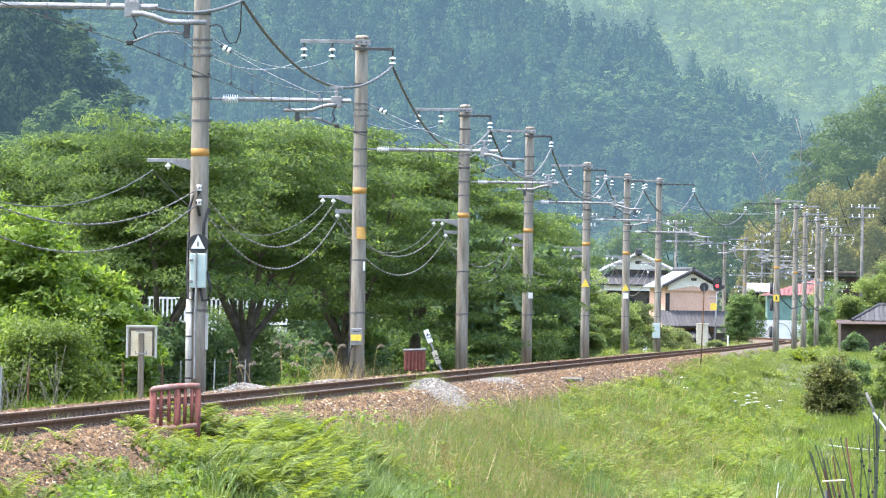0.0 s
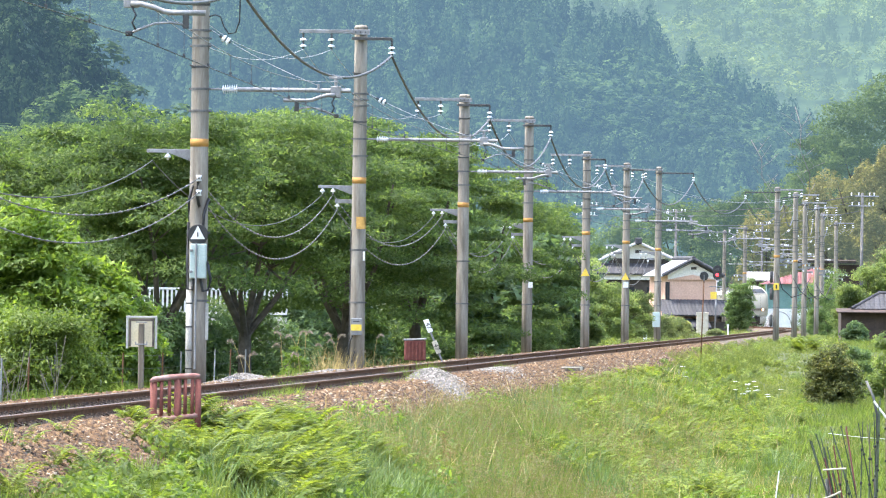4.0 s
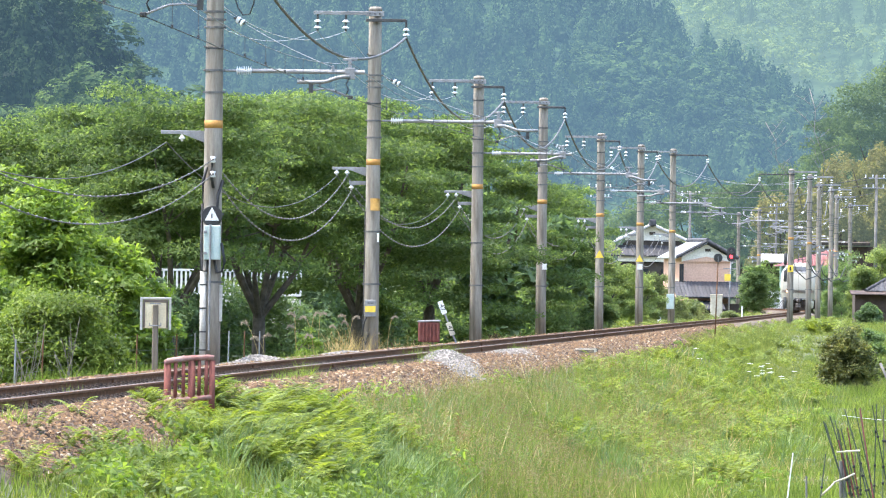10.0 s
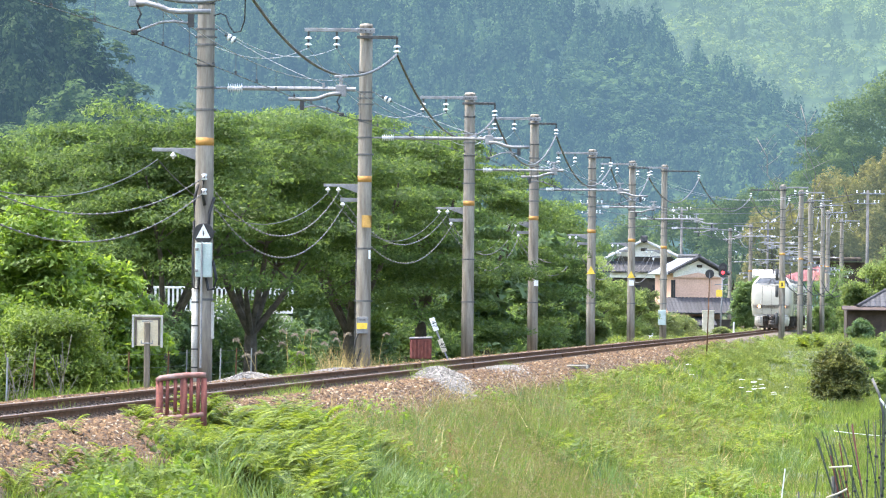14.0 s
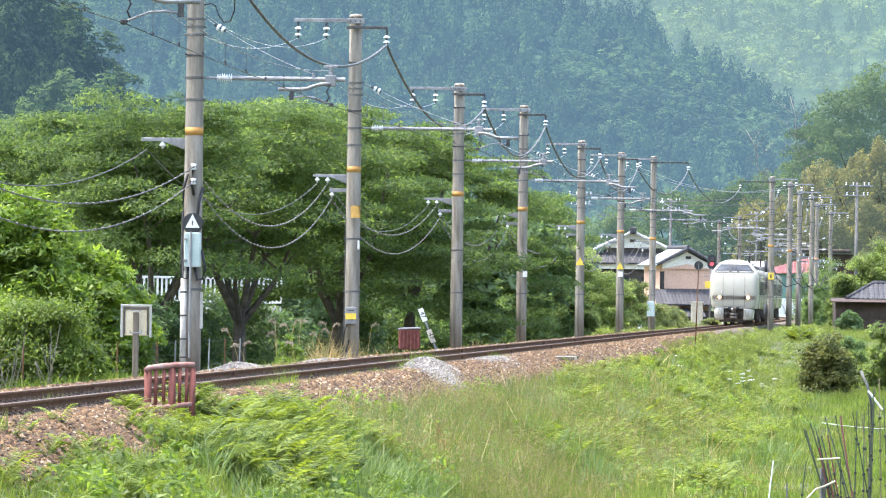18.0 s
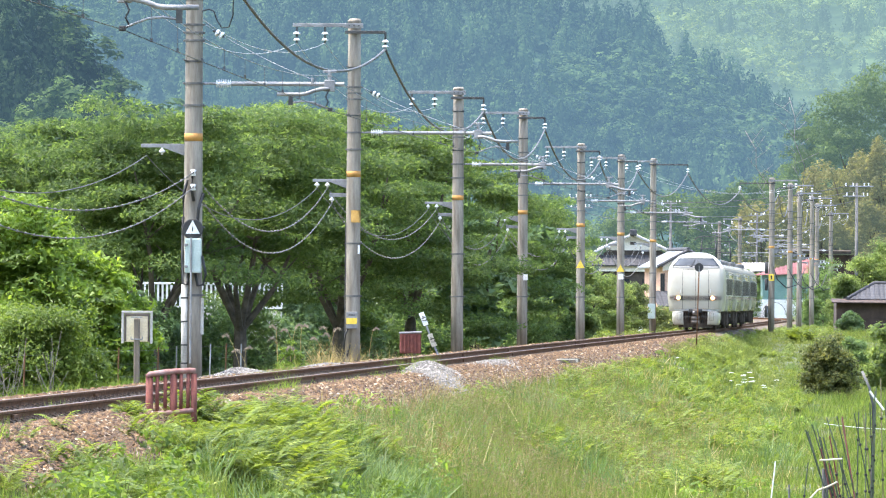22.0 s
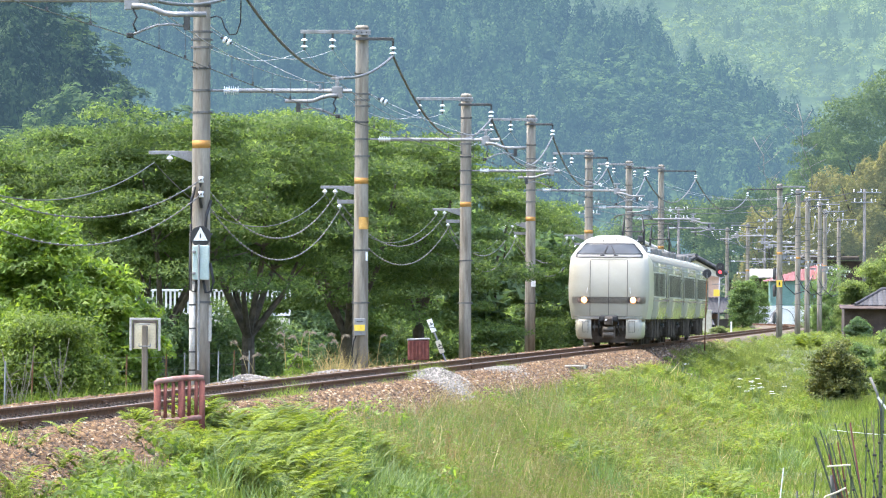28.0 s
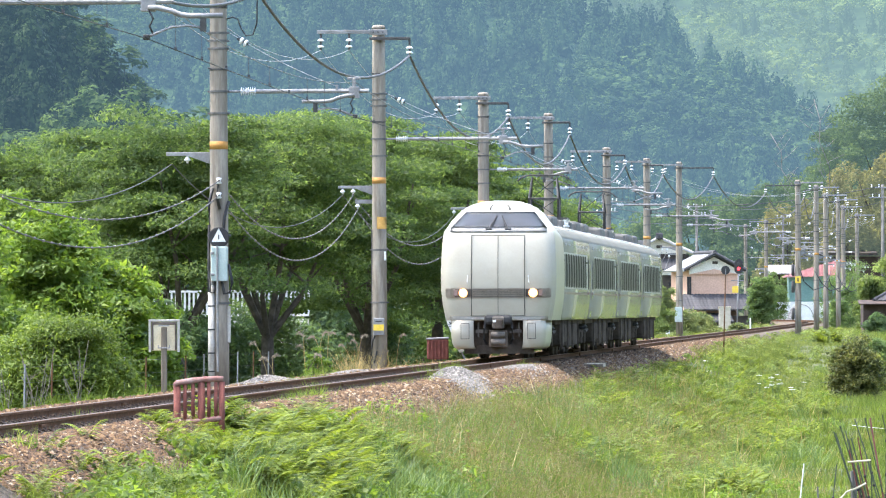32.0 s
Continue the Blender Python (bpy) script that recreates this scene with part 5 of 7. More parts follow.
        part("twig", rod(m_, m_ + Vector((rng_.uniform(-0.8, 0.8), 0, rng_.uniform(0.4, 1.0))), 0.02, 0.01, n=4), PALE_BARK, branch)

# ---- grass, ferns and weeds on the embankment ----
GRASS = leafy("meadow grass", (0.108, 0.148, 0.04), (0.16, 0.20, 0.06), (0.235, 0.265, 0.095), 0.5, 0.2, 0.55)
GRASS_FRESH = leafy("fresh grass", (0.112, 0.168, 0.032), (0.168, 0.238, 0.05), (0.24, 0.31, 0.085), 0.5, 0.25, 0.6)
SEED = leafy("dry seed heads", (0.19, 0.155, 0.08), (0.26, 0.215, 0.125), (0.34, 0.29, 0.19), 0.3, 0.1, 0.8)
FERN = leafy("fern fronds", (0.102, 0.145, 0.022), (0.168, 0.228, 0.038), (0.25, 0.31, 0.068), 0.5, 0.2, 0.9)
REED = leafy("grey-green reed", (0.082, 0.14, 0.045), (0.13, 0.205, 0.07), (0.21, 0.29, 0.12), 0.35, 0.5, 1.0)
STRAW = leafy("dry straw", (0.30, 0.22, 0.10), (0.42, 0.33, 0.17), (0.52, 0.44, 0.26), 0.3, 0.1, 1.0)


def blades(rng, x, y, z, tall, wide, lean=0.35):
    """Leaning tapering blades."""
    k = len(x)
    a = rng.uniform(0, 2 * math.pi, k)
    b = rng.uniform(0, 2 * math.pi, k)
    h = tall * rng.uniform(0.55, 1.25, k)
    w = wide * rng.uniform(0.6, 1.3, k)
    off = h * lean * rng.uniform(0.1, 1.3, k)
    foot = np.stack([x, y, z], 1)
    side = np.stack([np.cos(a), np.sin(a), np.zeros(k)], 1) * w[:, None] / 2
    over = np.stack([np.cos(b), np.sin(b), np.zeros(k)], 1)
    tip = foot + over * off[:, None] + np.stack([np.zeros(k), np.zeros(k), h], 1)
    v = np.stack([foot - side, foot + side, tip], 1).reshape(-1, 3)
    return v, np.arange(3 * k).reshape(-1, 3)


LX = np.vectorize(line_x)
TZ = np.vectorize(track_z)
GZ = np.vectorize(ground_z)


def sown(rng, count, y0, y1, d0, d1, power=1.0):
    """Places on the slope, thinner the farther they lie."""
    y = 1 / rng.uniform(1 / y1, 1 / y0, count)
    d = d0 + (d1 - d0) * rng.random(count) ** power
    x = LX(y) + d
    return x, y, GZ(x, y), d


def patchy(x, y, scale, seed):
    return np.array([noise.noise(Vector((a * scale, b * scale * 0.35, seed))) for a, b in zip(x, y)])


def stuff(name, label, category, v, q, material):
    return tagged(new(name, quick(name, v, q, material)), label, category, kind="stuff")


def grow():
    rng = np.random.default_rng(5)
    # meadow over the whole slope
    x, y, z, d = sown(rng, 180000, 74, 345, 1.62, 11.5)
    keep = (d > 1.95 + 0.35 * patchy(x, y, 0.8, 2.0)) | (rng.random(len(x)) < 0.05)
    keep &= (y > 122) | (rng.random(len(x)) < 0.45)
    x, y, z, d = x[keep], y[keep], z[keep], d[keep]
    n = patchy(x, y, 0.55, 9.0)
    tall = np.where(n > 0, 0.34, 0.24) * np.clip(0.5 + (d - 1.6) * 0.4, 0.5, 1.15) * np.where(d > 7.0, 0.7, 1.0)
    fresh = n + rng.normal(0, 0.18, len(x)) > 0.04
    for sel, name, label, material in ((~fresh, "meadow_grass", "yellowish meadow grass on the embankment slope", GRASS), (fresh, "fresh_grass", "fresh bright grass on the embankment slope", GRASS_FRESH)):
        v, q = blades(rng, x[sel], y[sel], z[sel] - 0.03, tall[sel], (0.014 + y[sel] * 0.00006) * np.where(d[sel] > 7.0, 1.5, 1.0), 0.5)
        stuff(name, label, "grass", v, q, material)
    # far slope and verge
    x, y, z, d = sown(rng, 60000, 320, 640, 1.5, 14, 1.4)
    v, q = blades(rng, x, y, z - 0.03, 0.16 + 0.14 * rng.random(len(x)), 0.03, 0.8)
    stuff("verge_grass", "grass along the far verge and field", "grass", v, q, GRASS)
    # rough field grass beyond the foot of the slope
    x, y, z, d = sown(rng, 34000, 300, 520, 5.5, 17, 0.9)
    n = patchy(x, y, 0.35, 33.0) + rng.normal(0, 0.15, len(x))
    for sel, label, material in ((n > 0, "fresh field grass at the foot of the slope", GRASS_FRESH), (n <= 0, "dull field grass at the foot of the slope", GRASS)):
        v, q = blades(rng, x[sel], y[sel], z[sel] - 0.03, np.where(np.abs(n[sel]) < 0.15, 0.42, 0.28), 0.03, 0.5)
        stuff("field_grass", label, "grass", v, q, material)
    # taller grey-green grass on the far shoulder
    x, y, z, d = sown(rng, 3000, 352, 440, 2.4, 3.6)
    v, q = blades(rng, x, y, z - 0.03, np.full(len(x), 0.5), 0.024, 0.5)
    stuff("verge_grass", "tall grey-green grass on the far shoulder", "grass", v, q, GRASS)
    # left verge
    y = 1 / rng.uniform(1 / 480, 1 / 85, 15000)
    d = -2.9 - 4.2 * rng.random(len(y))
    x = LX(y) + d
    keep = (d < -3.6 + 0.9 * patchy(x, y, 0.9, 4.0)) & (patchy(x, y, 0.6, 14.0) + rng.normal(0, 0.2, len(x)) > -0.05)
    x, y, d = x[keep], y[keep], d[keep]
    v, q = blades(rng, x, y, GZ(x, y) - 0.03, 0.10 + 0.11 * rng.random(len(x)), 0.009 + y * 0.00004, 0.7)
    stuff("verge_grass", "rough green grass behind the track", "grass", v, q, GRASS_FRESH)
    # grass that has taken root in the ballast
    vs = []
    for y, d, k, sp, tall in ((127, 0.86, 70, 0.9, 0.13), (130.5, 0.84, 150, 1.2, 0.17), (133.5, 0.86, 130, 0.9, 0.20), (120, 0.85, 70, 0.6, 0.15), (145, 0.9, 60, 1.2, 0.12), (152, -0.95, 60, 2.0, 0.14), (172, 0.9, 60, 2.0, 0.14), (196, -3.3, 120, 2.5, 0.3), (205, 0.95, 50, 3.0, 0.13), (112, 0.9, 40, 0.6, 0.10), (84, 0.93, 520, 0.5, 0.15)):
        b = rng.normal(y, sp, k)
        a = LX(b) + rng.normal(d, 0.09, k)
        vs.append(blades(rng, a, b, GZ(a, b) + 0.05, np.full(k, tall * 1.3), 0.016, 0.9)[0])
    v = np.concatenate(vs)
    stuff("ballast_grass", "fresh grass tufts rooted in the ballast", "grass", v, np.arange(len(v)).reshape(-1, 3), GRASS_FRESH)
    # taller tufts at the foot of the bush
    y = rng.uniform(112, 172, 3600)
    d = -3.0 - 2.2 * rng.random(len(y))
    x = LX(y) + d
    keep = patchy(x, y, 0.9, 64.0) + rng.normal(0, 0.15, len(x)) > -0.05
    x, y = x[keep], y[keep]
    v, q = blades(rng, x, y, GZ(x, y) - 0.03, 0.2 + 0.22 * rng.random(len(x)), 0.016, 0.6)
    stuff("verge_grass", "long green grass at the foot of the bush", "grass", v, q, GRASS_FRESH)
    # tall grass in seed
    x, y, z, d = sown(rng, 20000, 118, 230, 2.3, 6.2)
    keep = patchy(x, y, 0.45, 21.0) + rng.normal(0, 0.2, len(x)) > -0.06
    x, y, z = x[keep], y[keep], z[keep]
    v, q = blades(rng, x, y, z, np.full(len(x), 0.52), 0.007 + y * 0.00003, 0.3)
    stuff("seeding_grass", "tall thin grass gone to seed on the slope", "grass", v, q, GRASS)
    tips = v.reshape(-1, 3, 3)[:, 2]
    lv, lq = leaves(rng, np.repeat(tips, 3, 0) + rng.normal(0, 1, (len(tips) * 3, 3)) * np.array((0.012, 0.012, 0.06)), np.tile(np.array((0.0, -1, 0)), (len(tips) * 3, 1)), 0.008, 0.6, 4.5)
    stuff("seed_heads", "pale dry grass seed heads", "grass", lv, lq, SEED)


def fern_patch(rng, cx, cy, spread, count, size, vs):
    for k in range(count):
        x, y = cx + rng.normal(0, spread), cy + rng.normal(0, spread * 5)
        z = ground_z(x, y)
        for f in range(8):
            a = rng.uniform(0, 2 * math.pi)
            ln = size * rng.uniform(0.7, 1.3)
            n = 11 if y < 150 else 7
            u = np.linspace(0.12, 1, n)
            rise = ln * (1.25 * u - 0.68 * u * u) * rng.uniform(0.6, 1.25)
            out = ln * rng.uniform(0.4, 0.7) * u ** 1.2
            wide = ln * 0.26 * (1 - u) ** 0.7 + 0.015
            way, side = np.array((math.cos(a), math.sin(a), 0)), np.array((-math.sin(a), math.cos(a), 0))
            spine = np.array((x, y, z)) + out[:, None] * way + np.stack([np.zeros(n), np.zeros(n), rise + 0.05], 1)
            for s in (-1, 1):
                root, tip = spine, spine + s * side * wide[:, None] + way * 0.25 * wide[:, None] + np.array((0, 0, 1)) * rng.uniform(-0.45, 0.25) * wide[:, None]
                t = ln * 0.46 / n
                v = np.stack([root - way * t * 1.2, root + way * t * 1.2, tip], 1)
                vs.append(v.reshape(-1, 3))


def ferns():
    rng = np.random.default_rng(8)
    vs = []
    # a dense bank beside the pipe guard, then drifts across the middle of the slope
    for k in range(640):
        y = 1 / rng.uniform(1 / 123, 1 / 98)
        d = rng.uniform(1.38, 3.3)
        x = line_x(y) + d
        near = y < 107 and d < 2.1
        if noise.noise(Vector((x * 0.9, y * 0.25, 31.0))) > -0.3 and not (y > 110 and d < 1.75):
            fern_patch(rng, x, y, 0.02, 1, rng.uniform(0.2, 0.3) if near else 0.55, vs)
    for k in range(16):
        fern_patch(rng, rng.normal(-3.5, 0.06), rng.normal(103.5, 0.8), 0.02, 1, 0.28, vs)
    for k in range(95):
        y = 1 / rng.uniform(1 / 99, 1 / 79)
        d = rng.uniform(1.3, 3.0)
        x = line_x(y) + d
        if noise.noise(Vector((x * 1.3, y * 0.3, 77.0))) > -0.1 + 0.35 * ease(91, 94, y) * (1 - ease(1.7, 2.1, d)):
            fern_patch(rng, x, y, 0.02, 1, rng.uniform(0.22, 0.42), vs)
    for k in range(2300):
        y = 1 / rng.uniform(1 / 330, 1 / 150)
        d = rng.uniform(2.2, 7.5)
        x = line_x(y) + d
        if noise.noise(Vector((x * 0.5, y * 0.05, 51.0))) > -0.2 and d > 2.2 + 1.6 * (1 - ease(165, 215, y)):
            fern_patch(rng, x, y, 0.02, 1, rng.uniform(0.30, 0.58), vs)
    for y, d, count, size in ((345, 3.2, 26, 0.5), (380, 3.4, 26, 0.5), (415, 3.6, 26, 0.5)):
        fern_patch(rng, line_x(y) + d, y, 0.5, count, size, vs)
    fern_patch(rng, line_x(458) + 4.85, 458, 0.33, 36, 0.95, vs)
    fern_patch(rng, line_x(84) + 0.98, 84.0, 0.1, 9, 0.34, vs)
    v = np.concatenate(vs)
    stuff("ferns", "bright yellow-green ferns on the slope", "ferns", v, np.arange(len(v)).reshape(-1, 3), FERN)
    # reeds
    vs, qs, at = [], [], 0
    for y, d, k, tall in ((178, 2.6, 110, 0.45), (183, 2.9, 60, 0.4), (150, 5.4, 160, 0.6), (163, 5.9, 140, 0.6), (196, 4.4, 120, 0.55), (92, 0.0, 0, 0.3)):
        if k:
            a, b = rng.normal(line_x(y) + d, 0.28, k), rng.normal(y, 1.2, k)
            v, q = blades(rng, a, b, GZ(a, b), np.full(k, tall), 0.028, 0.7)
            vs.append(v)
            qs.append(q + at)
            at += len(v)
    stuff("reeds", "blue-green arching reed clumps", "reeds", np.concatenate(vs), np.concatenate(qs), REED)
    # dry straw by the poles and across the slope
    vs, qs, at = [], [], 0
    for y, d, k, tall, sp in ((206, -3.0, 160, 0.75, 0.5), (209, -3.6, 120, 0.8, 0.4), (214, -2.7, 80, 0.5, 0.4), (188, 4.6, 60, 0.9, 0.4), (160, 2.4, 60, 0.3, 0.5), (118, 4.5, 90, 0.4, 0.6), (250, 3.4, 60, 0.6, 0.6), (240, -3.4, 90, 0.5, 1.0), (280, -3.2, 90, 0.5, 1.0), (161, 7.6, 420, 0.34, 1.3), (172, 7.7, 160, 0.36, 1.2), (197, 8.3, 150, 0.28, 0.8), (231, 9.1, 160, 0.28, 1.0), (214, 8.9, 120, 0.25, 1.2)):
        a, b = rng.normal(line_x(y) + d, sp * 0.5, k), rng.normal(y, sp * 4, k)
        v, q = blades(rng, a, b, GZ(a, b), np.full(k, tall), 0.012, 0.8)
        vs.append(v)
        qs.append(q + at)
        at += len(v)
    stuff("dry_straw", "dry straw-coloured grass stalks", "grass", np.concatenate(vs), np.concatenate(qs), STRAW)


def weeds():
    """Low mounds of broad-leaved weeds that break up the slope."""
    rng = np.random.default_rng(44)
    for name, label, material, count in (("weed_mounds", "low bright weeds on the slope", BRIGHT, 130), ("weed_mounds", "low leafy weeds on the slope", SUNNY_BUSH, 150)):
        cs, ns = [], []
        for k in range(count):
            y = 1 / rng.uniform(1 / 320, 1 / 82)
            d = rng.uniform(1.9, 8.0) if y > 140 else rng.uniform(1.9, 4.2)
            x = line_x(y) + d
            r = rng.uniform(0.14, 0.30) * (1.0 if k % 4 else 1.7)
            p, o = blob_points(rng, 110, (r, r * 1.6, r * rng.uniform(0.6, 1.3)), 0.6)
            p[:, 2] = np.abs(p[:, 2])
            cs.append(p + np.array((x, y, ground_z(x, y) + 0.05)))
            o[:, 2] = np.abs(o[:, 2]) + 0.4
            ns.append(o)
        v, f = leaves(rng, np.concatenate(cs), np.concatenate(ns), 0.05, 0.6, 1.7)
        stuff(name, label, "weeds", v, f, material)


def far_verge():
    """Tall weeds and fern clumps that crowd the ballast where the line runs away."""
    rng = np.random.default_rng(61)
    for name, label, material, count, leaf in (("verge_weeds", "grey-green weeds crowding the far ballast", GRASS, 200, 0.045), ("verge_weeds", "dark green shrubby weeds beside the far poles", ROADSIDE, 90, 0.05), ("verge_ferns", "bright fern clumps on the far verge", FERN, 60, 0.045)):
        cs, ns = [], []
        for k in range(count):
            y = 1 / rng.uniform(1 / 640, 1 / 345)
            d = rng.uniform(1.35, 2.6) if k % 2 else rng.uniform(2.2, 7.0)
            x = line_x(y) + d
            r = rng.uniform(0.2, 0.42) * (1.0 if d > 2.4 else 0.75)
            p, o = blob_points(rng, 90, (r, r * 3.0, r * rng.uniform(0.7, 1.3)), 0.5)
            p[:, 2] = np.abs(p[:, 2])
            cs.append(p + np.array((x, y, ground_z(x, y))))
            o[:, 2] = np.abs(o[:, 2]) + 0.3
            ns.append(o)
        for k in range(count):
            y = 1 / rng.uniform(1 / 690, 1 / 390)
            x = line_x(y) - rng.uniform(1.9, 6.0)
            r = rng.uniform(0.2, 0.45)
            p, o = blob_points(rng, 80, (r, r * 3.0, r * rng.uniform(0.9, 1.7)), 0.5)
            p[:, 2] = np.abs(p[:, 2])
            cs.append(p + np.array((x, y, ground_z(x, y))))
            o[:, 2] = np.abs(o[:, 2]) + 0.3
            ns.append(o)
        v, f = leaves(rng, np.concatenate(cs), np.concatenate(ns), leaf, 0.6, 2.2)
        stuff(name, label, "weeds", v, f, material)


def tufts():
    """Arching dark grass tufts and thin dead stalks over the slope."""
    rng = np.random.default_rng(71)
    vs, ss = [], []
    for k in range(170):
        y = 1 / rng.uniform(1 / 330, 1 / 95)
        d = rng.uniform(2.3, 8.5) if y > 150 else rng.uniform(2.3, 4.5)
        n_, r = 46, rng.uniform(0.06, 0.16)
        a, b = rng.normal(line_x(y) + d, r, n_), rng.normal(y, r * 3, n_)
        vs.append(blades(rng, a, b, GZ(a, b), np.full(n_, rng.uniform(0.35, 0.6)), 0.02, 0.9)[0])
    for k in range(1300):
        y = 1 / rng.uniform(1 / 300, 1 / 122)
        d = rng.uniform(2.0, 7.5) if y > 130 else rng.uniform(2.0, 4.0)
        a, b = np.array([line_x(y) + d]), np.array([y])
        ss.append(blades(rng, a, b, GZ(a, b), np.array([rng.uniform(0.4, 0.75)]), 0.012 + y * 0.00005, 0.7)[0])
    for name, label, w, material in (("grass_tufts", "arching dark green grass tufts", vs, REED), ("dead_stalks", "thin bleached dead stalks standing in the grass", ss, STRAW)):
        v = np.concatenate(w)
        stuff(name, label, "grass", v, np.arange(len(v)).reshape(-1, 3), material)


grow()
ferns()
weeds()
far_verge()
tufts()


# ---- lineside things ----
def seat(d, y):
    p = on_line(d, y)
    return p, ground_z(p.x, p.y)


def sign_text(body, size, m, material, parent):
    cu = bpy.data.curves.new("lettering", "FONT")
    cu.body, cu.size, cu.extrude, cu.align_x, cu.align_y = body, size, 0.002, "CENTER", "CENTER"
    me_ob = new("lettering", cu)
    me = bpy.data.meshes.new_from_object(me_ob.evaluated_get(bpy.context.evaluated_depsgraph_get()))
    bpy.data.objects.remove(me_ob)
    me.materials.clear()
    me.materials.append(material)
    ob = new("lettering", me)
    ob.parent = parent
    ob.matrix_basis = m
    return ob


# equipment on the first pole
p1 = pole_things[2]
part("equipment_box", box(0.31, 0.20, 0.66, (0.03, -0.30, 2.155), bevel=0.02), BOX_PAINT, p1, "pale green-grey steel equipment box")
ebox = p1.children[-1]
for z in (2.36, 1.95):
    part("latch", box(0.07, 0.04, 0.05, (-0.10, -0.41, z), bevel=0.01), STEEL, ebox)
part("conduit", rod((0.0, -0.42, 0.1), (0.0, -0.42, 2.5), 0.02), STEEL, p1, "thin steel conduit")
part("conduit", rod((-0.14, -0.16, -0.5), (-0.14, -0.16, 1.82), 0.062, n=12), CONCRETE_FLAT, p1, "pale cable pipe with straps", True)
for z in (0.1, 0.45, 0.9, 1.35):
    part("strap", add_lathe(bmesh.new(), [(0.064, -0.015), (0.069, -0.013), (0.069, 0.013), (0.064, 0.015)], (-0.14, -0.16, z), n=12), DARK_STEEL, p1)
part("cable_duct", box(0.06, 0.06, 0.7, (0.19, -0.06, 1.0), bevel=0.01), CONCRETE_FLAT, p1, "narrow pale cable duct")
for pts in ([(-0.10, -0.20, 3.6), (-0.17, -0.22, 3.3), (-0.16, -0.22, 2.6)], [(0.20, -0.1, 3.35), (0.12, -0.2, 3.05), (0.09, -0.22, 2.5)], [(0.20, -0.25, 2.15), (0.27, -0.25, 1.8), (0.22, -0.25, 1.6), (0.12, -0.25, 1.58), (0.07, -0.25, 1.82)],
            [(-0.05, -0.25, 1.83), (-0.08, -0.25, 1.6), (-0.17, -0.25, 1.62), (-0.18, -0.22, 2.1), (-0.17, -0.22, 2.9)], [(0.16, -0.1, 6.83), (0.28, -0.1, 6.87), (0.38, -0.1, 6.83), (0.45, -0.1, 6.64), (0.54, -0.1, 6.51), (0.67, -0.1, 6.53), (0.75, -0.15, 6.75), (0.76, -0.2, 7.12), (0.77, -0.2, 7.32)], [(0.0, -0.2, 3.7), (-0.02, -0.24, 3.45), (0.03, -0.2, 3.2)]):
    part("cable", add_tube(bmesh.new(), pts, 0.03 if pts[0][2] < 5 else 0.014, 6), BLACK, p1, "black looping cable", True)
disc = part("warning_disc", add_lathe(bmesh.new(), [(0.19, -0.012), (0.20, 0.0), (0.19, 0.012)], (0.02, -0.30, 2.66), Euler((math.pi / 2, 0, 0)).to_matrix(), 24), BLACK, p1, "black disc with a white triangle")


def add_triangle(at, w, h, material, name, parent, label="", t=0.012):
    bm = bmesh.new()
    x, y, z = at
    v = [bm.verts.new(q) for q in ((x - w / 2, y, z), (x + w / 2, y, z), (x, y, z + h), (x - w / 2, y + t, z), (x + w / 2, y + t, z), (x, y + t, z + h))]
    for f in ((0, 1, 2), (5, 4, 3), (0, 3, 4, 1), (1, 4, 5, 2), (2, 5, 3, 0)):
        bm.faces.new([v[k] for k in f])
    return part(name, bm, material, parent, label)


tri = add_triangle((0.02, -0.335, 2.575), 0.27, 0.26, WHITE_PAINT, "triangle", disc, "white triangle")
part("mark", box(0.022, 0.01, 0.09, (0.02, -0.343, 2.665)), BLACK, tri)
# second pole: box and plates
p2 = pole_things[3]
b2 = part("switch_box", box(0.28, 0.16, 0.42, (0.0, -0.27, 0.80), bevel=0.015), STEEL, p2, "grey switch box with a yellow label")
part("label_plate", box(0.26, 0.01, 0.15, (0.0, -0.357, 0.78)), YELLOW, b2, "yellow label")
part("mark", box(0.16, 0.008, 0.02, (0.0, -0.357, 0.93)), BLACK, b2)
part("cable", add_tube(bmesh.new(), [(-0.1, -0.25, 0.58), (-0.16, -0.24, 0.45), (-0.20, -0.22, 0.1), (-0.12, -0.2, -0.1), (-0.05, -0.2, 0.2)], 0.025, 6), BLACK, p2, "", True)
bm = bmesh.new()
arc = [[bm.verts.new((0.188 * math.cos(a), 0.188 * math.sin(a), z)) for a in [math.radians(-105 + 11 * k) for k in range(10)]] for z in (3.22, 3.52)]
for k in range(9):
    bm.faces.new((arc[0][k], arc[0][k + 1], arc[1][k + 1], arc[1][k]))
bmesh.ops.solidify(bm, geom=bm.faces[:], thickness=-0.004)
bmesh.ops.recalc_face_normals(bm, faces=bm.faces)
part("band_plate", bm, OCHRE, p2, "faded ochre painted patch", True)
part("label_plate", box(0.05, 0.02, 0.22, (0.15, -0.15, 2.55), bevel=0.004), WHITE_PAINT, p2, "white number plate")
part("cable", rod((-0.19, -0.05, -0.2), (-0.18, -0.05, 3.2), 0.018), DARK_STEEL, p2)
part("label_plate", box(0.16, 0.02, 0.22, (0.12, -0.18, 2.1), bevel=0.004), WHITE_PAINT, pole_things[5], "white number plate")
for i, w in ((6, 0.36), (7, 0.36)):
    add_triangle((0.0, -0.22, 2.62), w, 0.34, YELLOW, "warning_triangle", pole_things[i], "yellow warning triangle")
part("label_plate", box(0.24, 0.02, 0.26, (0.02, -0.2, 2.38), bevel=0.004), WHITE_PAINT, pole_things[7], "white number plate")
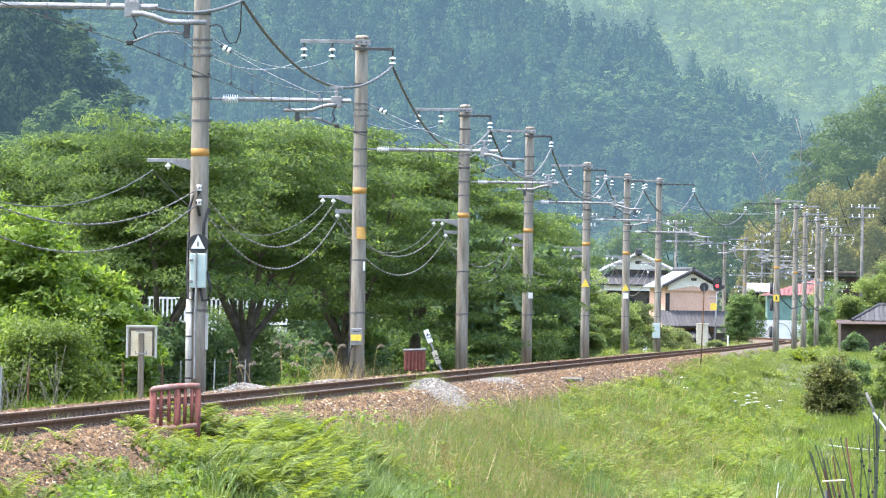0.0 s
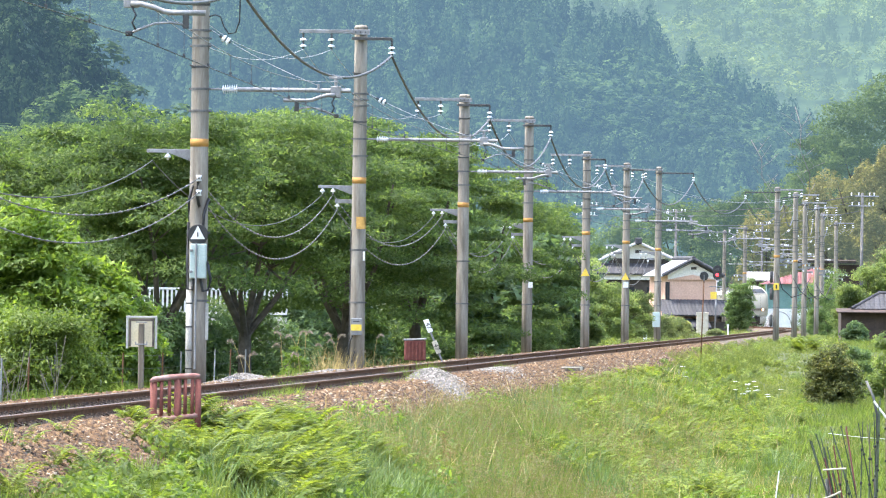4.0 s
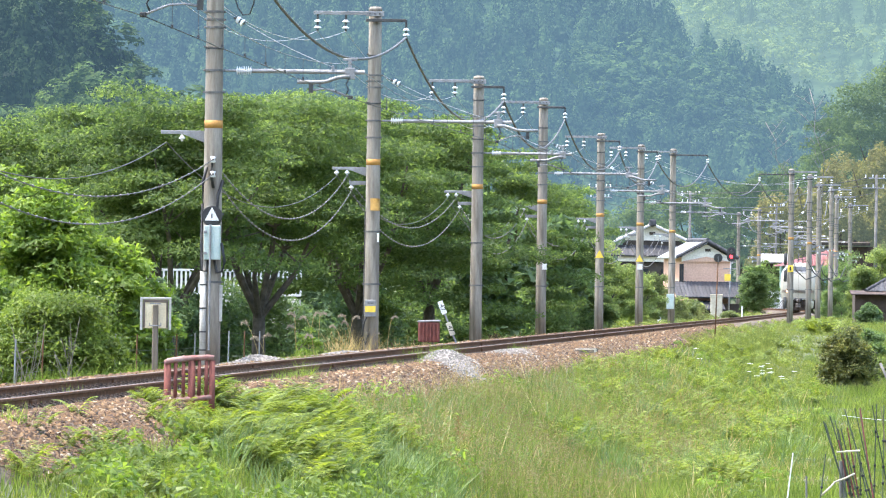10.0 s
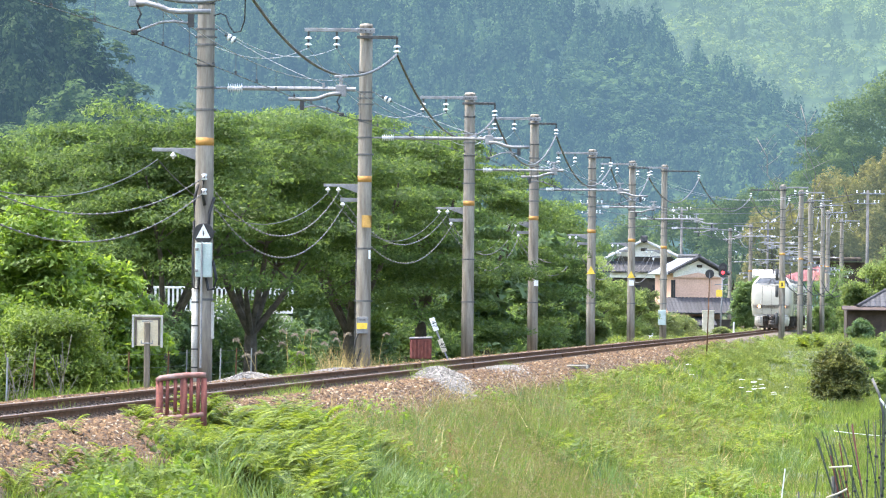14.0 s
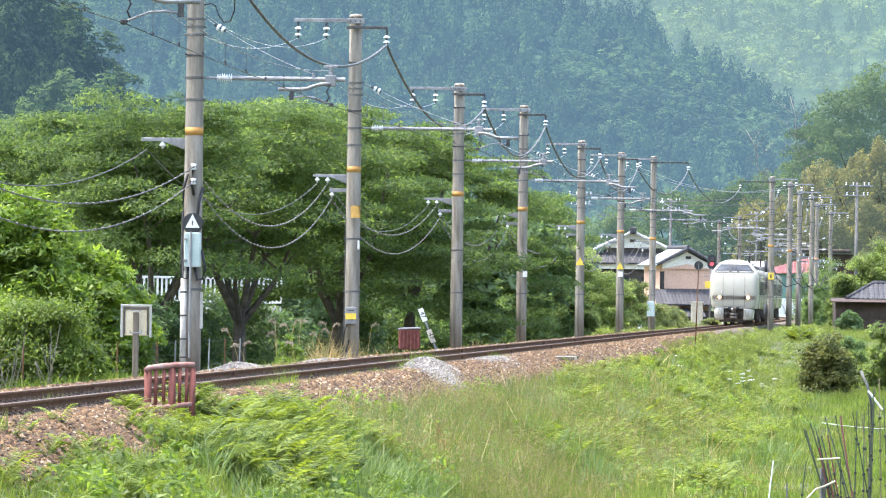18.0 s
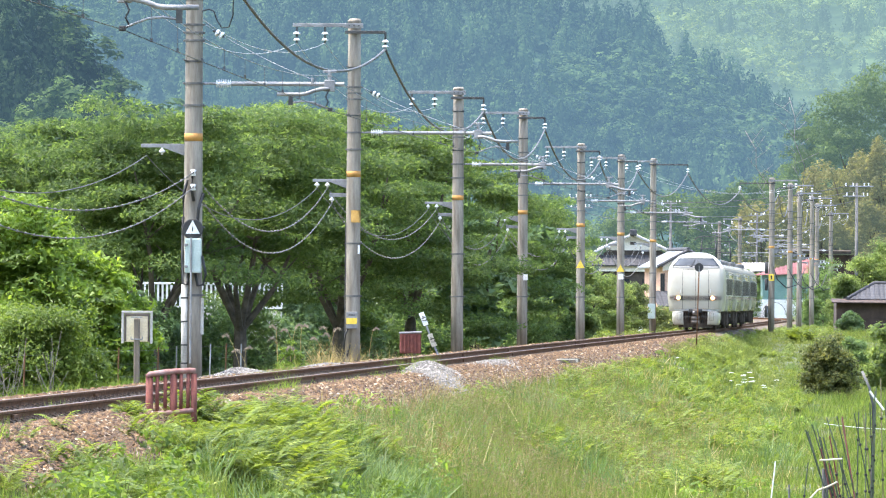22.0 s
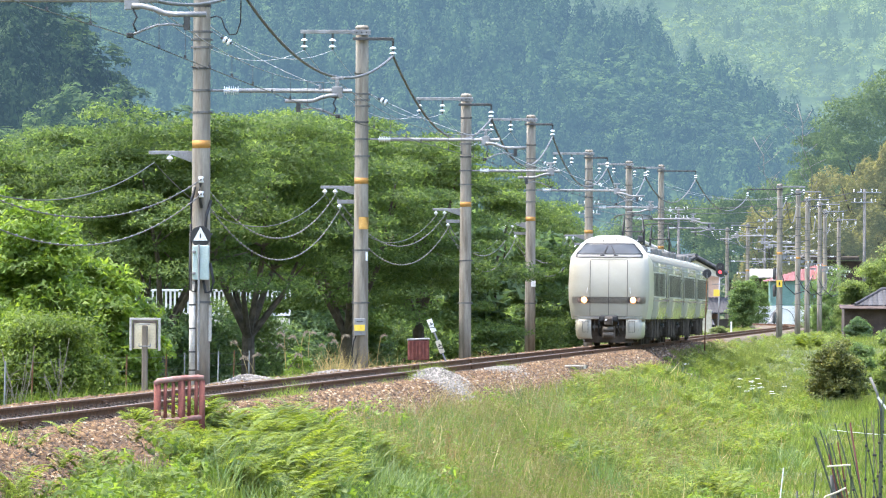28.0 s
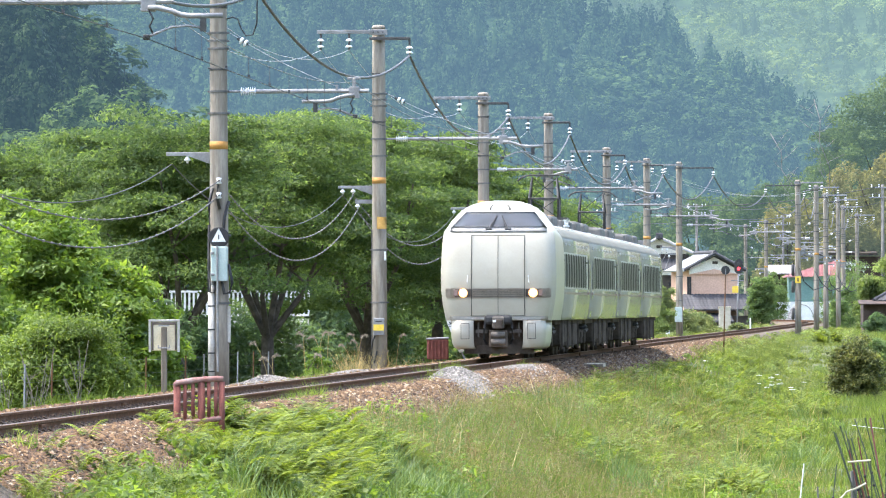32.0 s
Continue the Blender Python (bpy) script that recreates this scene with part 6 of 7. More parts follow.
part("equipment_box", box(0.40, 0.25, 0.80, (-0.04, -0.30, 0.66), bevel=0.02), BOX_PAINT, pole_things[8], "pale green equipment box")
part("label_plate", box(0.34, 0.02, 0.40, (0.0, -0.22, 2.62), bevel=0.01), YELLOW, pole_things[9], "yellow plate")
part("mark", box(0.08, 0.01, 0.22, (0.0, -0.235, 2.62)), BLACK, pole_things[9])
for z in (3.2, 2.2, 0.6):
    part("relay_case", add_lathe(bmesh.new(), [(0.06, -0.35), (0.10, -0.3), (0.10, 0.3), (0.06, 0.35)], (-0.30, -0.1, z), n=10), DARK_STEEL, pole_things[9], "dark relay case", True)
for i in (9, 10, 11, 12):
    pts = [(0.1 * (1 if i % 2 else -1), -0.2, 3.3), (0.35, -0.2, 2.5), (0.9, 0.3, 2.0), (1.5, 2, 2.2), (1.9, 4, 3.1)]
    part("cable", add_tube(bmesh.new(), pts, 0.03, 6), BLACK, pole_things[i], "black looping cable", True)

# red-brown pipe guard beside the ballast
WORN_PIPE = plain("worn pipe paint", [(0.35, (0.19, 0.06, 0.05)), (0.55, (0.27, 0.15, 0.13)), (0.75, (0.38, 0.31, 0.30))], 6.0, 0.8, 0, 0.4, 0.004, 40)
guard = thing("pipe_guard", pose(-3.03, 106, -0.60) @ Matrix.Diagonal((1.093, 1.0, 1.055, 1)), "rusty red-brown steel pipe guard standing in ferns", "guard rail")
for x, r in ((-0.255, 0.042), (0.02, 0.042), (0.25, 0.036)):
    part("post", rod((x, 0, 0.15), (x, 0.02, 0.95 if x < 0 else 0.985), r, n=12), RED_RUST, guard, "", True)
for x in (-0.165, -0.075, 0.105, 0.185):
    part("bar", rod((x, 0, 0.50), (x, 0.01, 0.98), 0.022, n=10), RED_RUST, guard, "", True)
part("top_rail", add_tube(bmesh.new(), [(-0.28, 0, 0.94), (-0.25, 0, 0.97), (-0.1, 0, 0.995), (0.05, 0.005, 1.01), (0.2, 0.01, 1.018), (0.27, 0.01, 1.01)], 0.036, 10), WORN_PIPE, guard, "worn pipe top rail with flaking paint", True)
part("bottom_rail", add_tube(bmesh.new(), [(-0.25, 0, 0.50), (0.02, 0, 0.525), (0.25, 0, 0.555)], 0.034, 10), WORN_PIPE, guard, "", True)

# back of a lineside sign
OLD_WOOD = plain("weathered post wood", [(0.3, (0.10, 0.08, 0.058)), (0.7, (0.20, 0.165, 0.125))], 5, 0.9, 0, 0.3, 0.003, 40, stretch=(3, 3, 0.4))
BOARD = plain("cream sign board", [(0.3, (0.66, 0.56, 0.37)), (0.7, (0.78, 0.69, 0.49))], 4, 0.8, 0, 0.1, 0.002)
CREAM = plain("cream board", [(0.3, (0.40, 0.36, 0.27)), (0.7, (0.52, 0.48, 0.38))], 4, 0.8, 0, 0.1, 0.002)
sg = thing("lineside_sign", pose(-5.17, 158, -0.3), "back of a square sign with pale panel on a wooden post", "sign")
part("post", box(0.11, 0.10, 1.42, (0, -0.05, 0.56), bevel=0.025), OLD_WOOD, sg, "weathered grey-brown wooden post")
part("panel", box(0.46, 0.04, 0.50, (0.0, 0.05, 1.08), bevel=0.01), BOARD, sg, "cream weathered panel")
for x in (-0.215, 0.215):
    part("batten", box(0.035, 0.03, 0.48, (x, 0.02, 1.08), bevel=0.006), SLEEPER, sg, "dark inner batten")
for x in (-0.265, 0.265):
    part("frame", box(0.045, 0.09, 0.57, (x, 0.06, 1.085), bevel=0.008), CONCRETE_FLAT, sg)
part("frame", box(0.575, 0.10, 0.04, (0, 0.06, 1.385), bevel=0.008), CONCRETE_FLAT, sg)
part("batten", box(0.46, 0.03, 0.05, (0, 0.02, 1.335), bevel=0.006), SLEEPER, sg)
for z in (1.29, 0.88):
    part("strap", box(0.20, 0.02, 0.022, (0.0, -0.112, z), bevel=0.004), STEEL, sg)
for x in (-0.105, 0.105):
    part("strap", box(0.016, 0.02, 0.06, (x, -0.112, 0.90), bevel=0.004), STEEL, sg)

# dark red ribbed box and leaning distance post
rb = thing("cable_box", pose(-0.15, 228, -0.16), "dark red ribbed metal box beside the track", "box")
part("body", box(0.58, 0.45, 0.54, (0, 0, 0.30), bevel=0.03), RED_RUST, rb)
for k in range(6):
    part("rib", box(0.045, 0.04, 0.50, (-0.24 + 0.096 * k, -0.235, 0.29), bevel=0.01), RED_RUST, rb)
part("lid", box(0.62, 0.5, 0.05, (0.0, 0, 0.59), Euler((0, -0.04, 0)).to_matrix(), bevel=0.02), STEEL, rb, "pale worn lid")
dp = thing("distance_post", pose(0.62, 227.5, -0.25) @ pose(0, 0, 0, 0, -22, 0), "leaning white distance post with black numerals", "post")
part("stake", rod((0, 0, -0.2), (0, 0, 1.05), 0.025), STEEL, dp)
for z in (1.13, 0.52):
    pl = part("plate", box(0.14, 0.03, 0.36, (0, -0.03, z), bevel=0.006), WHITE_PAINT if z > 1 else CREAM, dp, "white plate with black numerals")
    sign_text("47", 0.18, pose(0, -0.05, z, 90, 0, 0) @ pose(0, 0, 0, 0, 0, -90), BLACK, pl)

# signal, its backing disc and cabinets
SIG_RED = glow("red signal lamp", (1.0, 0.03, 0.04), 1.3)
sp = thing("railway_signal", pose(20.06, 583, -0.6), "black colour-light railway signal showing red on a post", "signal")
part("post", rod((0, 0, -0.3), (0.12, 0, 4.0), 0.06, 0.05, n=12), STEEL, sp, "", True)
bm = bmesh.new()
ov = [(0.14 + 0.30 * math.cos(a), 4.32 + 0.20 * (1 if math.sin(a) > 0 else -1) + 0.30 * math.sin(a)) for a in [2 * math.pi * (k + 0.5) / 24 for k in range(24)]]
fa, fb = ([bm.verts.new((x, y, z)) for x, z in ov] for y in (-0.05, 0.05))
bm.faces.new(fa)
bm.faces.new(fb[::-1])
for k in range(24):
    bm.faces.new((fa[k], fb[k], fb[(k + 1) % 24], fa[(k + 1) % 24]))
bmesh.ops.recalc_face_normals(bm, faces=bm.faces)
hd = part("signal_head", bm, BLACK, sp, "black oval signal head")
part("lamp", add_lathe(bmesh.new(), [(0.11, -0.03), (0.095, 0.03)], (0.14, -0.07, 4.17), Euler((math.pi / 2, 0, 0)).to_matrix(), 16), SIG_RED, hd, "glowing red lamp")
part("dark_lamp", add_lathe(bmesh.new(), [(0.13, -0.03), (0.12, 0.03)], (0.14, -0.07, 4.50), Euler((math.pi / 2, 0, 0)).to_matrix(), 16), DARK_STEEL, hd)
part("bracket", box(0.9, 0.06, 0.06, (0.05, 0, 3.35), bevel=0.01), STEEL, sp)
part("plate", box(0.42, 0.03, 0.46, (-0.10, -0.08, 2.75), bevel=0.01), YELLOW, sp, "yellow square plate")
rs = thing("marker_signal", pose(11.62, 354, -0.6), "black round signal disc on a thin leaning post", "signal")
part("post", rod((0, 0, -0.4), (0.10, 0, 3.1), 0.028, 0.024, n=8), RAIL_RUST, rs, "", True)
dk = part("disc", add_lathe(bmesh.new(), [(0.17, -0.03), (0.185, 0.0), (0.17, 0.03)], (0.10, -0.03, 3.27), Euler((math.pi / 2, 0, 0)).to_matrix(), 24), BLACK, rs, "black round disc")
part("bracket", box(0.03, 0.03, 0.26, (0.10, -0.08, 3.2), bevel=0.005), STEEL, dk)
part("clamp", box(0.10, 0.04, 0.05, (0.24, -0.02, 3.27), bevel=0.008), STEEL, dk)
cb = thing("relay_cabinet", pose(19.23, 583, -0.75), "weathered pale concrete relay cabinet beside the line", "cabinet")
part("body", box(0.80, 0.6, 2.05, (0, 0, 0.65), bevel=0.03), CREAM, cb)
part("lid", box(0.86, 0.66, 0.07, (0, 0, 1.70), bevel=0.015), CREAM, cb)
hy = thing("hose_box", pose(18.25, 584, -0.75), "small rusty red box on a concrete foot", "box")
part("body", box(0.44, 0.3, 0.6, (0, 0, 0.65), bevel=0.03), RED_RUST, hy)
part("foot", box(0.2, 0.2, 0.8, (0, 0, 0.0), bevel=0.02), CONCRETE_FLAT, hy)
mk = thing("marker_stone", pose(12.15, 462, -0.75), "small white painted marker stone", "marker")
part("body", box(0.20, 0.16, 0.7, (0, 0, 0.38), bevel=0.03), WHITE_PAINT, mk)
part("mark", box(0.10, 0.01, 0.14, (0, -0.085, 0.5)), BLACK, mk)
mk2 = thing("marker_stone", pose(19.9, 553, -0.7), "thin white marker post in the grass", "marker")
part("body", box(0.09, 0.09, 0.9, (0, 0, 0.5), bevel=0.02), WHITE_PAINT, mk2)

# dead twigs beside the bush
TWIG = plain("bleached dead twig", [(0.3, (0.11, 0.092, 0.07)), (0.7, (0.20, 0.175, 0.14))], 9, 0.9, 0, 0.2, 0.002)
rt = random.Random(31)
for x, y in ((-7.95, 158), (-7.5, 157), (-6.75, 157.5)):
    dt = thing("dead_shrub", pose(x, y, ground_z(x, y)), "bare bleached dead shrub beside the ballast", "shrub", "dead shrubs")
    for k in range(7):
        a = Vector((rt.uniform(-0.1, 0.1), 0, -0.05))
        b = Vector((rt.uniform(-0.35, 0.35), rt.uniform(-0.2, 0.2), rt.uniform(0.5, 1.3)))
        part("twig", add_tube(bmesh.new(), [a, a.lerp(b, 0.5) + Vector((rt.uniform(-0.08, 0.08), 0, 0)), b], 0.007, 5), TWIG, dt)
        c = a.lerp(b, 0.6)
        part("twig", rod(c, c + Vector((rt.uniform(-0.3, 0.3), 0, rt.uniform(0.1, 0.4))), 0.005, 0.003, n=5), TWIG, dt)

# wire fence with thin posts behind the track
fn = thing("wire_fence", pose(0, 0, 0), "thin wire fence with rusty posts behind the track", "fence")
prev = None
for k in range(13):
    y = 152 + 5.0 * k
    p, g = seat(-5.6 - 0.02 * k, y)
    part("post", rod((p.x, p.y, g - 0.1), (p.x + 0.02, p.y, g + 0.95), 0.016, n=6), RAIL_RUST if k % 2 else STEEL, fn)
    if prev:
        for h in (0.35, 0.62, 0.9):
            part("strand", add_tube(bmesh.new(), sagging((prev[0].x, prev[0].y, prev[1] + h), (p.x, p.y, g + h), 0.015, 4), 0.002, 4), DARK_STEEL, fn)
    prev = (p, g)

# white guard rail of a yard behind the trees
YARD_WHITE = plain("weathered white rail paint", [(0.3, (0.58, 0.58, 0.56)), (0.7, (0.74, 0.74, 0.72))], 5, 0.7, 0, 0.1, 0.002)
wf = thing("yard_railing", pose(-9.3, 286, -0.15), "weathered white railing on a low wall in the sun", "railing")
part("kerb_wall", box(8.4, 0.25, 1.5, (0.6, 0, 0.25), bevel=0.02), CONCRETE_FLAT, wf, "grey low wall")
for z in (1.12, 1.92):
    part("rail", box(8.4, 0.06, 0.07, (0.6, 0, z), bevel=0.01), YARD_WHITE, wf)
for k in range(57):
    part("baluster", box(0.07, 0.04, 0.8, (-3.5 + 0.148 * k, 0, 1.52)), YARD_WHITE, wf)

# garden stakes, string and pole at the field
rng_s = random.Random(77)
BAMBOO_STICK = plain("bamboo stick", [(0.3, (0.10, 0.085, 0.04)), (0.7, (0.22, 0.18, 0.09))], 5, 0.7, 0, 0.1, 0.002)
GREEN_STICK = plain("dark green coated stick", [(0.3, (0.035, 0.05, 0.028)), (0.7, (0.07, 0.09, 0.05))], 5, 0.6, 0, 0.1, 0.002)
RED_STICK = plain("dark red stick", [(0.3, (0.10, 0.022, 0.02)), (0.7, (0.17, 0.04, 0.035))], 5, 0.6, 0, 0.1, 0.002)
STAKE_Y, STAKE_FOOT = 141.0, -2.45


def leaning(parent, x, z, run, material, r=0.013, clips=()):
    """A thin stake: its tip stands at x, z and it runs so far to the right for each metre down."""
    a, b = Vector((x + run * (z - STAKE_FOOT), rng_s.uniform(-0.25, 0.25), STAKE_FOOT)), Vector((x, rng_s.uniform(-0.3, 0.3), z))
    st = part("stake", rod(a, b, r, r * 0.75, n=6), material, parent)
    for q in clips:
        part("clip", box(0.045, 0.04, 0.045, a.lerp(b, q), bevel=0.012), BLACK, st)


bundle = thing("garden_stakes", pose(0, STAKE_Y, 0), "bundle of thin green and red plant stakes with ties", "stakes")
for x, z, run, material in ((6.44, -0.75, 0.33, GREEN_STICK), (6.48, -0.78, 0.30, GREEN_STICK), (6.54, -0.65, 0.33, GREEN_STICK), (6.65, -0.74, 0.21, GREEN_STICK), (6.69, -0.87, 0.22, GREEN_STICK), (6.73, -0.86, 0.26, GREEN_STICK), (6.69, -1.05, 0.22, RED_STICK), (6.80, -0.55, 0.31, GREEN_STICK), (6.85, -0.85, 0.18, RED_STICK), (6.83, -1.30, 0.20, RED_STICK), (6.92, -0.92, 0.25, GREEN_STICK),
                            (6.95, -0.52, 0.24, GREEN_STICK), (7.06, -0.53, 0.15, RED_STICK), (7.05, -0.57, 0.17, BAMBOO_STICK), (6.50, -1.29, -0.11, GREEN_STICK), (7.04, -1.18, 0.04, GREEN_STICK), (7.00, -1.20, -0.05, BAMBOO_STICK)):
    leaning(bundle, x, z, run, material, 0.014, (0.28 + 0.12 * rng_s.random(), 0.45 + 0.15 * rng_s.random()) if rng_s.random() < 0.55 else ())
for x, z, r in ((6.75, -1.40, 0.034), (6.80, -1.42, 0.028), (6.18, -1.66, 0.018)):
    part("post", rod((x + 0.02, 0.1, STAKE_FOOT), (x, 0.1, z), r, r * 0.9, n=9), OLD_CONCRETE, bundle, "weathered grey post")
part("white_bar", rod((6.66, -0.3, -1.25), (7.04, -0.3, -1.22), 0.015, n=8), CREAM, bundle)
bag = add_tube(bmesh.new(), [(6.42, -0.3, -1.97), (6.55, -0.34, -1.84), (6.64, -0.3, -1.74), (6.80, -0.36, -1.68), (6.96, -0.3, -1.60)], 0.016, 7)
part("bag", bag, CREAM, bundle, "crumpled white sheet", True)
row = thing("garden_stakes", pose(0, STAKE_Y + 0.5, 0), "loose row of dark green plant stakes beside a grey pole", "stakes")
for x, z, run in ((7.26, -0.48, 0.21), (7.36, -0.46, -0.015), (7.43, -0.50, 0.12), (7.48, -0.48, -0.01), (7.52, -0.30, 0.05), (7.60, -0.10, -0.02), (7.65, -0.06, -0.03), (7.72, 0.10, 0.02), (7.78, -0.25, 0.06), (7.84, 0.05, 0.0)):
    leaning(row, x, z, run, BAMBOO_STICK if x in (7.43, 7.72) else GREEN_STICK, 0.013, (0.30 + 0.06 * rng_s.random(), 0.48 + 0.08 * rng_s.random(), 0.70 + 0.08 * rng_s.random()))
part("pole", add_tube(bmesh.new(), [(7.56, 0, STAKE_FOOT), (7.575, 0, -1.3), (7.585, 0, -0.35), (7.52, 0, -0.05), (7.40, 0, 0.22)], 0.022, 9), OLD_CONCRETE, row, "weathered grey pole", True)
part("white_bar", rod((7.52, -0.1, -0.11), (7.76, -0.1, -0.42), 0.018, n=8), WHITE_PAINT, row)
lone = thing("garden_stake", pose(5.82, 141, -2.3), "single pale thin stake in the grass", "stake")
part("stake", rod((0, 0, -0.2), (0.13, 0, 1.02), 0.013, 0.010, n=6), WHITE_PAINT, lone)
net = thing("bean_poles", pose(7.9, 150, -2.3), "dark leaning garden poles with a string", "frame")
part("pole", rod((0.62, 0, -0.2), (0.50, 0, 2.05), 0.016, 0.012, n=8), SLEEPER, net)
part("pole", rod((0.80, 0.3, -0.2), (0.62, 0.3, 1.65), 0.014, 0.01, n=6), DARK_STEEL, net)
part("string", add_tube(bmesh.new(), sagging((-0.72, 0, 1.52), (0.9, 0.5, 1.42), 0.03, 5), 0.004, 4), WHITE_PAINT, net)

# old timbers left on the ballast shoulder
tb = thing("timber_stack", pose(4.05, 226, -0.36, 0, 0, 12), "few pale old timbers lying on the ballast", "timber")
for k in range(3):
    part("timber", box(0.55, 0.16, 0.09, (0.12 * k - 0.1, 0.25 * k, 0.06 + 0.02 * k), Euler((0, 0, 0.25 * k - 0.2)).to_matrix(), bevel=0.01), CREAM if k == 1 else SLEEPER, tb)

# ---- the village ----
TILE_GREY = plain("grey roof tile", [(0.3, (0.045, 0.045, 0.049)), (0.7, (0.09, 0.09, 0.096))], 3, 0.72, 0, 0.3, 0.01, 14, each=0.2)
# pale tone carries the sun glare of the upper roofs
TILE_PALE_GLARE = plain("pale tile with sun glare in its tone", [(0.3, (0.28, 0.29, 0.31)), (0.7, (0.42, 0.43, 0.45))], 3, 0.3, 0, 0.3, 0.01, 14, each=0.15)
TILE_GREY.node_tree.nodes["Principled BSDF"].inputs["Specular IOR Level"].default_value = 0.15
PLASTER_TAN = plain("tan plaster", [(0.3, (0.56, 0.35, 0.25)), (0.7, (0.64, 0.41, 0.30))], 0.8, 0.9, 0, 0.04, 0.004, 8)
PLASTER_WHITE = plain("white plaster", [(0.3, (0.66, 0.61, 0.51)), (0.7, (0.76, 0.715, 0.62))], 0.8, 0.9, 0, 0.04, 0.004, 8)
DARK_WOOD = plain("dark timber", [(0.3, (0.035, 0.028, 0.022)), (0.7, (0.08, 0.062, 0.048))], 2.0, 0.85, 0, 0.3, 0.01, 14)
BROWN_WALL = plain("brown boarded wall", [(0.3, (0.04, 0.026, 0.02)), (0.7, (0.08, 0.052, 0.041))], 2.0, 0.9, 0, 0.3, 0.01, 14)
SHEET_GREY = plain("light grey sheet roof", [(0.3, (0.22, 0.21, 0.21)), (0.7, (0.34, 0.32, 0.32))], 1.2, 0.6, 0, 0.2, 0.01, 9, each=0.2)
RED_ROOF = plain("faded red sheet roof", [(0.3, (0.25, 0.085, 0.085)), (0.7, (0.36, 0.15, 0.145))], 1.0, 0.6, 0, 0.2, 0.01, 8)
TEAL = plain("teal sheet wall", [(0.3, (0.13, 0.25, 0.225)), (0.7, (0.19, 0.32, 0.29))], 1.0, 0.6, 0, 0.2, 0.01, 8)
VINYL = plain("white vinyl sheet", [(0.3, (0.68, 0.70, 0.71)), (0.7, (0.82, 0.83, 0.83))], 1.5, 0.35, 0, 0.2, 0.02, 10)


def gable_wall(w, h0, h1, t, at):
    """A gable-end wall: width, eaves height, ridge height, thickness."""
    bm = bmesh.new()
    x, y, z = at
    q = [(-w / 2, 0), (w / 2, 0), (w / 2, h0), (0, h1), (-w / 2, h0)]
    a = [bm.verts.new((x + u, y, z + v)) for u, v in q]
    b = [bm.verts.new((x + u, y + t, z + v)) for u, v in q]
    bm.faces.new(a)
    bm.faces.new(b[::-1])
    for k in range(5):
        bm.faces.new((a[k], b[k], b[(k + 1) % 5], a[(k + 1) % 5]))
    bmesh.ops.recalc_face_normals(bm, faces=bm.faces)
    return bm


def tile_row(l, w, pitch):
    """One course of round roof tiles running down a slope of length l."""
    bm = bmesh.new()
    n = 5
    prof = [(w * (k / n - 0.5), 0.035 * math.sin(math.pi * k / n) + 0.012) for k in range(n + 1)]
    a = [bm.verts.new((x, 0, z)) for x, z in prof]
    b = [bm.verts.new((x, l, z)) for x, z in prof]
    for k in range(n):
        bm.faces.new((a[k], a[k + 1], b[k + 1], b[k]))
    c = [bm.verts.new((x, 0, -0.05)) for x in (prof[0][0], prof[-1][0])]
    bm.faces.new((c[0], c[1], *a[::-1]))
    return bm


def tiled_slope(house, origin, along, down, width, length, material, step=0.3, name="roof"):
    """A roof plane of tile courses: origin at the eave's left end, along the eave, up the slope."""
    along, up = Vector(along).normalized(), Vector(down).normalized()
    nrm = along.cross(up)
    m = Matrix((along, up, nrm)).transposed().to_4x4()
    m.translation = origin
    bm = bmesh.new()
    add_box(bm, width, length, 0.08, (width / 2, length / 2, -0.05))
    slab = part(name, bm, material, house)
    slab.matrix_basis = m
    src = tile_row(length, step * 0.98, 0)
    me = bpy.data.meshes.new("tile_course")
    src.to_mesh(me)
    src.free()
    me.materials.append(material)
    for k in range(int(width / step)):
        o = new("tile_course", me)
        o.parent = slab
        o.matrix_basis = Matrix.Translation((step * (k + 0.5), 0, 0))
    return slab


def window_in(house, x, y, z, w, h):
    fr = part("window", box(w, 0.10, h, (x, y, z), bevel=0.01), DARK_WOOD, house, "dark framed window")
    for s in (-1, 1):
        part("pane", box(w / 2 - 0.08, 0.03, h - 0.12, (x + s * w / 4, y - 0.05, z)), GLASS, fr)


# tan house: gable towards the line, tiled lean-to before it
h2 = thing("house", pose(22.25, 700, -1.5, 0, 0, 8), "two-storey tan plastered house with grey tiled roofs", "house", "village houses")
part("wall", gable_wall(3.9, 5.45, 6.45, 0.25, (-0.05, 0, 0)), PLASTER_TAN, h2, "tan plaster gable wall")
part("gable", gable_wall(4.1, 0.35, 1.42, 0.08, (-0.05, -0.10, 5.05)), PLASTER_WHITE, h2, "white plaster gable")
part("wall_top", gable_wall(3.95, 0.02, 0.42, 0.05, (-0.05, -0.17, 5.05)), PLASTER_TAN, h2, "tan plaster below the gable")
part("side_wall", box(0.22, 9, 5.4, (-1.95, 4.6, 2.7), bevel=0.01), PLASTER_TAN, h2)
part("side_wall", box(0.22, 9, 5.4, (1.85, 4.6, 2.7), bevel=0.01), PLASTER_TAN, h2)
part("gable_vent", box(0.45, 0.06, 0.22, (0.05, -0.12, 6.0), bevel=0.01), DARK_WOOD, h2)
# sunward slope coloured pale as if lit, the other slope left grey
tiled_slope(h2, (-2.65, 9.0, 5.35), (0, -1, 0), (2.6, 0, 1.35), 9.6, 2.93, TILE_PALE_GLARE)
tiled_slope(h2, (2.55, -0.6, 5.35), (0, 1, 0), (-2.6, 0, 1.35), 9.6, 2.93, TILE_GREY)
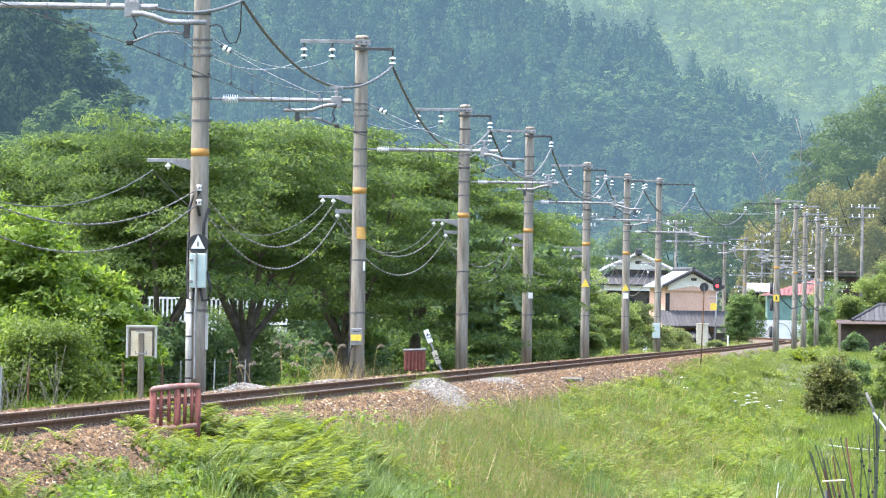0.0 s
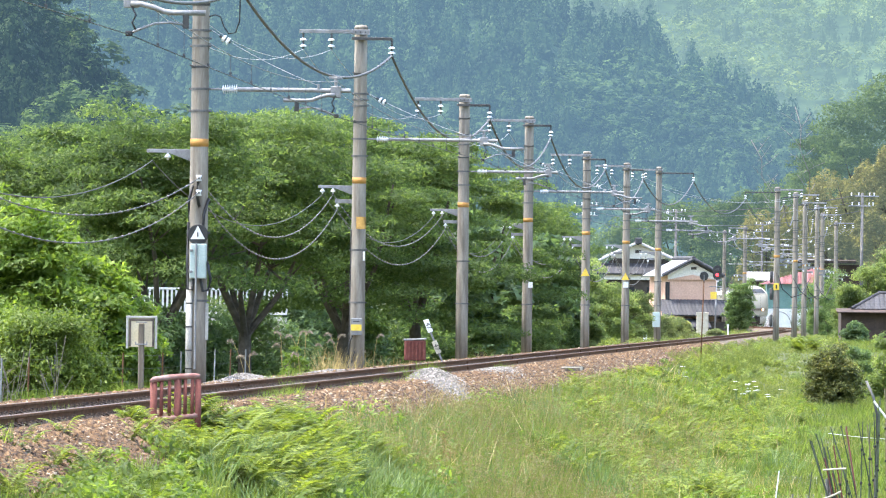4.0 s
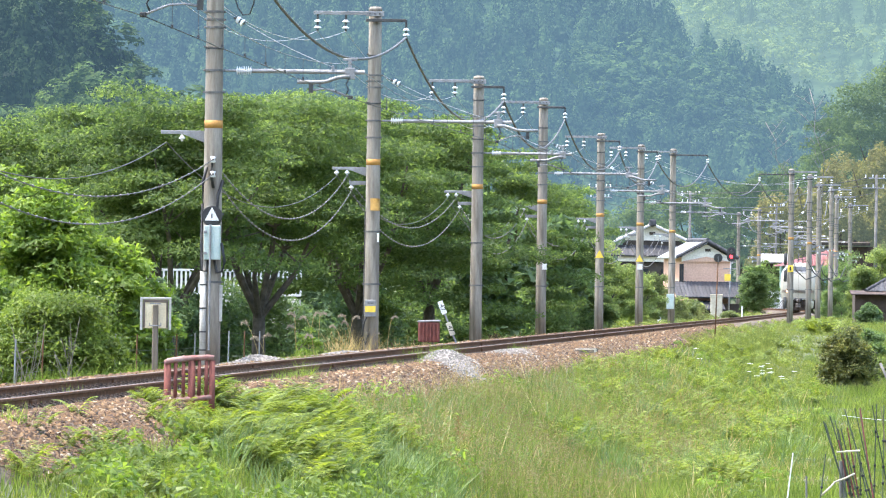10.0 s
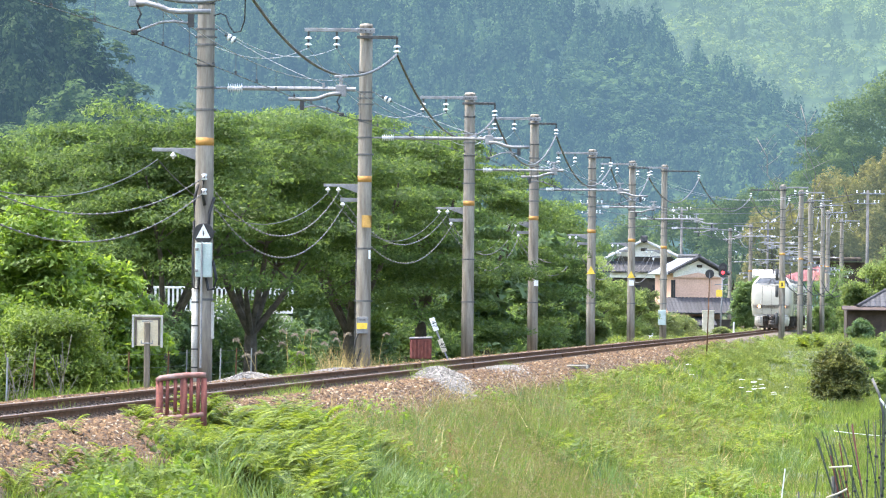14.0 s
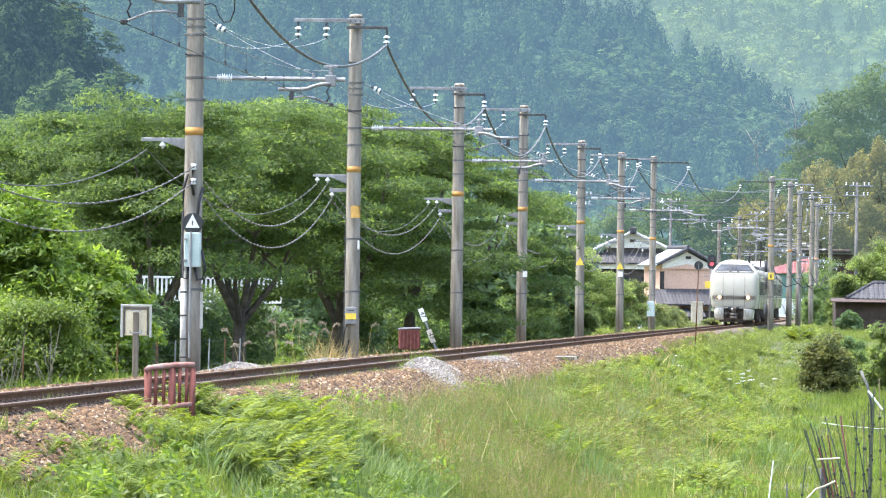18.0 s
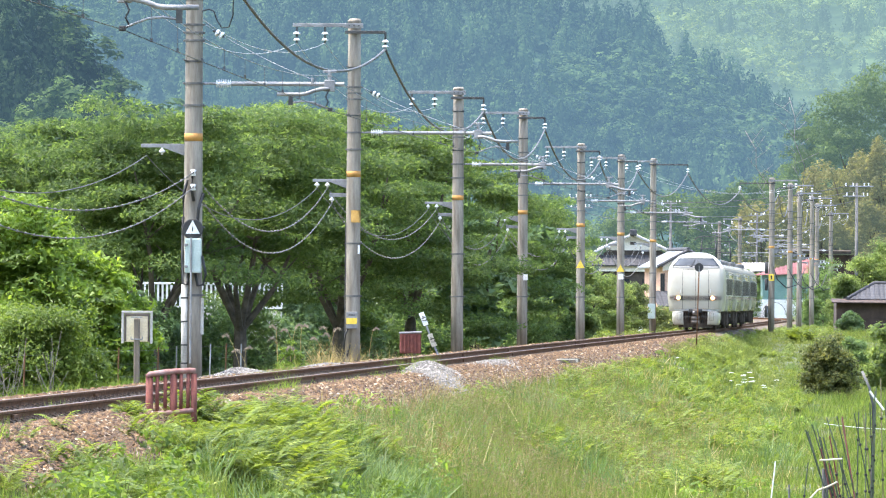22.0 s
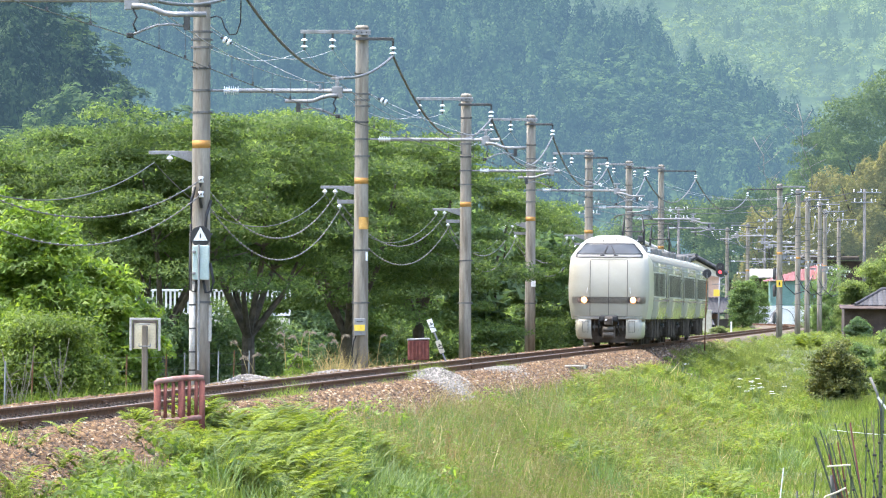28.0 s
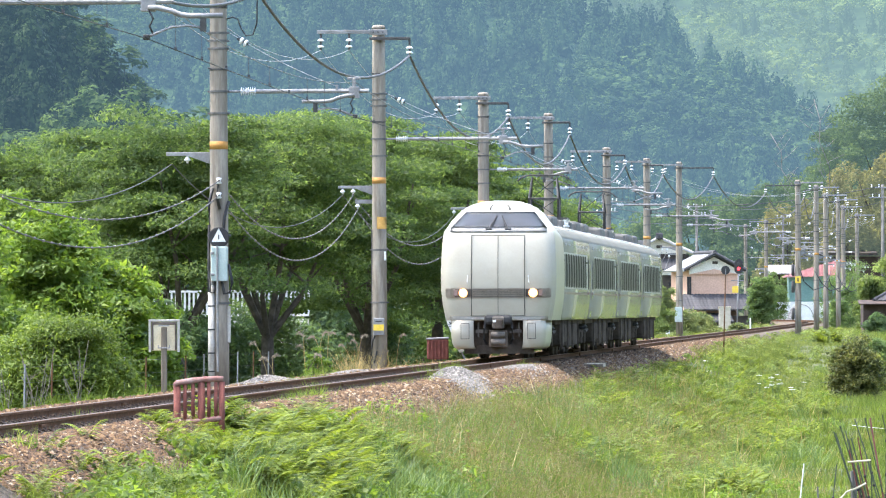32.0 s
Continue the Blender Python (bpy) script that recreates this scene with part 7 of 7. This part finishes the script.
for s in (-1, 1):
    part("barge_tile", rod((-0.05, -0.62, 6.78), (-0.05 + s * 2.6, -0.62, 5.40), 0.13, n=8), TILE_GREY, h2)
part("ridge", rod((-0.05, -0.7, 6.84), (-0.05, 9.0, 6.84), 0.17, n=8), TILE_GREY, h2, "grey ridge tiles")
part("wall_low", box(5.6, 1.9, 1.7, (0.2, -1.0, 0.8), bevel=0.02), DARK_WOOD, h2)
tiled_slope(h2, (-2.9, -2.6, 2.15), (1, 0, 0), (0, 2.6, 1.25), 6.4, 2.9, TILE_GREY)
tiled_slope(h2, (-3.2, -3.6, 1.15), (1, 0, 0), (0, 1.8, 0.7), 4.2, 1.9, TILE_GREY)
part("porch_wall", box(3.8, 0.12, 1.3, (-1.2, -3.0, 0.5), bevel=0.01), DARK_WOOD, h2)
window_in(h2, -2.1, -0.05, 4.0, 0.35, 1.7)
window_in(h2, 0.6, -2.02, 0.95, 1.2, 0.9)

# old house with stepped roof
h1 = thing("house", pose(18.4, 722, -1.5), "old two-storey house with white gable and dark tiled roofs", "house", "village houses")
part("wall", gable_wall(5.2, 6.6, 7.9, 0.25, (0, 0, 0)), DARK_WOOD, h1, "dark timber wall")
part("gable", gable_wall(4.6, 0.25, 1.2, 0.08, (-0.1, -0.12, 6.85)), PLASTER_WHITE, h1, "white plaster gable")
part("gable_vent", box(0.5, 0.06, 0.25, (-0.1, -0.20, 7.45), bevel=0.01), DARK_WOOD, h1)
for s in (-1, 1):
    part("bargeboard", box(3.3, 0.12, 0.24, (-0.1 + s * 1.5, -0.55, 7.55), Euler((0, s * 0.42, 0)).to_matrix(), bevel=0.02), PLASTER_WHITE, h1, "white curved bargeboard")
tiled_slope(h1, (-3.3, 8, 6.75), (0, -1, 0), (3.2, 0, 1.5), 8.7, 3.5, TILE_PALE_GLARE)
tiled_slope(h1, (3.1, -0.7, 6.75), (0, 1, 0), (-3.2, 0, 1.5), 8.7, 3.5, TILE_PALE_GLARE)
part("ridge", rod((-0.1, -0.75, 8.22), (-0.1, 8.0, 8.22), 0.22, n=8), TILE_GREY, h1, "grey ridge tiles")
part("ridge_end", box(0.6, 0.2, 0.55, (-0.1, -0.8, 8.35), bevel=0.1), TILE_GREY, h1, "ornamental ridge end tile")
tiled_slope(h1, (-3.6, -2.0, 5.55), (1, 0, 0), (0, 2.0, 0.85), 7.0, 2.2, TILE_GREY)
part("eave_wall", box(6.2, 0.15, 0.5, (0.1, -1.6, 5.3), bevel=0.01), PLASTER_WHITE, h1)
part("lower_wall", box(6.0, 0.3, 4.9, (0.1, -1.2, 2.5), bevel=0.02), DARK_WOOD, h1)
window_in(h1, -1.2, -1.4, 3.9, 1.6, 1.2)
window_in(h1, 1.4, -1.4, 3.9, 1.6, 1.2)

# farm shed on the right
sh = thing("farm_shed", pose(27.5, 520, -0.6), "brown boarded farm shed with grey tiled and rusty roofs", "shed")
part("wall", box(3.8, 3.5, 1.75, (0.0, 1.75, 0.85), bevel=0.02), BROWN_WALL, sh, "brown boarded wall")
for k in range(9):
    part("plank", box(0.40, 0.03, 1.6, (-1.68 + 0.42 * k, -0.02, 0.85)), BROWN_WALL, sh)
part("lean_roof", box(4.3, 1.4, 0.06, (-0.05, -0.1, 1.86), Euler((0.16, 0, 0)).to_matrix(), bevel=0.01), BROWN_WALL, sh, "rusty brown sheet lean-to roof")
hip = part("roof", box(3.4, 3.9, 0.10, (1.75, 2.2, 1.90)), TILE_GREY, sh, "grey tiled hip roof")
for k in range(18):
    x = -1.15 + 0.3 * k
    q = max(0.12, min(1.0, (x + 1.3) / 1.75))
    for e, turn in ((0.15, 0), (4.25, 180)):
        course = part("tile_course", tile_row(2.2 * q, 0.295, 0), TILE_GREY, hip)
        course.matrix_basis = pose(x, e, 1.95, 25.4, 0, 0) if not turn else pose(x, e, 1.95, 0, 0, 180) @ pose(0, 0, 0, 25.4, 0, 0)
part("hip_ridge", rod((-1.25, 0.15, 2.0), (0.5, 2.2, 2.95), 0.11, n=8), TILE_GREY, hip)
part("ridge", rod((0.45, 2.2, 2.95), (4.3, 2.2, 2.95), 0.13, n=8), TILE_GREY, hip)
window_in(sh, 1.6, -0.03, 1.0, 0.7, 0.8)
tree("hedge", "clipped dark green hedge before the shed", 26.2, 515, 0.6, 0.66, 401, SHADE, 0.07, 46, 200, category="hedge", low=0.0, squash=0.8, lump=0.4)

# red-roofed teal workshop, brown house and vinyl greenhouse far off
wk = thing("workshop", pose(38.8, 890, -1.5), "teal workshop with a faded red sheet roof", "building")
part("wall", box(5.6, 5, 5.4, (0.1, 2.5, 2.7), bevel=0.02), TEAL, wk, "teal corrugated wall")
def roof_edge(q, hip):
    """Height of the eave and of the hip line along the workshop's front."""
    return (-3.4 + 6.3 * q, 5.25 + 0.2 * q, 5.35 + 1.85 * q) if hip else None


bm = bmesh.new()
lo = [bm.verts.new((x, -0.5, a)) for x, a, b in (roof_edge(k / 12, True) for k in range(13))]
hi = [bm.verts.new((x, 2.6, b)) for x, a, b in (roof_edge(k / 12, True) for k in range(13))]
for k in range(12):
    bm.faces.new((lo[k], lo[k + 1], hi[k + 1], hi[k]))
bmesh.ops.solidify(bm, geom=bm.faces[:], thickness=0.1)
part("roof", bm, RED_ROOF, wk, "faded red sheet roof")
for k in range(1, 14):
    x, a, b = roof_edge(k / 14, True)
    part("roof_rib", rod((x, -0.5, a + 0.04), (x, 2.6, b + 0.04), 0.05, n=5), RED_ROOF, wk)
part("base_wall", box(7.4, 0.12, 2.75, (-1.0, -0.08, 1.35), bevel=0.02), VINYL, wk, "white sheeted lower wall")
for k in range(11):
    part("wall_rib", box(0.08, 0.05, 5.2, (-2.5 + 0.52 * k, -0.03, 2.6)), TEAL, wk)
bh = thing("house", pose(43.6, 908, -2.0), "brown boarded building with a dark roof", "house", "village houses")
part("wall", box(5.0, 5, 8.0, (0.5, 2.5, 4.0), bevel=0.02), BROWN_WALL, bh)
part("roof", box(6.4, 6.5, 0.3, (-0.6, 2.4, 8.45), Euler((0.05, 0, 0)).to_matrix(), bevel=0.04), DARK_WOOD, bh, "dark flat-pitched roof")
for k in range(8):
    part("plank", box(0.5, 0.04, 7.4, (-2.4 + 0.66 * k, -0.03, 3.8)), BROWN_WALL, bh)
window_in(bh, -0.5, -0.06, 6.5, 0.5, 1.2)
gh = thing("greenhouse", pose(36.7, 872, -1.3), "small white vinyl greenhouse tunnel", "greenhouse")
bm = bmesh.new()
ring = []
for y in (0, 8):
    ring.append([bm.verts.new((1.2 * math.cos(a), y, 2.2 * math.sin(a) ** 0.8)) for a in [math.pi * k / 12 for k in range(13)]])
for k in range(12):
    bm.faces.new((ring[0][k], ring[0][k + 1], ring[1][k + 1], ring[1][k]))
bm.faces.new(ring[0])
bmesh.ops.recalc_face_normals(bm, faces=bm.faces)
part("cover", bm, VINYL, gh, "white vinyl cover")
for k in range(5):
    y = 2 * k
    part("hoop", add_tube(bmesh.new(), [(1.23 * math.cos(a), y - 0.02, 2.23 * max(0, math.sin(a)) ** 0.8) for a in [math.pi * j / 12 for j in range(13)]], 0.04, 5), STEEL, gh)
wr = thing("house", pose(36.2, 905, -1.0), "low house with a bright pale roof among trees", "house", "village houses")
part("wall", box(3.2, 4, 5.2, (0, 2, 2.6), bevel=0.02), BROWN_WALL, wr)
tiled_slope(wr, (-1.9, -0.6, 5.2), (1, 0, 0), (0, 2.2, 0.9), 3.4, 2.4, SHEET_GREY)


# village utility poles
def utility_pole(x, y, top, arms, seed):
    r = random.Random(seed)
    u = thing("utility_pole", pose(x, y, -1.5), "slender concrete utility pole with insulators", "utility pole", "village poles")
    h = top + 1.5
    part("shaft", rod((0, 0, 0), (0, 0, h), 0.15, 0.10, n=12), OLD_CONCRETE, u, "", True)
    for k in range(arms):
        z = h - 0.25 - 0.75 * k
        w = r.uniform(1.3, 2.0)
        part("cross_arm", box(w, 0.09, 0.09, (r.uniform(-0.4, 0.4), -0.12, z), bevel=0.01), STEEL, u)
        for e in (-0.45, -0.15, 0.3, 0.48):
            pin_insulator(u, (w * e, -0.12, z + 0.04), 2, 0.065, 0.22, False)
    return u


for k, (x, y, top, arms) in enumerate(((33.5, 650, 10.2, 2), (12.6, 660, 9.3, 2), (22.6, 760, 10.0, 2), (36.6, 918, 10.5, 2))):
    utility_pole(x, y, top, arms, 500 + k)
vl = [(12.6, 660, 8.8), (22.6, 760, 9.5), (33.5, 650, 9.6)]
wire("village_wire", "dark overhead village wires", [(a, b, 0.5) for a, b in zip(vl, vl[1:])] + [((a[0], a[1], a[2] - 0.75), (b[0], b[1], b[2] - 0.75), 0.6) for a, b in zip(vl, vl[1:])], 0.02, WIRE_DARK, 8, 4)
wire("village_wire", "long dark wire across the valley", [((12.6, 660, 9.2), (33.5, 650, 10.1), 0.9)], 0.025, WIRE_DARK, 12, 4)


# ---- white umbels, pampas plumes ----
UMBEL = plain("white flower", [(0.3, (0.70, 0.72, 0.66)), (0.7, (0.82, 0.83, 0.78))], 30, 0.8, 0, 0, 0.001)
STALK = plain("green stalk", [(0.3, (0.07, 0.12, 0.03)), (0.7, (0.14, 0.21, 0.06))], 20, 0.7, 0, 0, 0.001)
PLUME = plain("silver plume", [(0.3, (0.16, 0.13, 0.09)), (0.7, (0.28, 0.23, 0.17))], 20, 0.9, 0, 0, 0.001)


def umbel(x, y, h, heads, seed, w=0.16):
    r = random.Random(seed)
    g = ground_z(x, y)
    f = thing("white_umbel", pose(x, y, g), "tall white umbel flower on the grassy slope", "flower", "white umbels")
    for k in range(heads):
        dx, dz = r.uniform(-0.28, 0.28) * (heads > 1), r.uniform(-0.35, 0.1) * (heads > 1)
        part("stalk", rod((dx * 0.2, 0, 0), (dx, 0, h + dz), 0.008, 0.006, n=5), STALK, f)
        bm = bmesh.new()
        for j in range(12):
            a, q = r.uniform(0, 6.28), w * math.sqrt(r.random())
            bmesh.ops.create_icosphere(bm, subdivisions=1, radius=0.017, matrix=Matrix.Translation((dx + math.cos(a) * q, math.sin(a) * q, h + dz + 0.03 - q * 0.15)) @ Matrix.Diagonal((1.3, 1.3, 0.5, 1)))
        tagged(part("flower_head", bm, UMBEL, f, "flat white flower head"), kind="stuff")


for k, (x, y, h, n) in enumerate(((11.3, 292, 1.0, 6), (11.6, 297, 0.9, 4), (10.7, 288, 0.8, 3), (12.4, 300, 0.8, 3), (8.9, 290, 0.5, 1), (9.3, 293, 0.45, 2))):
    umbel(x, y, h, n, 600 + k, 0.09)


def plume(x, y, h, lean, seed):
    g = ground_z(x, y)
    f = thing("pampas_plume", pose(x, y, g), "dry silver grass plume behind the rails", "grass plume", "grass plumes")
    pts = [Vector((lean * q ** 2, 0, h * q)) for q in (0, 0.4, 0.7, 0.9, 1.0)]
    part("stalk", add_tube(bmesh.new(), pts, 0.006, 5), STRAW, f)
    rng = np.random.default_rng(seed)
    k = 60
    q = rng.uniform(0, 1, k)
    c = np.stack([lean + 0.16 * q * np.sign(lean) + rng.normal(0, 0.015, k), rng.normal(0, 0.015, k), h + 0.10 * np.sin(q * 2.5) - 0.04 * q + rng.normal(0, 0.012, k)], 1)
    v, fq = leaves(rng, c, np.tile(np.array((0.0, -1, 0.2)), (k, 1)), 0.014, 0.5, 4.0)
    hd_ = new("plume_head", quick("plume_head", v, fq, PLUME))
    hd_.parent = f


DOCK = plain("rusty dock seed", [(0.3, (0.20, 0.075, 0.035)), (0.7, (0.30, 0.13, 0.06))], 20, 0.9, 0, 0, 0.001)


def dock(x, y, h, seed):
    f = thing("dock_plant", pose(x, y, ground_z(x, y)), "rust-red dock gone to seed in the grass", "weed", "dock plants")
    part("stalk", rod((0, 0, 0), (0.03, 0, h), 0.007, 0.004, n=5), STALK, f)
    rng = np.random.default_rng(seed)
    k = 130
    q = rng.random(k)
    c = np.stack([0.03 * q + rng.normal(0, 0.022, k), rng.normal(0, 0.02, k), h * (0.45 + 0.58 * q)], 1)
    v, fq = leaves(rng, c, np.tile(np.array((0.0, -1, 0.3)), (k, 1)), 0.013, 0.7, 1.8)
    head_ = new("seed_head", quick("seed_head", v, fq, DOCK))
    head_.parent = f


for k, (y, d, h) in enumerate(((132.5, 3.35, 0.55), (129.0, 3.6, 0.35), (150.0, 3.2, 0.4))):
    dock(line_x(y) + d, y, h, 900 + k)

rp = random.Random(9)
for k in range(16):
    y = rp.choice((207, 210, 214, 222, 224, 226, 196, 190, 233))
    p = on_line(-3.0 - rp.random() * 1.6, y + rp.uniform(-2, 2))
    plume(p.x, p.y, rp.uniform(0.6, 1.15), rp.uniform(-0.28, 0.16), 700 + k)


# ---- sleepers and stones ----
def sleeper_mesh():
    bm = box(2.1, 0.22, 0.14, (0, 0, -0.225), bevel=0.015)
    for s in (-1, 1):
        for e in (-0.105, 0.105):
            add_box(bm, 0.07, 0.11, 0.055, (s * 0.566 + e, 0, -0.13))
    me = bpy.data.meshes.new("sleeper")
    bm.to_mesh(me)
    bm.free()
    me.materials.append(SLEEPER)
    return me


def clip_mesh():
    """A bent spring clip with its bolt, holding the rail's foot."""
    bm = add_tube(bmesh.new(), [(-0.05, -0.05, -0.145), (0.0, -0.05, -0.09), (0.05, -0.05, -0.13), (0.05, 0.05, -0.13), (0.0, 0.05, -0.09), (-0.05, 0.05, -0.145)], 0.014, 4)
    add_box(bm, 0.04, 0.045, 0.09, (0.01, 0, -0.115))
    me = bpy.data.meshes.new("rail_clip")
    bm.to_mesh(me)
    bm.free()
    me.materials.append(CLIP_RUST)
    return me


CLIP_RUST = plain("rusty clip steel", [(0.3, (0.032, 0.021, 0.015)), (0.7, (0.075, 0.052, 0.037))], 9.0, 0.95, 0.0, 0.2, 0.002, 60)
SL, CLIP = sleeper_mesh(), clip_mesh()
for k in range(300):
    y = 84.0 + 0.62 * k
    o = new("sleeper", SL)
    o.parent = track
    p = on_line(0, y)
    o.matrix_basis = pose(p.x, p.y, track_z(y) + random.uniform(-0.008, 0.004), 0, 0, -math.degrees(math.atan(line_h(y))) + random.uniform(-1, 1))
    if k < 150:
        for side in (-1, 1):
            c = new("rail_clip", CLIP)
            c.parent = o
            c.matrix_basis = pose(side * 0.566 + 0.085, random.uniform(-0.02, 0.02), 0)
for side in (-1, 1):
    for k in range(14):
        y = 92 + 25.0 * k + (3 if side > 0 else 0)
        p = on_line(side * 0.566, y)
        o = part("fishplate", box(0.10, 0.55, 0.075, (0, 0, -0.08), bevel=0.012), RAIL_RUST, track)
        o.matrix_basis = pose(p.x, p.y, track_z(y), 0, 0, -math.degrees(math.atan(line_h(y))))


def stones(rng, x, y, z, size):
    """Angular stones: squeezed and turned eight-sided lumps."""
    k = len(x)
    base = np.array([(1, 0, 0), (-1, 0, 0), (0, 1, 0), (0, -1, 0), (0, 0, 1), (0, 0, -1)], float)
    v = base[None] * rng.uniform(0.55, 1.25, (k, 6, 1)) + rng.normal(0, 0.16, (k, 6, 3))
    a, b = rng.uniform(0, 2 * math.pi, k), rng.uniform(-0.8, 0.8, k)
    ca, sa, cb, sb = np.cos(a), np.sin(a), np.cos(b), np.sin(b)
    vx = v[..., 0] * ca[:, None] - v[..., 1] * sa[:, None]
    vy = v[..., 0] * sa[:, None] + v[..., 1] * ca[:, None]
    vz = v[..., 2] * 0.7
    v = np.stack([vx * cb[:, None] + vz * sb[:, None], vy, -vx * sb[:, None] + vz * cb[:, None]], -1) * size[:, None, None]
    v += np.stack([x, y, z], 1)[:, None]
    tri = np.array([(0, 2, 4), (2, 1, 4), (1, 3, 4), (3, 0, 4)])
    f = (np.arange(k)[:, None, None] * 6 + tri[None]).reshape(-1, 3)
    return v.reshape(-1, 3), f


def stone_material(name, stops):
    m, n, l, b = mat(name, 0.9)
    g = n.new("ShaderNodeNewGeometry")
    c = ramp(n, l, g.outputs["Random Per Island"], stops)
    f = ramp(n, l, grain(n, l, 45, 3), [(0.3, (0.75, 0.75, 0.75)), (0.7, (1.15, 1.15, 1.15))])
    p = ramp(n, l, grain(n, l, 0.5, 3), [(0.35, (0.8, 0.76, 0.72)), (0.65, (1.12, 1.1, 1.08))])
    l.new(mixed(n, l, mixed(n, l, c, f, 1.0, "MULTIPLY"), p, 1.0, "MULTIPLY"), b.inputs["Base Color"])
    return m


STONE = stone_material("ballast stones", [(0.0, (0.028, 0.017, 0.010)), (0.35, (0.08, 0.043, 0.018)), (0.65, (0.129, 0.075, 0.032)), (0.92, (0.18, 0.117, 0.056)), (1.0, (0.33, 0.285, 0.215))])
GRAVEL = stone_material("fresh grey gravel", [(0.0, (0.08, 0.078, 0.073)), (0.5, (0.145, 0.14, 0.13)), (1.0, (0.29, 0.28, 0.26))])


def bed_z(d):
    return np.interp(d, [-3.9, -3.3, -2.6, -1.75, -1.2, -0.35, 0, 0.35, 0.66, 0.82, 1.2, 1.45, 1.95, 2.1], [-0.60, -0.40, -0.21, -0.15, -0.15, -0.20, -0.21, -0.20, -0.185, -0.14, -0.15, -0.24, -0.56, -0.72])


def lay_stones():
    rng = np.random.default_rng(21)
    y = 1 / rng.uniform(1 / 420, 1 / 80, 78000)
    d = np.where(rng.random(len(y)) < 0.66, rng.uniform(0.62, 2.12, len(y)), rng.uniform(-3.6, 0.6, len(y)))
    clear = (np.abs(np.abs(d) - 0.566) > 0.09)
    y, d = y[clear], d[clear]
    v, f = stones(rng, LX(y) + d, y, bed_z(d) + TZ(y) + rng.uniform(-0.012, 0.022, len(y)), rng.uniform(0.016, 0.038, len(y)) * (0.75 + y / 300))
    stuff("ballast_stones", "loose brown and pinkish ballast stones", "ballast", v, f, STONE)
    # heaps of fresh gravel on both sides of the line
    for y0, d0, sx, sy, h, k in ((172, 1.0, 0.55, 4.5, 0.19, 3600), (168, 1.6, 0.42, 3.5, 0.10, 1800), (199, 1.1, 0.42, 8.0, 0.05, 900), (166, -2.35, 0.30, 4.5, 0.13, 1400), (190, -2.3, 0.22, 5.0, 0.05, 700)):
        a, b = rng.normal(0, 0.5, k), rng.normal(0, 0.5, k)
        hill = h * np.exp(-(a * a + b * b) * 1.6)
        dd = d0 + a * sx
        v, f = stones(rng, LX(y0 + b * sy) + dd, y0 + b * sy, bed_z(dd) + TZ(y0 + b * sy) + hill * rng.uniform(0.2, 1.0, k) + 0.02, rng.uniform(0.018, 0.036, k))
        stuff("gravel_heap", "small heap of fresh pale grey gravel", "gravel", v, f, GRAVEL)
    # green tufts growing through the ballast
    vs, qs, at = [], [], 0
    for y0, d0, k, tall in ((87, 1.15, 60, 0.16), (172, 0.95, 70, 0.16), (176, 0.2, 70, 0.20), (181, 0.7, 60, 0.22), (163, 1.0, 40, 0.12), (134, 0.95, 40, 0.14), (128, 1.05, 30, 0.12), (104, 0.2, 30, 0.16), (118, 0.9, 26, 0.14), (150, 0.9, 30, 0.12), (205, 0.9, 40, 0.14), (169, 0.75, 90, 0.17), (174, 0.8, 80, 0.19), (184, 0.3, 70, 0.2), (158, 0.85, 60, 0.13), (112, 0.9, 30, 0.13), (143, 0.2, 50, 0.18), (192, -0.2, 60, 0.2), (154, -0.9, 60, 0.2), (165, -1.3, 80, 0.22)):
        a, b = rng.normal(line_x(y0) + d0, 0.10, k), rng.normal(y0, 0.8, k)
        v, q = blades(rng, a, b, TZ(b) - 0.19, np.full(k, tall * 1.45), 0.012, 0.7)
        vs.append(v)
        qs.append(q + at)
        at += len(v)
    stuff("track_weeds", "small green weeds between the rails", "weeds", np.concatenate(vs), np.concatenate(qs), GRASS_FRESH)


lay_stones()


# ---- what moves ----
NOSE = [(0.0, 935), (2.0, 882), (3.5, 838), (5.5, 784), (8.0, 727), (10.0, 683), (13.0, 616), (16.0, 559), (19.0, 496), (22.0, 430), (25.0, 366.3), (28.0, 300), (29.0, 277.5), (32.0, 210)]


def nose_at(t):
    """How far ahead the nose of the train is: a smooth run through the known places."""
    for i in range(len(NOSE) - 1):
        (a, ya), (b, yb) = NOSE[i], NOSE[i + 1]
        if t <= b:
            q = (t - a) / (b - a)
            sa = (yb - NOSE[max(i - 1, 0)][1]) / (b - NOSE[max(i - 1, 0)][0])
            j = min(i + 2, len(NOSE) - 1)
            sb = (NOSE[j][1] - ya) / (NOSE[j][0] - a)
            h = b - a
            return (2 * q ** 3 - 3 * q * q + 1) * ya + (q ** 3 - 2 * q * q + q) * h * sa + (3 * q * q - 2 * q ** 3) * yb + (q ** 3 - q * q) * h * sb
    return NOSE[-1][1]


def motions():
    for i, car in enumerate(CARS):
        rows = []
        for k in range(33):
            y = nose_at(float(k)) + 1.2 + 20.6 * i
            front, back = on_line(0, y + 3.0), on_line(0, y + 17.0)
            w = back - front
            turn = math.degrees(math.atan2(-w.x, w.y))
            rows.append((float(k), pose(front.x - w.x * 3.0 / 14, front.y - w.y * 3.0 / 14, track_z(y), -0.06, 0, turn)))
        walk(car, rows)


motions()
